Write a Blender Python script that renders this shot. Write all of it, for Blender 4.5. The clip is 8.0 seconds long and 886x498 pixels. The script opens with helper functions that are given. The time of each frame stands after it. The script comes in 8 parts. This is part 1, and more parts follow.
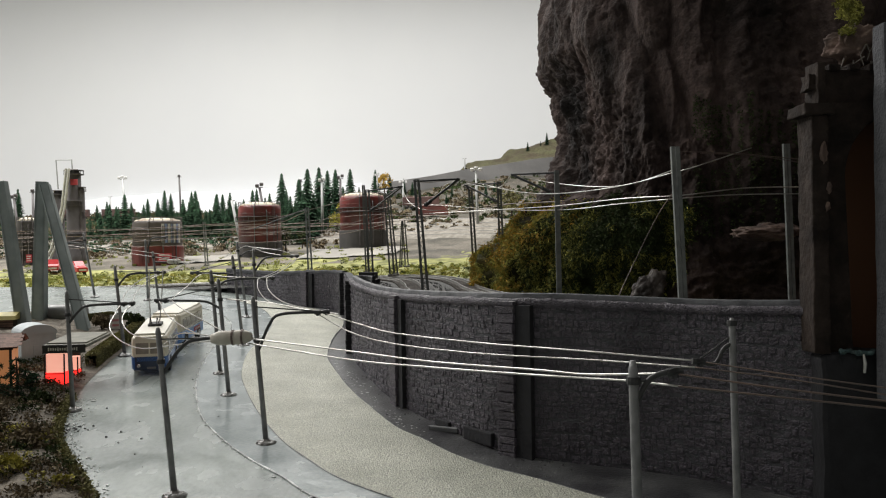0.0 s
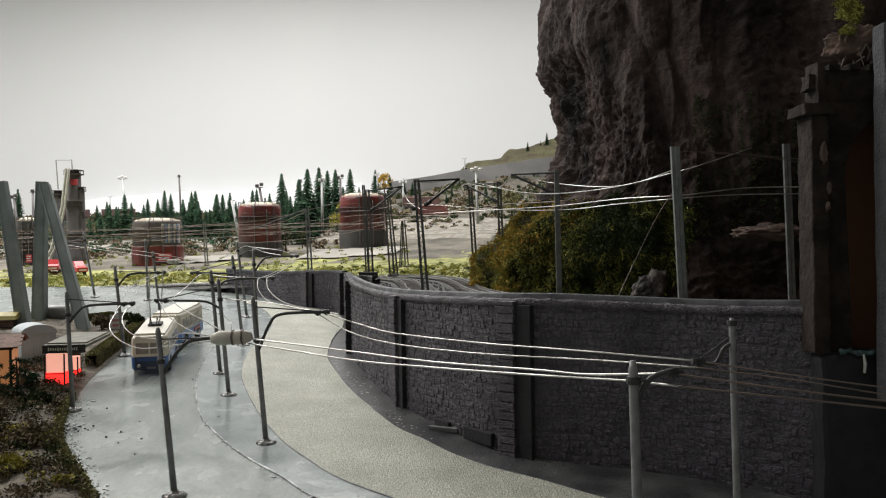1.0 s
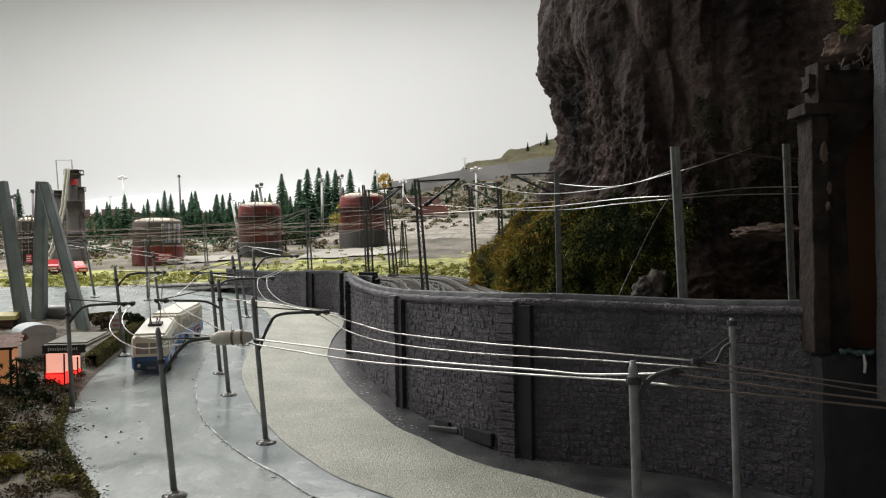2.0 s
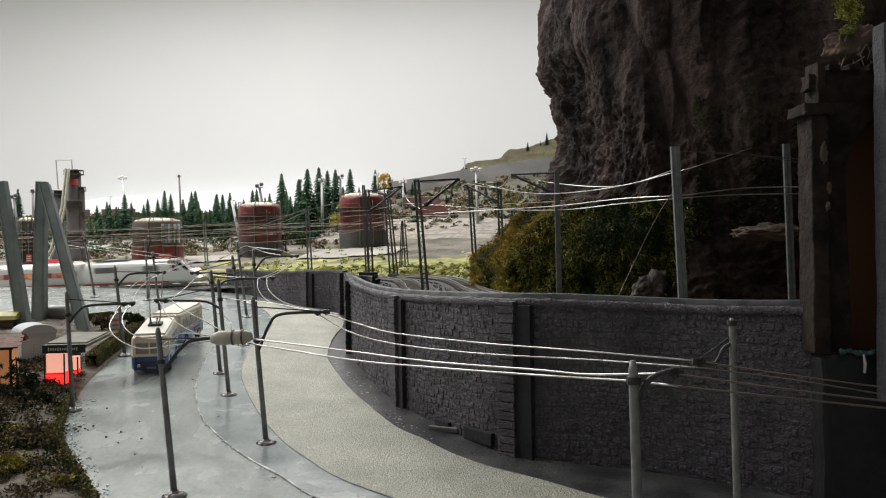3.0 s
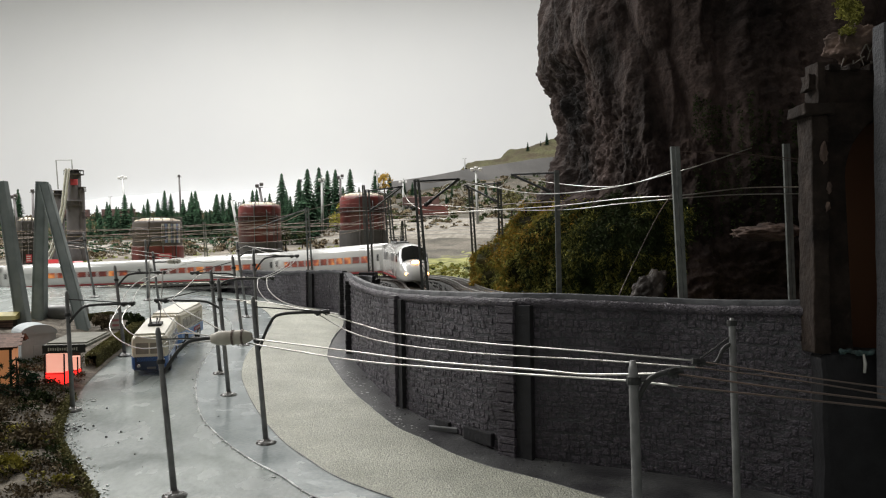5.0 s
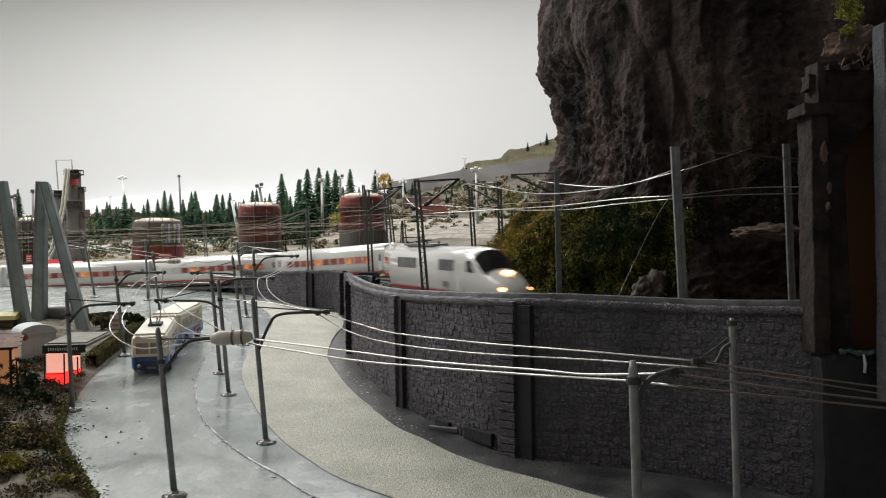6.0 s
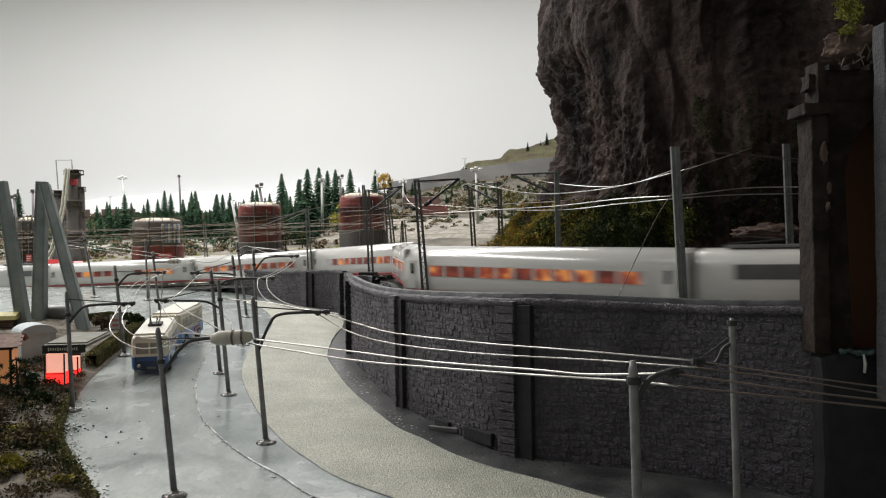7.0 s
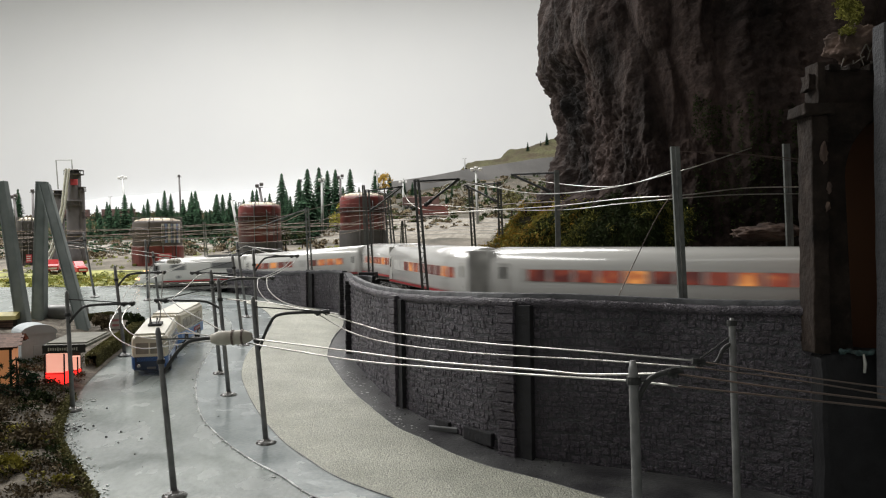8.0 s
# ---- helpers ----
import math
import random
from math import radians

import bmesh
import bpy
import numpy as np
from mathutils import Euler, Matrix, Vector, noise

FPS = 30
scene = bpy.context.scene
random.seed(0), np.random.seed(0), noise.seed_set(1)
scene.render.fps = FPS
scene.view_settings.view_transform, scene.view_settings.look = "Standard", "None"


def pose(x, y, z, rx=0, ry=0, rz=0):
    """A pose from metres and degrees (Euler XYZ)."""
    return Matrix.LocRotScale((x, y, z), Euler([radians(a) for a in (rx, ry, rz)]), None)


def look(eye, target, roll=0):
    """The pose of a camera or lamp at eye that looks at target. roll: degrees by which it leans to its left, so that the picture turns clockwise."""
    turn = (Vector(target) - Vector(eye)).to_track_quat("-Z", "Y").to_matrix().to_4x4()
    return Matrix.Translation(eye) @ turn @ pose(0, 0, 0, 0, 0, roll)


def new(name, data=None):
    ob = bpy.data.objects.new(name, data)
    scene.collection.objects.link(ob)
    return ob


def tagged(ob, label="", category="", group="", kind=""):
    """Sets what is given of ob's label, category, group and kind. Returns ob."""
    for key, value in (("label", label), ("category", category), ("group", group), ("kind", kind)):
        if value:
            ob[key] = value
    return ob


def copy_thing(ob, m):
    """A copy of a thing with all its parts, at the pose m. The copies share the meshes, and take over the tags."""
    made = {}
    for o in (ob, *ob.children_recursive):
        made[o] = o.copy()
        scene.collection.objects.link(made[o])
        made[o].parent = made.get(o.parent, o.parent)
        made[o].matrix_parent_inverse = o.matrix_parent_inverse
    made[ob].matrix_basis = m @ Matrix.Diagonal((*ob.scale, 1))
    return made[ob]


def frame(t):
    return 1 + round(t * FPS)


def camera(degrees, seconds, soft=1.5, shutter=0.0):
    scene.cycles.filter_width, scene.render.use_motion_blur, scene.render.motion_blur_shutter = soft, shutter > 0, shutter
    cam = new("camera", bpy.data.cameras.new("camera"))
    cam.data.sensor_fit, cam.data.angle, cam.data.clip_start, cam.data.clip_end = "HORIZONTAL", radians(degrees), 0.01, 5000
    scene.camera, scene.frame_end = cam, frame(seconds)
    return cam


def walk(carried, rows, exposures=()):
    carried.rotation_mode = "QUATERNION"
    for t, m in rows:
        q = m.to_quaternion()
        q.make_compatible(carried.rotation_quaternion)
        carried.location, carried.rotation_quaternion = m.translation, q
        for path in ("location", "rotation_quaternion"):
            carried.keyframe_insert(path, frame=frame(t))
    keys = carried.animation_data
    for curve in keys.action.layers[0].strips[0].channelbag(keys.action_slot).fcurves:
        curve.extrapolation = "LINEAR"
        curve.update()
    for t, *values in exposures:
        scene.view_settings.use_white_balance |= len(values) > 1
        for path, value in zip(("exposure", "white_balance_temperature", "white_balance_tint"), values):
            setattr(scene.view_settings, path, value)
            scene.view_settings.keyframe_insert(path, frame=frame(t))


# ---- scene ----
# A model railway layout at its true size: 1:87, all lengths in metres.
EYE = (0.0, 0.0, 0.045)
cam = camera(55.1891, 8.0, soft=1.15, shutter=0.6)
VIEW = look(EYE, (0.0, 1.0, 0.0377), -1.0)
walk(cam, [(0.0, VIEW), (8.0, VIEW)], exposures=[(0.0, 0.0), (8.0, 0.0)])

# ---- light: a room with long unseen ceiling lamps over the back of the layout, and a front fill ----
world = bpy.data.worlds.new("room_air")
world.use_nodes = True
scene.world = world
world.node_tree.nodes["Background"].inputs[0].default_value = (0.93, 0.97, 1.0, 1)
world.node_tree.nodes["Background"].inputs[1].default_value = 0.090


def ceiling_lamp(x, y, z, sx, sy, watts, target=None, colour=(1.0, 0.98, 0.955)):
    data = bpy.data.lights.new("unseen_ceiling_lamp", "AREA")
    data.shape, data.size, data.size_y, data.energy, data.color = "RECTANGLE", sx, sy, watts, colour
    ob = new("unseen_ceiling_lamp", data)
    ob.matrix_world = look((x, y, z), target or (x, y + 0.001, 0))
    return ob


ceiling_lamp(-1.15, 2.6, 1.75, 3.2, 0.9, 106)
ceiling_lamp(-1.9, 1.3, 1.75, 0.6, 2.2, 48)
ceiling_lamp(0.6, 4.0, 1.75, 5.0, 0.4, 33)
# Weak unseen lamp added over the viewer to fill the near wall and rock.
ceiling_lamp(-0.2, -0.4, 1.75, 2.2, 0.5, 4.0)


# ---- materials ----
def material(name, colour, rough=0.7, metal=0.0, spec=0.5, dark=None, scale=60.0, detail=6.0, lo=0.35, hi=0.65,
             bump=0.0, bump_scale=300.0, fine=None, emit=None, emit_strength=0.0, island=0.0, rand=0.0, stretch=None, coat=0.0, rough_var=0.0):
    m = bpy.data.materials.new(name)
    m.use_nodes = True
    nt = m.node_tree
    n, l = nt.nodes, nt.links
    b = n["Principled BSDF"]
    b.inputs["Roughness"].default_value = rough
    b.inputs["Metallic"].default_value = metal
    b.inputs["Specular IOR Level"].default_value = spec
    b.inputs["Coat Weight"].default_value = coat
    co = n.new("ShaderNodeTexCoord")
    src = co.outputs["Object"]
    if stretch:
        mp = n.new("ShaderNodeMapping")
        mp.inputs["Scale"].default_value = stretch
        l.new(src, mp.inputs["Vector"])
        src = mp.outputs["Vector"]
    c1 = (*colour, 1)
    c2 = (*(dark or [v * 0.72 for v in colour]), 1)
    nz = n.new("ShaderNodeTexNoise")
    nz.inputs["Scale"].default_value, nz.inputs["Detail"].default_value = scale, detail
    l.new(src, nz.inputs["Vector"])
    ramp = n.new("ShaderNodeValToRGB")
    ramp.color_ramp.elements[0].position, ramp.color_ramp.elements[1].position = lo, hi
    ramp.color_ramp.elements[0].color, ramp.color_ramp.elements[1].color = c2, c1
    l.new(nz.outputs["Fac"], ramp.inputs["Fac"])
    out = ramp.outputs["Color"]
    if fine:
        amount, fscale = fine
        nf = n.new("ShaderNodeTexNoise")
        nf.inputs["Scale"].default_value, nf.inputs["Detail"].default_value = fscale, 3.0
        l.new(src, nf.inputs["Vector"])
        mr = n.new("ShaderNodeMapRange")
        mr.inputs[1].default_value, mr.inputs[2].default_value = 0.3, 0.7
        mr.inputs[3].default_value, mr.inputs[4].default_value = 1 - amount, 1 + amount
        l.new(nf.outputs["Fac"], mr.inputs[0])
        mx = n.new("ShaderNodeVectorMath")
        mx.operation = "SCALE"
        l.new(out, mx.inputs[0])
        l.new(mr.outputs[0], mx.inputs["Scale"])
        out = mx.outputs[0]
    if island or rand:
        if island:
            g = n.new("ShaderNodeNewGeometry").outputs["Random Per Island"]
        else:
            g = n.new("ShaderNodeObjectInfo").outputs["Random"]
        k = island or rand
        mr2 = n.new("ShaderNodeMapRange")
        mr2.inputs[3].default_value, mr2.inputs[4].default_value = 1 - k, 1 + k
        l.new(g, mr2.inputs[0])
        mx2 = n.new("ShaderNodeVectorMath")
        mx2.operation = "SCALE"
        l.new(out, mx2.inputs[0])
        l.new(mr2.outputs[0], mx2.inputs["Scale"])
        out = mx2.outputs[0]
    l.new(out, b.inputs["Base Color"])
    if rough_var:
        nr = n.new("ShaderNodeTexNoise")
        nr.inputs["Scale"].default_value, nr.inputs["Detail"].default_value = scale * 2.3, 7.0
        l.new(src, nr.inputs["Vector"])
        rm = n.new("ShaderNodeMapRange")
        rm.inputs[1].default_value, rm.inputs[2].default_value = 0.32, 0.68
        rm.inputs[3].default_value, rm.inputs[4].default_value = max(rough - rough_var, 0.03), rough + rough_var
        l.new(nr.outputs["Fac"], rm.inputs[0])
        l.new(rm.outputs[0], b.inputs["Roughness"])
    if bump:
        nb = n.new("ShaderNodeTexNoise")
        nb.inputs["Scale"].default_value, nb.inputs["Detail"].default_value = bump_scale, 6.0
        l.new(src, nb.inputs["Vector"])
        bp = n.new("ShaderNodeBump")
        bp.inputs["Strength"].default_value, bp.inputs["Distance"].default_value = bump, 0.002
        l.new(nb.outputs["Fac"], bp.inputs["Height"])
        l.new(bp.outputs["Normal"], b.inputs["Normal"])
    if emit:
        b.inputs["Emission Color"].default_value = (*emit, 1)
        b.inputs["Emission Strength"].default_value = emit_strength
    return m


M_ROAD = material("painted_road", (0.315, 0.350, 0.332), 0.24, dark=(0.195, 0.222, 0.212), scale=15, detail=10, lo=0.30, hi=0.68, bump=0.22, bump_scale=85, fine=(0.12, 420), rough_var=0.11, stretch=(1.0, 0.6, 1.0))
M_LANE = material("painted_lane", (0.345, 0.385, 0.385), 0.22, dark=(0.215, 0.247, 0.252), scale=19, detail=9, lo=0.28, hi=0.72, bump=0.2, bump_scale=80, fine=(0.12, 420), rough_var=0.09)
M_PAVE = material("gritty_pavement", (0.56, 0.56, 0.475), 0.5, dark=(0.41, 0.415, 0.345), scale=26, detail=10, lo=0.3, hi=0.7, bump=0.9, bump_scale=950, fine=(0.42, 900), rough_var=0.12)
M_GUTTER = material("dusty_gutter", (0.12, 0.122, 0.122), 0.30, dark=(0.045, 0.044, 0.048), scale=40, bump=0.3, bump_scale=500, fine=(0.2, 700))
M_KERB = material("chipped_paint_line", (0.66, 0.68, 0.67), 0.4, dark=(0.17, 0.18, 0.18), scale=90, lo=0.44, hi=0.56)
M_STONE = material("anthracite_stone", (0.112, 0.100, 0.118), 0.52, dark=(0.058, 0.051, 0.062), scale=38, lo=0.3, hi=0.7, bump=0.9, bump_scale=900, fine=(0.35, 420), island=0.14, spec=0.42, rough_var=0.14)
M_WHITE = material("off_white_plastic", (0.66, 0.66, 0.62), 0.5, scale=60)
M_MORTAR = material("dark_mortar", (0.085, 0.086, 0.094), 0.9, scale=150, bump=0.7, bump_scale=600)
M_COPING = material("grey_coping", (0.125, 0.128, 0.137), 0.62, dark=(0.055, 0.057, 0.063), scale=90, bump=0.4, bump_scale=400)
M_BALLAST = material("grey_ballast", (0.13, 0.13, 0.125), 0.9, dark=(0.05, 0.05, 0.048), scale=380, detail=3, bump=1.0, bump_scale=450)
M_STONES = material("loose_ballast_stones", (0.13, 0.13, 0.13), 0.85, scale=300, island=0.5)
M_RAIL = material("rail_steel", (0.42, 0.41, 0.39), 0.3, metal=0.9, scale=200)
M_SLEEPER = material("brown_sleepers", (0.075, 0.062, 0.052), 0.8, scale=400, rand=0.2)
# Part of the board's lit look is emission put into its paint.
M_SKYWALL = material("painted_glowing_backdrop", (0.78, 0.79, 0.79), 0.9, dark=(0.74, 0.75, 0.76), scale=0.8, emit=(0.93, 0.955, 0.96), emit_strength=0.08)
M_ROOM = material("room_wall", (0.45, 0.45, 0.44), 0.9, scale=1.5)


def material_ground():
    """Ballast, sandy earth and flock grass, by what lies where."""
    m = material("layout_ground", (0.175, 0.155, 0.125), 0.95, dark=(0.065, 0.060, 0.048), scale=9, bump=1.0, bump_scale=280, fine=(0.25, 160))
    nt = m.node_tree
    n, l = nt.nodes, nt.links
    b = n["Principled BSDF"]
    earth = b.inputs["Base Color"].links[0].from_socket
    co = n.new("ShaderNodeTexCoord")
    at = n.new("ShaderNodeAttribute")
    at.attribute_name = "cover"

    def blend(a, cols, scale, lo, hi):
        nz = n.new("ShaderNodeTexNoise")
        nz.inputs["Scale"].default_value, nz.inputs["Detail"].default_value = scale, 8
        l.new(co.outputs["Object"], nz.inputs["Vector"])
        rp = n.new("ShaderNodeValToRGB")
        rp.color_ramp.elements[0].position, rp.color_ramp.elements[1].position = 0.36, 0.64
        rp.color_ramp.elements[0].color, rp.color_ramp.elements[1].color = (*cols[0], 1), (*cols[1], 1)
        l.new(nz.outputs["Fac"], rp.inputs["Fac"])
        mr = n.new("ShaderNodeMapRange")
        mr.inputs[1].default_value, mr.inputs[2].default_value = lo, hi
        l.new(at.outputs["Fac"], mr.inputs[0])
        mx = n.new("ShaderNodeMix")
        mx.data_type = "RGBA"
        l.new(mr.outputs[0], mx.inputs[0])
        l.new(a, mx.inputs[6])
        l.new(rp.outputs["Color"], mx.inputs[7])
        return mx.outputs[2]

    out = blend(earth, ((0.12, 0.125, 0.045), (0.33, 0.33, 0.115)), 34, 0.65, 0.85)
    out = blend(out, ((0.045, 0.045, 0.043), (0.15, 0.148, 0.142)), 330, 0.35, 0.15)
    l.new(out, b.inputs["Base Color"])
    return m


M_GROUND = material_ground()


# ---- mesh helpers ----
def mesh_of(name, bm, mats):
    me = bpy.data.meshes.new(name)
    bm.normal_update()
    bm.to_mesh(me)
    bm.free()
    for m in mats if isinstance(mats, (list, tuple)) else [mats]:
        me.materials.append(m)
    return me


def part(name, bm, mats, parent=None, label="", smooth=False):
    """One mesh object out of a bmesh, under a thing or a part."""
    me = mesh_of(name, bm, mats)
    if smooth:
        for f in me.polygons:
            f.use_smooth = True
    ob = new(name, me)
    ob.parent = parent
    return tagged(ob, label)


def shared(name, me, parent, m):
    ob = new(name, me)
    ob.parent = parent
    ob.matrix_basis = m
    return ob


def thing(name, label, category, x=0, y=0, z=0, rz=0, group="", kind=""):
    ob = new(name)
    ob.empty_display_size = 0.01
    ob.matrix_basis = pose(x, y, z, 0, 0, rz)
    return tagged(ob, label, category, group, kind)


def box(bm, c, s, rz=0, bevel=0.0, rx=0, ry=0):
    """A box of size s round the point c; bevel in metres."""
    r = bmesh.ops.create_cube(bm, size=1, matrix=pose(*c, rx, ry, rz) @ Matrix.Diagonal((*s, 1)))
    if bevel:
        es = list({e for v in r["verts"] for e in v.link_edges})
        bmesh.ops.bevel(bm, geom=es, offset=bevel, segments=2, affect="EDGES", profile=0.6)
    return bm


def tube(bm, pts, radius, n=8, cap=True):
    """A round bar along pts; radius a number or one for each point."""
    pts = [Vector(p) for p in pts]
    rs = radius if isinstance(radius, (list, tuple)) else [radius] * len(pts)
    rings = []
    side = None
    for i, p in enumerate(pts):
        d = (pts[min(i + 1, len(pts) - 1)] - pts[max(i - 1, 0)]).normalized()
        if side is None:
            side = d.orthogonal().normalized()
        side = (side - d * side.dot(d)).normalized()
        up = d.cross(side)
        rings.append([bm.verts.new(p + (side * math.cos(a) + up * math.sin(a)) * rs[i]) for a in (2 * math.pi * k / n for k in range(n))])
    for a, b in zip(rings, rings[1:]):
        for k in range(n):
            bm.faces.new((a[k], a[(k + 1) % n], b[(k + 1) % n], b[k]))
    if cap:
        bm.faces.new(rings[0][::-1])
        bm.faces.new(rings[-1])
    return bm


def lathe(bm, profile, n=24, c=(0, 0, 0)):
    """A turned body: profile of (radius, height)."""
    rings = [[bm.verts.new((c[0] + r * math.cos(2 * math.pi * k / n), c[1] + r * math.sin(2 * math.pi * k / n), c[2] + z)) for k in range(n)] for r, z in profile]
    for a, b in zip(rings, rings[1:]):
        for k in range(n):
            bm.faces.new((a[k], a[(k + 1) % n], b[(k + 1) % n], b[k]))
    bm.faces.new(rings[0][::-1])
    bm.faces.new(rings[-1])
    return bm


def bar(bm, a, b, w, h=None):
    """A square bar from a to b."""
    a, b = Vector(a), Vector(b)
    d = b - a
    m = Matrix.Translation((a + b) / 2) @ d.to_track_quat("Z", "Y").to_matrix().to_4x4() @ Matrix.Diagonal((w, h or w, d.length, 1))
    bmesh.ops.create_cube(bm, size=1, matrix=m)
    return bm


def spline(points, n):
    """n+1 even steps along a smooth line through the points."""
    p = [Vector(q) for q in points]
    p = [p[0] * 2 - p[1]] + p + [p[-1] * 2 - p[-2]]
    fine = []
    for i in range(1, len(p) - 2):
        for k in range(24):
            u = k / 24
            fine.append(0.5 * (2 * p[i] + (p[i + 1] - p[i - 1]) * u + (2 * p[i - 1] - 5 * p[i] + 4 * p[i + 1] - p[i + 2]) * u * u + (3 * p[i] - p[i - 1] - 3 * p[i + 1] + p[i + 2]) * u ** 3))
    fine.append(p[-2])
    acc = [0.0]
    for a, b in zip(fine, fine[1:]):
        acc.append(acc[-1] + (b - a).length)
    out, j = [], 0
    for k in range(n + 1):
        s = acc[-1] * k / n
        while j < len(acc) - 2 and acc[j + 1] < s:
            j += 1
        u = (s - acc[j]) / max(acc[j + 1] - acc[j], 1e-9)
        out.append(fine[j].lerp(fine[j + 1], u))
    return out


def road_z(x, y):
    y = max(y, 0.3)
    return -0.12475 + -0.01098 * x + 0.07958 * y + -0.02919 * x * x + -0.02874 * x * y + -0.01348 * y * y


def step(a, b, v):
    u = min(max((v - a) / (b - a), 0), 1)
    return u * u * (3 - 2 * u)


# ---- track line: from behind the left edge, round the bend, into the tunnel ----
TRACK = spline([(-3.9, 1.56, -0.062), (-1.9, 1.52, -0.040), (-1.2, 1.50, -0.032), (-0.784, 1.47, -0.025), (-0.555, 1.44, -0.020), (-0.345, 1.375, -0.013), (-0.172, 1.24, -0.004),
                (-0.098, 1.155, 0.001), (-0.055, 1.065, 0.002), (-0.037, 0.96, 0.0012), (-0.028, 0.86, 0.0), (-0.012, 0.775, -0.001), (0.022, 0.70, -0.002), (0.066, 0.648, -0.003),
                (0.186, 0.565, -0.005), (0.285, 0.51, -0.005), (0.42, 0.45, -0.005), (0.70, 0.34, -0.005), (1.2, 0.19, -0.005)], 900)
TRACK_S = [0.0]
for _a, _b in zip(TRACK, TRACK[1:]):
    TRACK_S.append(TRACK_S[-1] + (_b - _a).length)


def on_track(s):
    k = s / TRACK_S[-1] * 900
    i = min(max(int(k), 0), 899)
    return TRACK[i].lerp(TRACK[i + 1], k - i)


def side_track(line, off):
    """The line moved off metres to its left."""
    out = []
    for i, p in enumerate(line):
        d = line[min(i + 1, len(line) - 1)] - line[max(i - 1, 0)]
        out.append(p + Vector((-d.y, d.x, 0)).normalized() * off)
    return out


ORIGIN = min(range(901), key=lambda k: abs(TRACK[k].x + 1.9))
ORIGIN_S = TRACK_S[ORIGIN] + (-1.9 - TRACK[ORIGIN].x)
TRACK_INNER = side_track(TRACK, 0.058)


# ---- room ----
def build_room():
    bm = bmesh.new()
    # painted backdrop that bends round the far corner
    line = [(-4.2, 0.5), (-4.2, 3.2), (-3.9, 4.2), (-3.2, 4.8), (-2.0, 5.0), (3.6, 5.0)]
    line = spline([(x, y, 0) for x, y in line], 60)
    cols = [[bm.verts.new((p.x, p.y, z)) for z in (-0.9, 0.0, 0.7, 1.4, 1.9)] for p in line]
    for a, b in zip(cols, cols[1:]):
        for k in range(4):
            bm.faces.new((a[k], b[k], b[k + 1], a[k + 1]))
    tagged(part("backdrop", bm, M_SKYWALL, smooth=True), "plain white painted backdrop board with faint emission, behind the layout", "backdrop", kind="structure")
    for name, c, s in (("wall_south", (-0.3, -1.6, 0.5), (8.2, 0.1, 3.0)), ("wall_east", (3.7, 1.7, 0.5), (0.1, 6.8, 3.0)), ("wall_west", (-4.4, 1.7, 0.5), (0.1, 6.8, 3.0)),
                       ("ceiling", (-0.3, 1.7, 2.0), (8.2, 6.8, 0.1)), ("floor", (-0.3, 1.7, -0.98), (8.2, 6.8, 0.1))):
        tagged(part(name, box(bmesh.new(), c, s), M_ROOM), "plain grey %s of the layout room" % name.split("_")[0], name.split("_")[0], kind="structure")


build_room()

# ---- plan lines ----
WALL = spline([(0.2030, 0.4488), (0.1977, 0.4520), (0.1359, 0.4900), (0.0900, 0.5070), (0.0408, 0.5270), (0.0062, 0.5720), (-0.0362, 0.6480), (-0.0618, 0.7200), (-0.0884, 0.8200), (-0.1088, 0.9500), (-0.1289, 1.1000), (-0.1492, 1.1550), (-0.1894, 1.1900), (-0.2336, 1.2350), (-0.2849, 1.3000), (-0.3479, 1.3600)], 240)
EDGE = spline([(-0.3479, 1.3600), (-0.4515, 1.4000), (-0.6020, 1.4250), (-0.7497, 1.4350), (-1.1, 1.45), (-2.2, 1.48)], 60)
LIMIT = [Vector((0.37, 0.470)), Vector((0.24, 0.480))] + [Vector((p[0], p[1])) for p in WALL] + [Vector((p[0], p[1])) for p in EDGE[1:]]


def upper_z(x, y):
    """Ground behind the wall and across the valley."""
    best = min(TRACK[::6], key=lambda p: (p.x - x) ** 2 + (p.y - y) ** 2)
    deck = best.z - 0.0062
    d = y - max(best.y, 1.0)
    far = 0.012 * step(0.10, 0.35, d) + 0.045 * step(0.35, 1.1, d) + 0.105 * step(0.9, 1.9, d) + 0.20 * (0.60 + 0.40 * step(-1.0, 0.3, x)) * step(1.7, 3.4, d)
    far *= 1.0 + 0.25 * step(-0.8, 0.5, x)
    bumps = noise.fractal(Vector((x * 4, y * 4, 0.3)), 0.8, 2, 4) * 0.004 * step(0.12, 0.6, d)
    return deck + far + bumps


def in_road_side(x, y):
    """True where the low road lies: nearer than the wall line."""
    hit = False
    poly = LIMIT + [Vector((-2.2, -0.6)), Vector((0.34, -0.6))]
    for a, b in zip(poly, poly[1:] + poly[:1]):
        if (a.y > y) != (b.y > y) and x < (b.x - a.x) * (y - a.y) / (b.y - a.y) + a.x:
            hit = not hit
    return hit


def cover(x, y):
    """What lies on the ground: 0 ballast, 0.5 earth, 1 grass."""
    best = min(TRACK[::6], key=lambda p: (p.x - x) ** 2 + (p.y - y) ** 2)
    d = math.hypot(best.x - x, best.y - y)
    if d < 0.12:
        return 0.0
    v = noise.fractal(Vector((x * 5, y * 9, 1)), 0.8, 2, 4)
    dy = y - best.y
    if dy < 0.62 + 0.25 * v:
        return 1.0
    return 0.5 + (0.5 if v > 0.95 else 0.0)


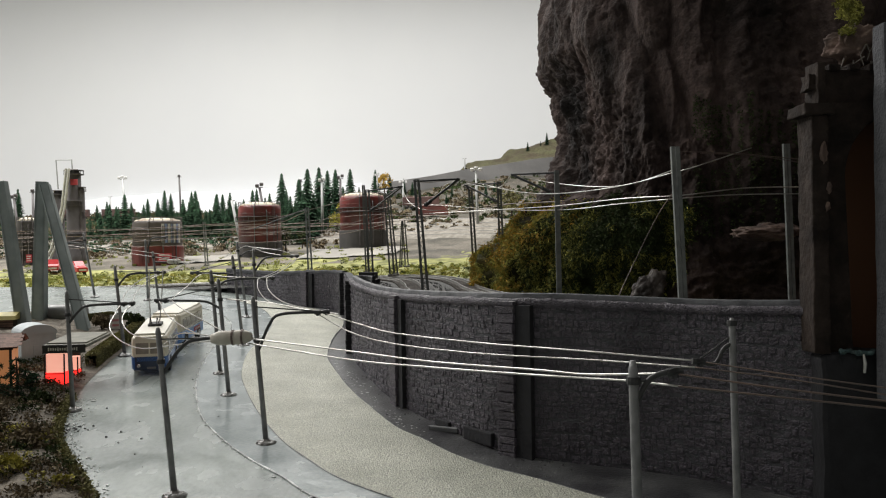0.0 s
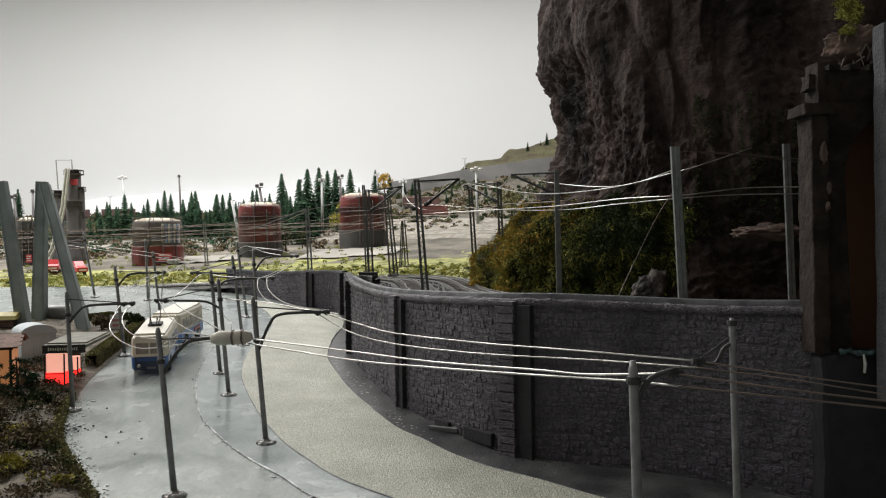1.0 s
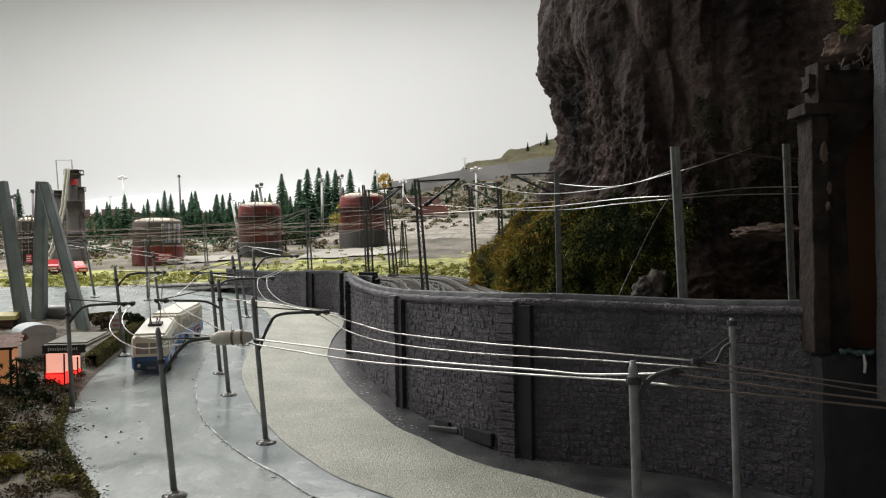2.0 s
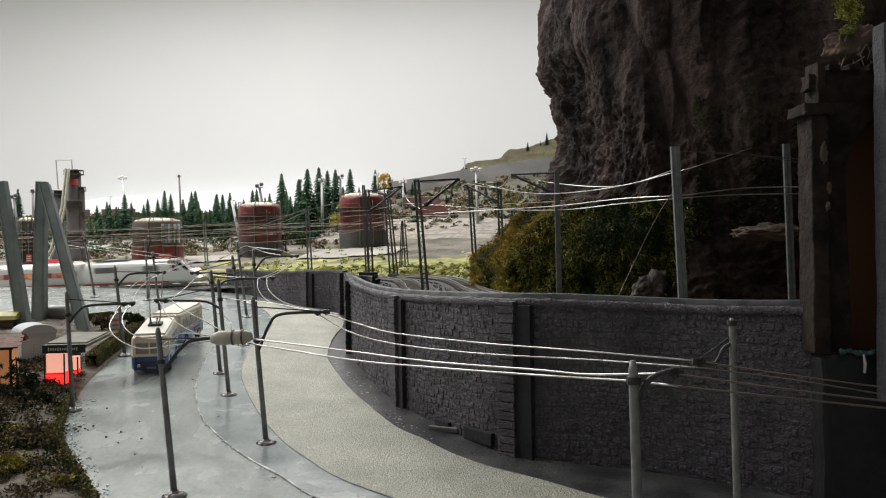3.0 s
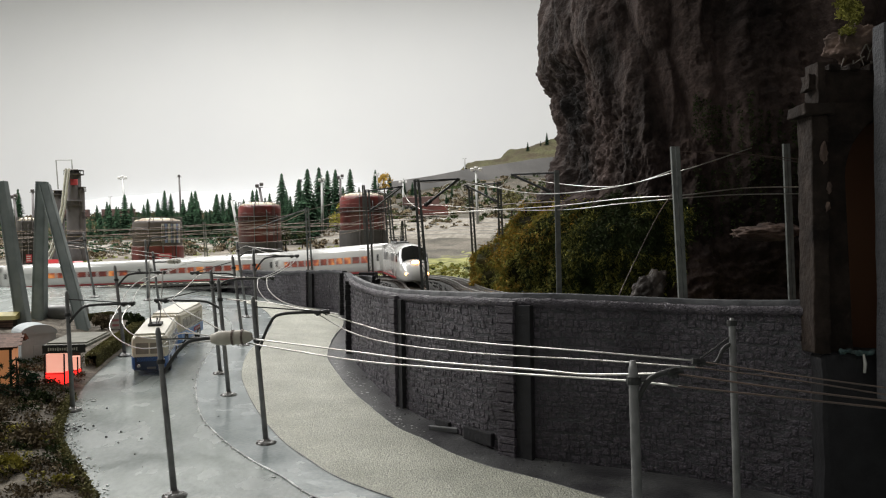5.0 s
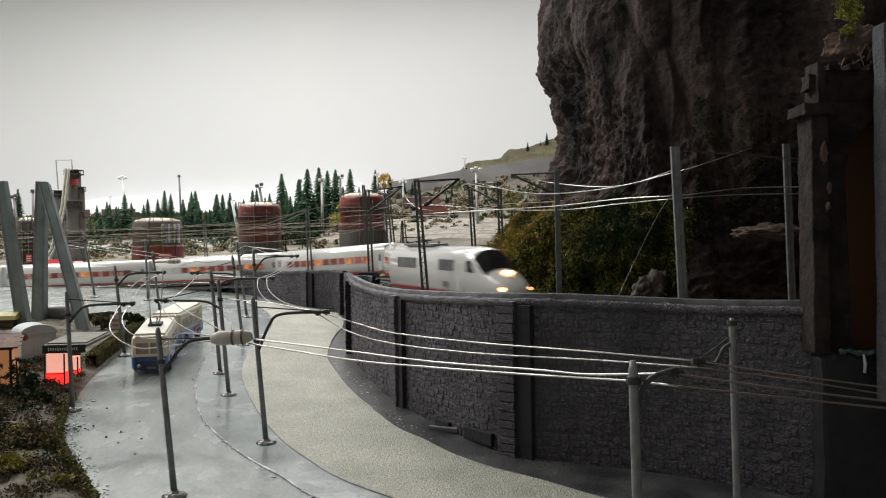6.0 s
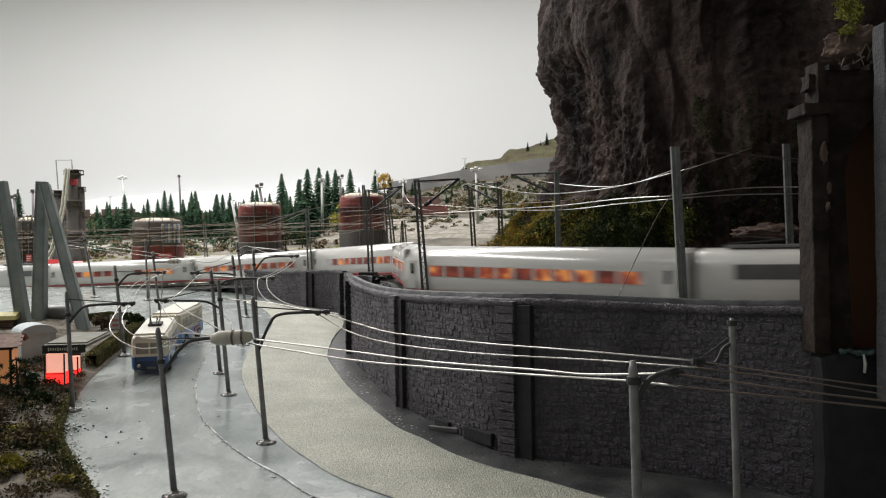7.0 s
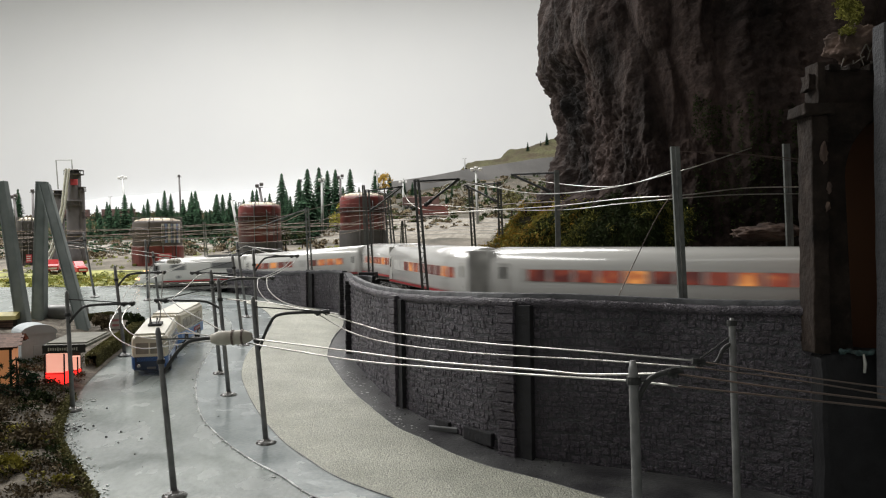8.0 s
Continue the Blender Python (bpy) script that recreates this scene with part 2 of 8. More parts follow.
def build_ground():
    # the low road sheet
    bm = bmesh.new()
    nx, ny = 90, 90
    grid = [[None] * (ny + 1) for _ in range(nx + 1)]
    for i in range(nx + 1):
        for j in range(ny + 1):
            x, y = -2.2 + 2.75 * i / nx, -0.4 + 2.1 * j / ny
            grid[i][j] = bm.verts.new((x, y, road_z(x, y) if not y > 1.42 else min(road_z(x, y), -0.045)))
    for i in range(nx):
        for j in range(ny):
            bm.faces.new((grid[i][j], grid[i + 1][j], grid[i + 1][j + 1], grid[i][j + 1]))
    tagged(part("road", bm, M_ROAD, smooth=True), "smooth grey-blue painted road with a satin sheen", "road", kind="structure")
    # the ground behind: rows that follow the wall line outwards to the backdrop
    bm = bmesh.new()
    lay = bm.verts.layers.float.new("cover")
    xs = [-4.3 + 0.05 * i for i in range(78)] + [-0.4 + 0.0075 * i for i in range(108)] + [0.41 + 0.05 * i for i in range(66)]
    ys = [0.30 + 0.0075 * j for j in range(160)] + [1.5 + 0.012 * j for j in range(50)] + [2.1 + 0.03 * j for j in range(99)]
    verts = {}
    def vert(i, j):
        if (i, j) not in verts:
            x, y = xs[i], ys[j]
            v = verts[i, j] = bm.verts.new((x, y, upper_z(x, y)))
            v[lay] = cover(x, y)
        return verts[i, j]
    low = [[y < 1.6 and x < 0.37 and in_road_side(x, y) for y in ys] for x in xs]
    for i in range(len(xs) - 1):
        for j in range(len(ys) - 1):
            if low[i][j] or low[i + 1][j] or low[i][j + 1] or low[i + 1][j + 1] or (xs[i] > 0.36 and ys[j] < 0.32):
                continue
            bm.faces.new((vert(i, j), vert(i + 1, j), vert(i + 1, j + 1), vert(i, j + 1)))
    tagged(part("ground", bm, M_GROUND, smooth=True), "uneven ground of green and yellow flock grass and sandy earth", "ground", kind="structure")


build_ground()


def strip(name, a, b, lift, mat, label, category, across=6, n=160):
    """A band of road between two plan lines, with a real edge of its own."""
    bm = bmesh.new()
    la, lb = spline([(*p, 0) for p in a], n), spline([(*p, 0) for p in b], n)
    rows = []
    for p, q in zip(la, lb):
        row = []
        for k in range(across + 1):
            v = p.lerp(q, k / across)
            row.append(bm.verts.new((v.x, v.y, road_z(v.x, v.y) + lift)))
        low = [bm.verts.new((row[k].co.x, row[k].co.y, row[k].co.z - lift - 0.002)) for k in (0, across)]
        rows.append([low[0]] + row + [low[1]])
    for r, s in zip(rows, rows[1:]):
        for k in range(len(r) - 1):
            bm.faces.new((r[k], r[k + 1], s[k + 1], s[k]))
    return tagged(part(name, bm, mat), label, category, kind="structure")


LINE_GUTTER = [(0.1900, 0.3720), (0.1280, 0.4188), (0.0814, 0.4540), (0.0511, 0.4812), (0.0264, 0.4999), (0.0034, 0.5257), (-0.0148, 0.5546), (-0.0349, 0.5841), (-0.0597, 0.6443), (-0.0778, 0.6927), (-0.1003, 0.7679), (-0.1152, 0.8330), (-0.1220, 0.9292), (-0.1220, 1.0258), (-0.1367, 1.1016), (-0.1753, 1.1634)]
LINE_PAVE = [(0.0760, 0.3660), (0.0186, 0.4127), (-0.0307, 0.4516), (-0.0614, 0.4808), (-0.0819, 0.5100), (-0.1065, 0.5503), (-0.1349, 0.6138), (-0.1628, 0.6904), (-0.1809, 0.7534), (-0.1955, 0.8440), (-0.1991, 0.9425), (-0.2103, 1.0361), (-0.2389, 1.1338), (-0.2782, 1.2069), (-0.3262, 1.2689), (-0.3904, 1.3145)]
LINE_SEAM = [(0.0290, 0.3680), (-0.0257, 0.4156), (-0.0698, 0.4512), (-0.0940, 0.4833), (-0.1208, 0.5161), (-0.1491, 0.5587), (-0.1778, 0.6135), (-0.2032, 0.6900), (-0.2189, 0.7528), (-0.2346, 0.8429), (-0.2411, 0.9227), (-0.2508, 0.9989), (-0.2779, 1.0790), (-0.3175, 1.1447), (-0.3631, 1.1946), (-0.4250, 1.2359)]
strip("pavement", LINE_GUTTER, LINE_PAVE, 0.0012, M_PAVE, "light gritty beige pavement along the curved road", "pavement", 8)
strip("road_lane", LINE_PAVE, LINE_SEAM, 0.0005, M_LANE, "glossy blue-grey road lane beside the pavement", "road")
strip("gutter", [(p.x, p.y) for p in WALL[0:232:8]], LINE_GUTTER, 0.0003, M_GUTTER, "dark dusty gutter at the foot of the stone wall", "gutter")


def ribbon(name, line, width, lift, mat, label, category):
    """A thin raised bead along a plan line."""
    bm = bmesh.new()
    pts = spline([(*p, 0) for p in line], 220)
    tube(bm, [(p.x, p.y, road_z(p.x, p.y) + lift) for p in pts], [width * (0.7 + 0.6 * noise.noise(p * 60)) for p in pts], 6)
    return tagged(part(name, bm, mat), label, category, kind="structure")


ribbon("kerb_line", LINE_SEAM, 0.0008, 0.0004, M_KERB, "chipped whitish filler line between the road lanes", "kerb")
ribbon("kerb_edge", LINE_PAVE, 0.0005, 0.0007, M_GUTTER, "thin dark joint along the pavement edge", "kerb")
ribbon("kerb_rim", LINE_GUTTER, 0.0006, 0.0010, M_COPING, "thin grey kerb between pavement and gutter", "kerb")


# ---- retaining wall ----
def wall_top(p):
    return 0.0095 + 0.0015 * math.sin(p[0] * 30) + 0.0022 * step(0.70, 0.86, p[1]) * (1 - step(0.95, 1.1, p[1]))


# Black of the end pillars; also stands in for shade in gaps and recesses.
M_BLACK_AND_SHADE = material("black_stone_and_shade", (0.022, 0.022, 0.025), 0.85, scale=120, bump=0.4)


def build_wall():
    wall = thing("retaining_wall", "tall curved dark stone retaining wall with pillars beside the track", "wall", kind="structure")
    pts = [Vector((p[0], p[1])) for p in WALL]
    nrm = []
    for i in range(len(pts)):
        d = (pts[min(i + 1, len(pts) - 1)] - pts[max(i - 1, 0)]).normalized()
        nrm.append(Vector((-d.y, d.x)))      # towards the road
    bm = bmesh.new()
    rows = []
    for p, n in zip(pts, nrm):
        f, b = p - n * 0.0005, p - n * 0.009
        t = wall_top(p) - 0.0025
        rows.append([bm.verts.new((f.x, f.y, road_z(f.x, f.y) - 0.01)), bm.verts.new((f.x, f.y, t)), bm.verts.new((b.x, b.y, t)), bm.verts.new((b.x, b.y, road_z(b.x, b.y) - 0.01))])
    for r, s in zip(rows, rows[1:]):
        for k in range(3):
            bm.faces.new((r[k], r[k + 1], s[k + 1], s[k]))
    part("wall_core", bm, M_MORTAR, wall)
    # coping: a rough stone lip in front and a smooth strip behind it; the near length curls back at its end
    last = min(range(len(pts)), key=lambda k: (pts[k] - Vector((-0.0950, 0.862))).length)
    far = min(range(len(pts)), key=lambda k: (pts[k] - Vector((-0.1342, 1.12))).length)
    line = list(zip(pts[:last + 1], nrm[:last + 1]))
    p, n = line[-1]
    pivot = p - n * 0.016
    for k in range(1, 13):
        a = math.radians(-13.0 * k)
        m = Vector((n.x * math.cos(a) - n.y * math.sin(a), n.x * math.sin(a) + n.y * math.cos(a)))
        line.append((pivot + m * 0.016, m))
    for run, prof, mat, label in (
            (line, [(0.0004, -0.0062), (0.0014, -0.0050), (0.0013, -0.0026), (0.0002, -0.0014), (-0.0020, -0.0012), (-0.0034, -0.0016), (-0.0040, -0.0060)], M_STONE, "worn rough stone lip"),
            (line, [(-0.0034, -0.0060), (-0.0034, 0.0012), (-0.0040, 0.0019), (-0.0072, 0.0019), (-0.0080, 0.0010), (-0.0082, -0.0120)], M_COPING, "smooth grey coping strip"),
            (list(zip(pts[far:], nrm[far:])), [(0.0004, -0.0060), (0.0009, -0.0030), (0.0004, -0.0010), (-0.0050, -0.0008), (-0.0090, -0.0060)], M_MORTAR, "dark thin coping")):
        bm = bmesh.new()
        rows = []
        for p, n in run:
            t = wall_top(p)
            rough = mat is not M_COPING
            rows.append([])
            for k, (o, z) in enumerate(prof):
                jag = noise.noise(Vector((p.x * 160, p.y * 160, 2 + 3 * k))) * (0.0011 if rough else 0.00015)
                rows[-1].append(bm.verts.new((p.x + n.x * (o + jag * 0.5), p.y + n.y * (o + jag * 0.5), t + z + jag)))
        for r, q in zip(rows, rows[1:]):
            for k in range(len(r) - 1):
                bm.faces.new((r[k], r[k + 1], q[k + 1], q[k]))
        part("coping", bm, mat, wall, label, smooth=True)
    # courses of stones, each with its own edges
    rng = random.Random(4)
    seg = [0.0]
    for a, b in zip(pts, pts[1:]):
        seg.append(seg[-1] + (b - a).length)
    def at(s):
        s = min(max(s, 0), seg[-1] - 1e-6)
        lo, hi = 0, len(seg) - 1
        while hi - lo > 1:
            m = (lo + hi) // 2
            if seg[m] <= s:
                lo = m
            else:
                hi = m
        u = (s - seg[lo]) / (seg[lo + 1] - seg[lo])
        return pts[lo].lerp(pts[lo + 1], u), nrm[lo].lerp(nrm[lo + 1], u).normalized()
    verts, faces = [], []
    single = []
    z = -0.115
    course = 0
    while z < 0.008:
        h = rng.uniform(0.0028, 0.0046)
        s = rng.uniform(0, 0.006)
        while s < seg[-1] - 0.004:
            ln = rng.choice((0.0030, 0.0040, 0.0052, 0.0070)) * rng.uniform(0.85, 1.15)
            p, n = at(s + ln / 2)
            if z + h > road_z(p.x, p.y) - 0.002:
                top = min(z + h, wall_top(p) - 0.0038)
                if top - z > 0.0015:
                    single.append((s, ln, z + rng.uniform(-0.0011, 0.0009), top - z - 0.0001, rng.uniform(-0.0004, 0.0003)))
            s += ln
        z += h
        course += 1
    def stone(bm, s, ln, z0, h, out):
        q = []
        for ds, dz, o in ((0.0001, 0.0, -0.0012), (ln - 0.0001, 0.0, -0.0012), (ln - 0.0001, h, -0.0012), (0.0001, h, -0.0012),
                          (0.0003 + rng.uniform(0, 0.0006), 0.0003 + rng.uniform(0, 0.0005), out), (ln - 0.0003 - rng.uniform(0, 0.0006), 0.0004, out - rng.uniform(0, 0.0005)), (ln - 0.0004, h - 0.0003 - rng.uniform(0, 0.0005), out), (0.0003 + rng.uniform(0, 0.0006), h - 0.0004, out - rng.uniform(0, 0.0005))):
            p, n = at(s + ds)
            q.append(bm.verts.new((p.x + n.x * o, p.y + n.y * o, z0 + dz)))
        for f in ((4, 5, 6, 7), (0, 1, 5, 4), (1, 2, 6, 5), (2, 3, 7, 6), (3, 0, 4, 7)):
            bm.faces.new([q[k] for k in f])
    near = [d for d in single if 0.08 < d[0] < 0.28]
    near = sorted(near, key=lambda d: -d[1])[:280]
    chosen = set(near)
    rest = bmesh.new()
    for d in single:
        if d in chosen:
            bm = bmesh.new()
            stone(bm, *d)
            part("stone", bm, M_STONE, wall)
        else:
            stone(rest, *d)
    tagged(part("stone_courses", rest, M_STONE, wall), "rough dark grey stone courses", kind="stuff")
    # chipped foot of the wall: black blocks stand in for the dark gap behind
    for (x, y), w, h in (((0.0200, 0.5480), 0.030, 0.0085), ((-0.0010, 0.5830), 0.018, 0.0045)):
        i = min(range(len(pts)), key=lambda k: (pts[k] - Vector((x, y))).length)
        p, n = pts[i], nrm[i]
        bm = bmesh.new()
        box(bm, (p.x, p.y, road_z(p.x, p.y) + 0.0010 + h / 2), (0.0040, w, h), math.degrees(math.atan2(n.y, n.x)), 0.0008)
        part("foot_gap_shade", bm, M_BLACK_AND_SHADE, wall, "black block standing in for the shaded foot gap")
    x, y = (-0.0859, 0.9700)
    bm = bmesh.new()
    box(bm, (x, y, 0.0085), (0.019, 0.012, 0.009), -20, 0.0008)
    part("end_block", bm, M_BLACK_AND_SHADE, wall, "black block behind the coping")
    # pillars that stand proud
    for (x, y), strip_w in (((0.0384, 0.5280), 0.011), ((-0.0362, 0.6480), 0.008), ((-0.0939, 0.8500), 0.0), ((-0.1942, 1.1950), 0.010), ((-0.1342, 1.1200), 0.0)):
        i = min(range(len(pts)), key=lambda k: (pts[k] - Vector((x, y))).length)
        p, n = pts[i], nrm[i]
        lo, hi = road_z(p.x, p.y) - 0.004, wall_top(p) - 0.0025
        a = math.degrees(math.atan2(n.y, n.x))
        bm = bmesh.new()
        zz = lo
        while zz < hi - 0.002:
            h = min(rng.uniform(0.0045, 0.0065), hi - zz)
            w = 0.0125 + rng.uniform(-0.0006, 0.0006)
            box(bm, (p.x + n.x * 0.001, p.y + n.y * 0.001, zz + h / 2), (0.0085 + rng.uniform(-0.0008, 0.0008), w, h - 0.0004), a, 0.0005)
            zz += h
        part("pillar", bm, M_STONE if strip_w else M_BLACK_AND_SHADE, wall, "dark block pillar" if strip_w else "black end pillar")
        # Raised black strip beside the pillar stands in for a recess's shade.
        if strip_w:
            t = Vector((-n.y, n.x))
            c = p + t * (0.0062 + strip_w / 2) + n * 0.0008
            bm = bmesh.new()
            box(bm, (c.x, c.y, (lo + hi) / 2 - 0.001), (0.0042, strip_w, hi - lo - 0.003), a, 0.0004)
            part("recess_shade_strip", bm, M_BLACK_AND_SHADE, wall, "black strip standing in for recess shade")


build_wall()


# ---- tracks ----
def build_tracks():
    for label, line in (("outer", TRACK), ("inner", TRACK_INNER)):
        tr = thing("railway_track", "steel model railway track on dark sleepers and grey ballast", "track", group="railway tracks", kind="structure")
        bm = bmesh.new()
        rows = []
        for i, p in enumerate(line[::3]):
            a, b = line[max(i * 3 - 1, 0)], line[min(i * 3 + 1, 900)]
            d = (b - a)
            n = Vector((-d.y, d.x, 0)).normalized()
            rows.append([bm.verts.new(p + n * o + Vector((0, 0, z))) for o, z in ((0.029, -0.0085), (0.019, -0.0044), (-0.019, -0.0044), (-0.027, -0.0085))])
        for r, s in zip(rows, rows[1:]):
            for k in range(3):
                bm.faces.new((r[k], s[k], s[k + 1], r[k + 1]))
        part("ballast_bed", bm, M_BALLAST, tr)
        for off in (-0.00825, 0.00825):
            bm = bmesh.new()
            rl = side_track(line, off)
            rows = []
            for i, p in enumerate(rl[::2]):
                a, b = rl[max(i * 2 - 1, 0)], rl[min(i * 2 + 1, 900)]
                d = (b - a)
                n = Vector((-d.y, d.x, 0)).normalized()
                rows.append([bm.verts.new(p + n * o + Vector((0, 0, z))) for o, z in ((0.0009, -0.0028), (0.0004, -0.0012), (0.0005, -0.0002), (0, 0), (-0.0005, -0.0002), (-0.0004, -0.0012), (-0.0009, -0.0028))])
            for r, s in zip(rows, rows[1:]):
                for k in range(6):
                    bm.faces.new((r[k], s[k], s[k + 1], r[k + 1]))
            part("rail", bm, M_RAIL, tr, "bright worn steel rail")
        bm = bmesh.new()
        box(bm, (0, 0, 0), (0.0030, 0.030, 0.0022), bevel=0.0003)
        sm = mesh_of("sleeper", bm, M_SLEEPER)
        total = TRACK_S[-1]
        count = 0
        rest = bmesh.new()
        k = 0
        while k < int(total / 0.0075):
            u = k * 0.0075 / total * 900
            i = min(int(u), 899)
            p = line[i].lerp(line[i + 1], u - i)
            d = line[i + 1] - line[i]
            a = math.degrees(math.atan2(d.y, d.x))
            if -0.4 < p.x < 0.3 and count < 280:
                shared("sleeper", sm, tr, pose(p.x, p.y, p.z - 0.0037, 0, 0, a))
                count += 1
            else:
                box(rest, (p.x, p.y, p.z - 0.0037), (0.0030, 0.030, 0.0022), a)
            k += 1
        tagged(part("sleeper_row", rest, M_SLEEPER, tr), "brown sleepers", kind="stuff")


build_tracks()


# ---- rock and tunnel portal ----
def material_rock():
    """Dark rock, mossy on the flatter and lower places."""
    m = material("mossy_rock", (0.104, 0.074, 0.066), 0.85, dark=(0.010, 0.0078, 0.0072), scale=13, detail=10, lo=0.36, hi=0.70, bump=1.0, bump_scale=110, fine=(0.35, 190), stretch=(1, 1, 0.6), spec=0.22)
    nt = m.node_tree
    n, l = nt.nodes, nt.links
    b = n["Principled BSDF"]
    old = b.inputs["Base Color"].links[0].from_socket
    moss = n.new("ShaderNodeValToRGB")
    els = moss.color_ramp.elements
    els[0].position, els[1].position = 0.3, 0.72
    els[0].color, els[1].color = (0.014, 0.015, 0.006, 1), (0.10, 0.075, 0.020, 1)
    e = els.new(0.5)
    e.color = (0.036, 0.036, 0.011, 1)
    co = n.new("ShaderNodeTexCoord")
    nz = n.new("ShaderNodeTexNoise")
    nz.inputs["Scale"].default_value, nz.inputs["Detail"].default_value = 30, 7
    l.new(co.outputs["Object"], nz.inputs["Vector"])
    l.new(nz.outputs["Fac"], moss.inputs["Fac"])
    at = n.new("ShaderNodeAttribute")
    at.attribute_name = "moss"
    nz2 = n.new("ShaderNodeTexNoise")
    nz2.inputs["Scale"].default_value, nz2.inputs["Detail"].default_value = 22, 8
    l.new(co.outputs["Object"], nz2.inputs["Vector"])
    ad = n.new("ShaderNodeMath")
    ad.operation = "ADD"
    l.new(at.outputs["Fac"], ad.inputs[0])
    l.new(nz2.outputs["Fac"], ad.inputs[1])
    mr = n.new("ShaderNodeMapRange")
    mr.inputs[1].default_value, mr.inputs[2].default_value = 0.95, 1.15
    l.new(ad.outputs[0], mr.inputs[0])
    mix = n.new("ShaderNodeMix")
    mix.data_type = "RGBA"
    l.new(mr.outputs[0], mix.inputs[0])
    l.new(old, mix.inputs[6])
    l.new(moss.outputs["Color"], mix.inputs[7])
    l.new(mix.outputs[2], b.inputs["Base Color"])
    # gritty plaster grain over the coarse relief
    grain = n.new("ShaderNodeTexVoronoi")
    grain.inputs["Scale"].default_value = 420
    l.new(co.outputs["Object"], grain.inputs["Vector"])
    bp = n.new("ShaderNodeBump")
    bp.inputs["Strength"].default_value, bp.inputs["Distance"].default_value = 0.4, 0.0016
    bp.invert = True
    l.new(grain.outputs["Distance"], bp.inputs["Height"])
    l.new(b.inputs["Normal"].links[0].from_socket, bp.inputs["Normal"])
    l.new(bp.outputs["Normal"], b.inputs["Normal"])
    return m


M_MOSSROCK = material_rock()
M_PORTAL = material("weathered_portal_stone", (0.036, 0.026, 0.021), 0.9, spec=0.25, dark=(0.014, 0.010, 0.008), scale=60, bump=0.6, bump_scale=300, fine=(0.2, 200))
M_LINING = material("brown_tunnel_board", (0.17, 0.075, 0.035), 0.75, dark=(0.12, 0.05, 0.025), scale=8, bump=0.1)
M_CLIFF = material("pale_sandstone", (0.17, 0.115, 0.092), 0.9, dark=(0.05, 0.034, 0.028), scale=60, bump=0.8, bump_scale=200)


def rock_edge(z):
    """How far the left flank of the rock stands from its axis at a height."""
    knots = [(-0.10, 0.208), (-0.005, 0.198), (0.02, 0.184), (0.05, 0.160), (0.075, 0.124), (0.10, 0.098), (0.15, 0.087), (0.20, 0.091), (0.245, 0.108), (0.285, 0.110), (0.33, 0.105), (0.42, 0.10), (0.60, 0.09)]
    for (a, ra), (b, rb) in zip(knots, knots[1:]):
        if z <= b:
            return ra + (rb - ra) * step(a, b, z)
    return knots[-1][1]


ROCK_SPOTS = []
SCRUB_SPOTS = []


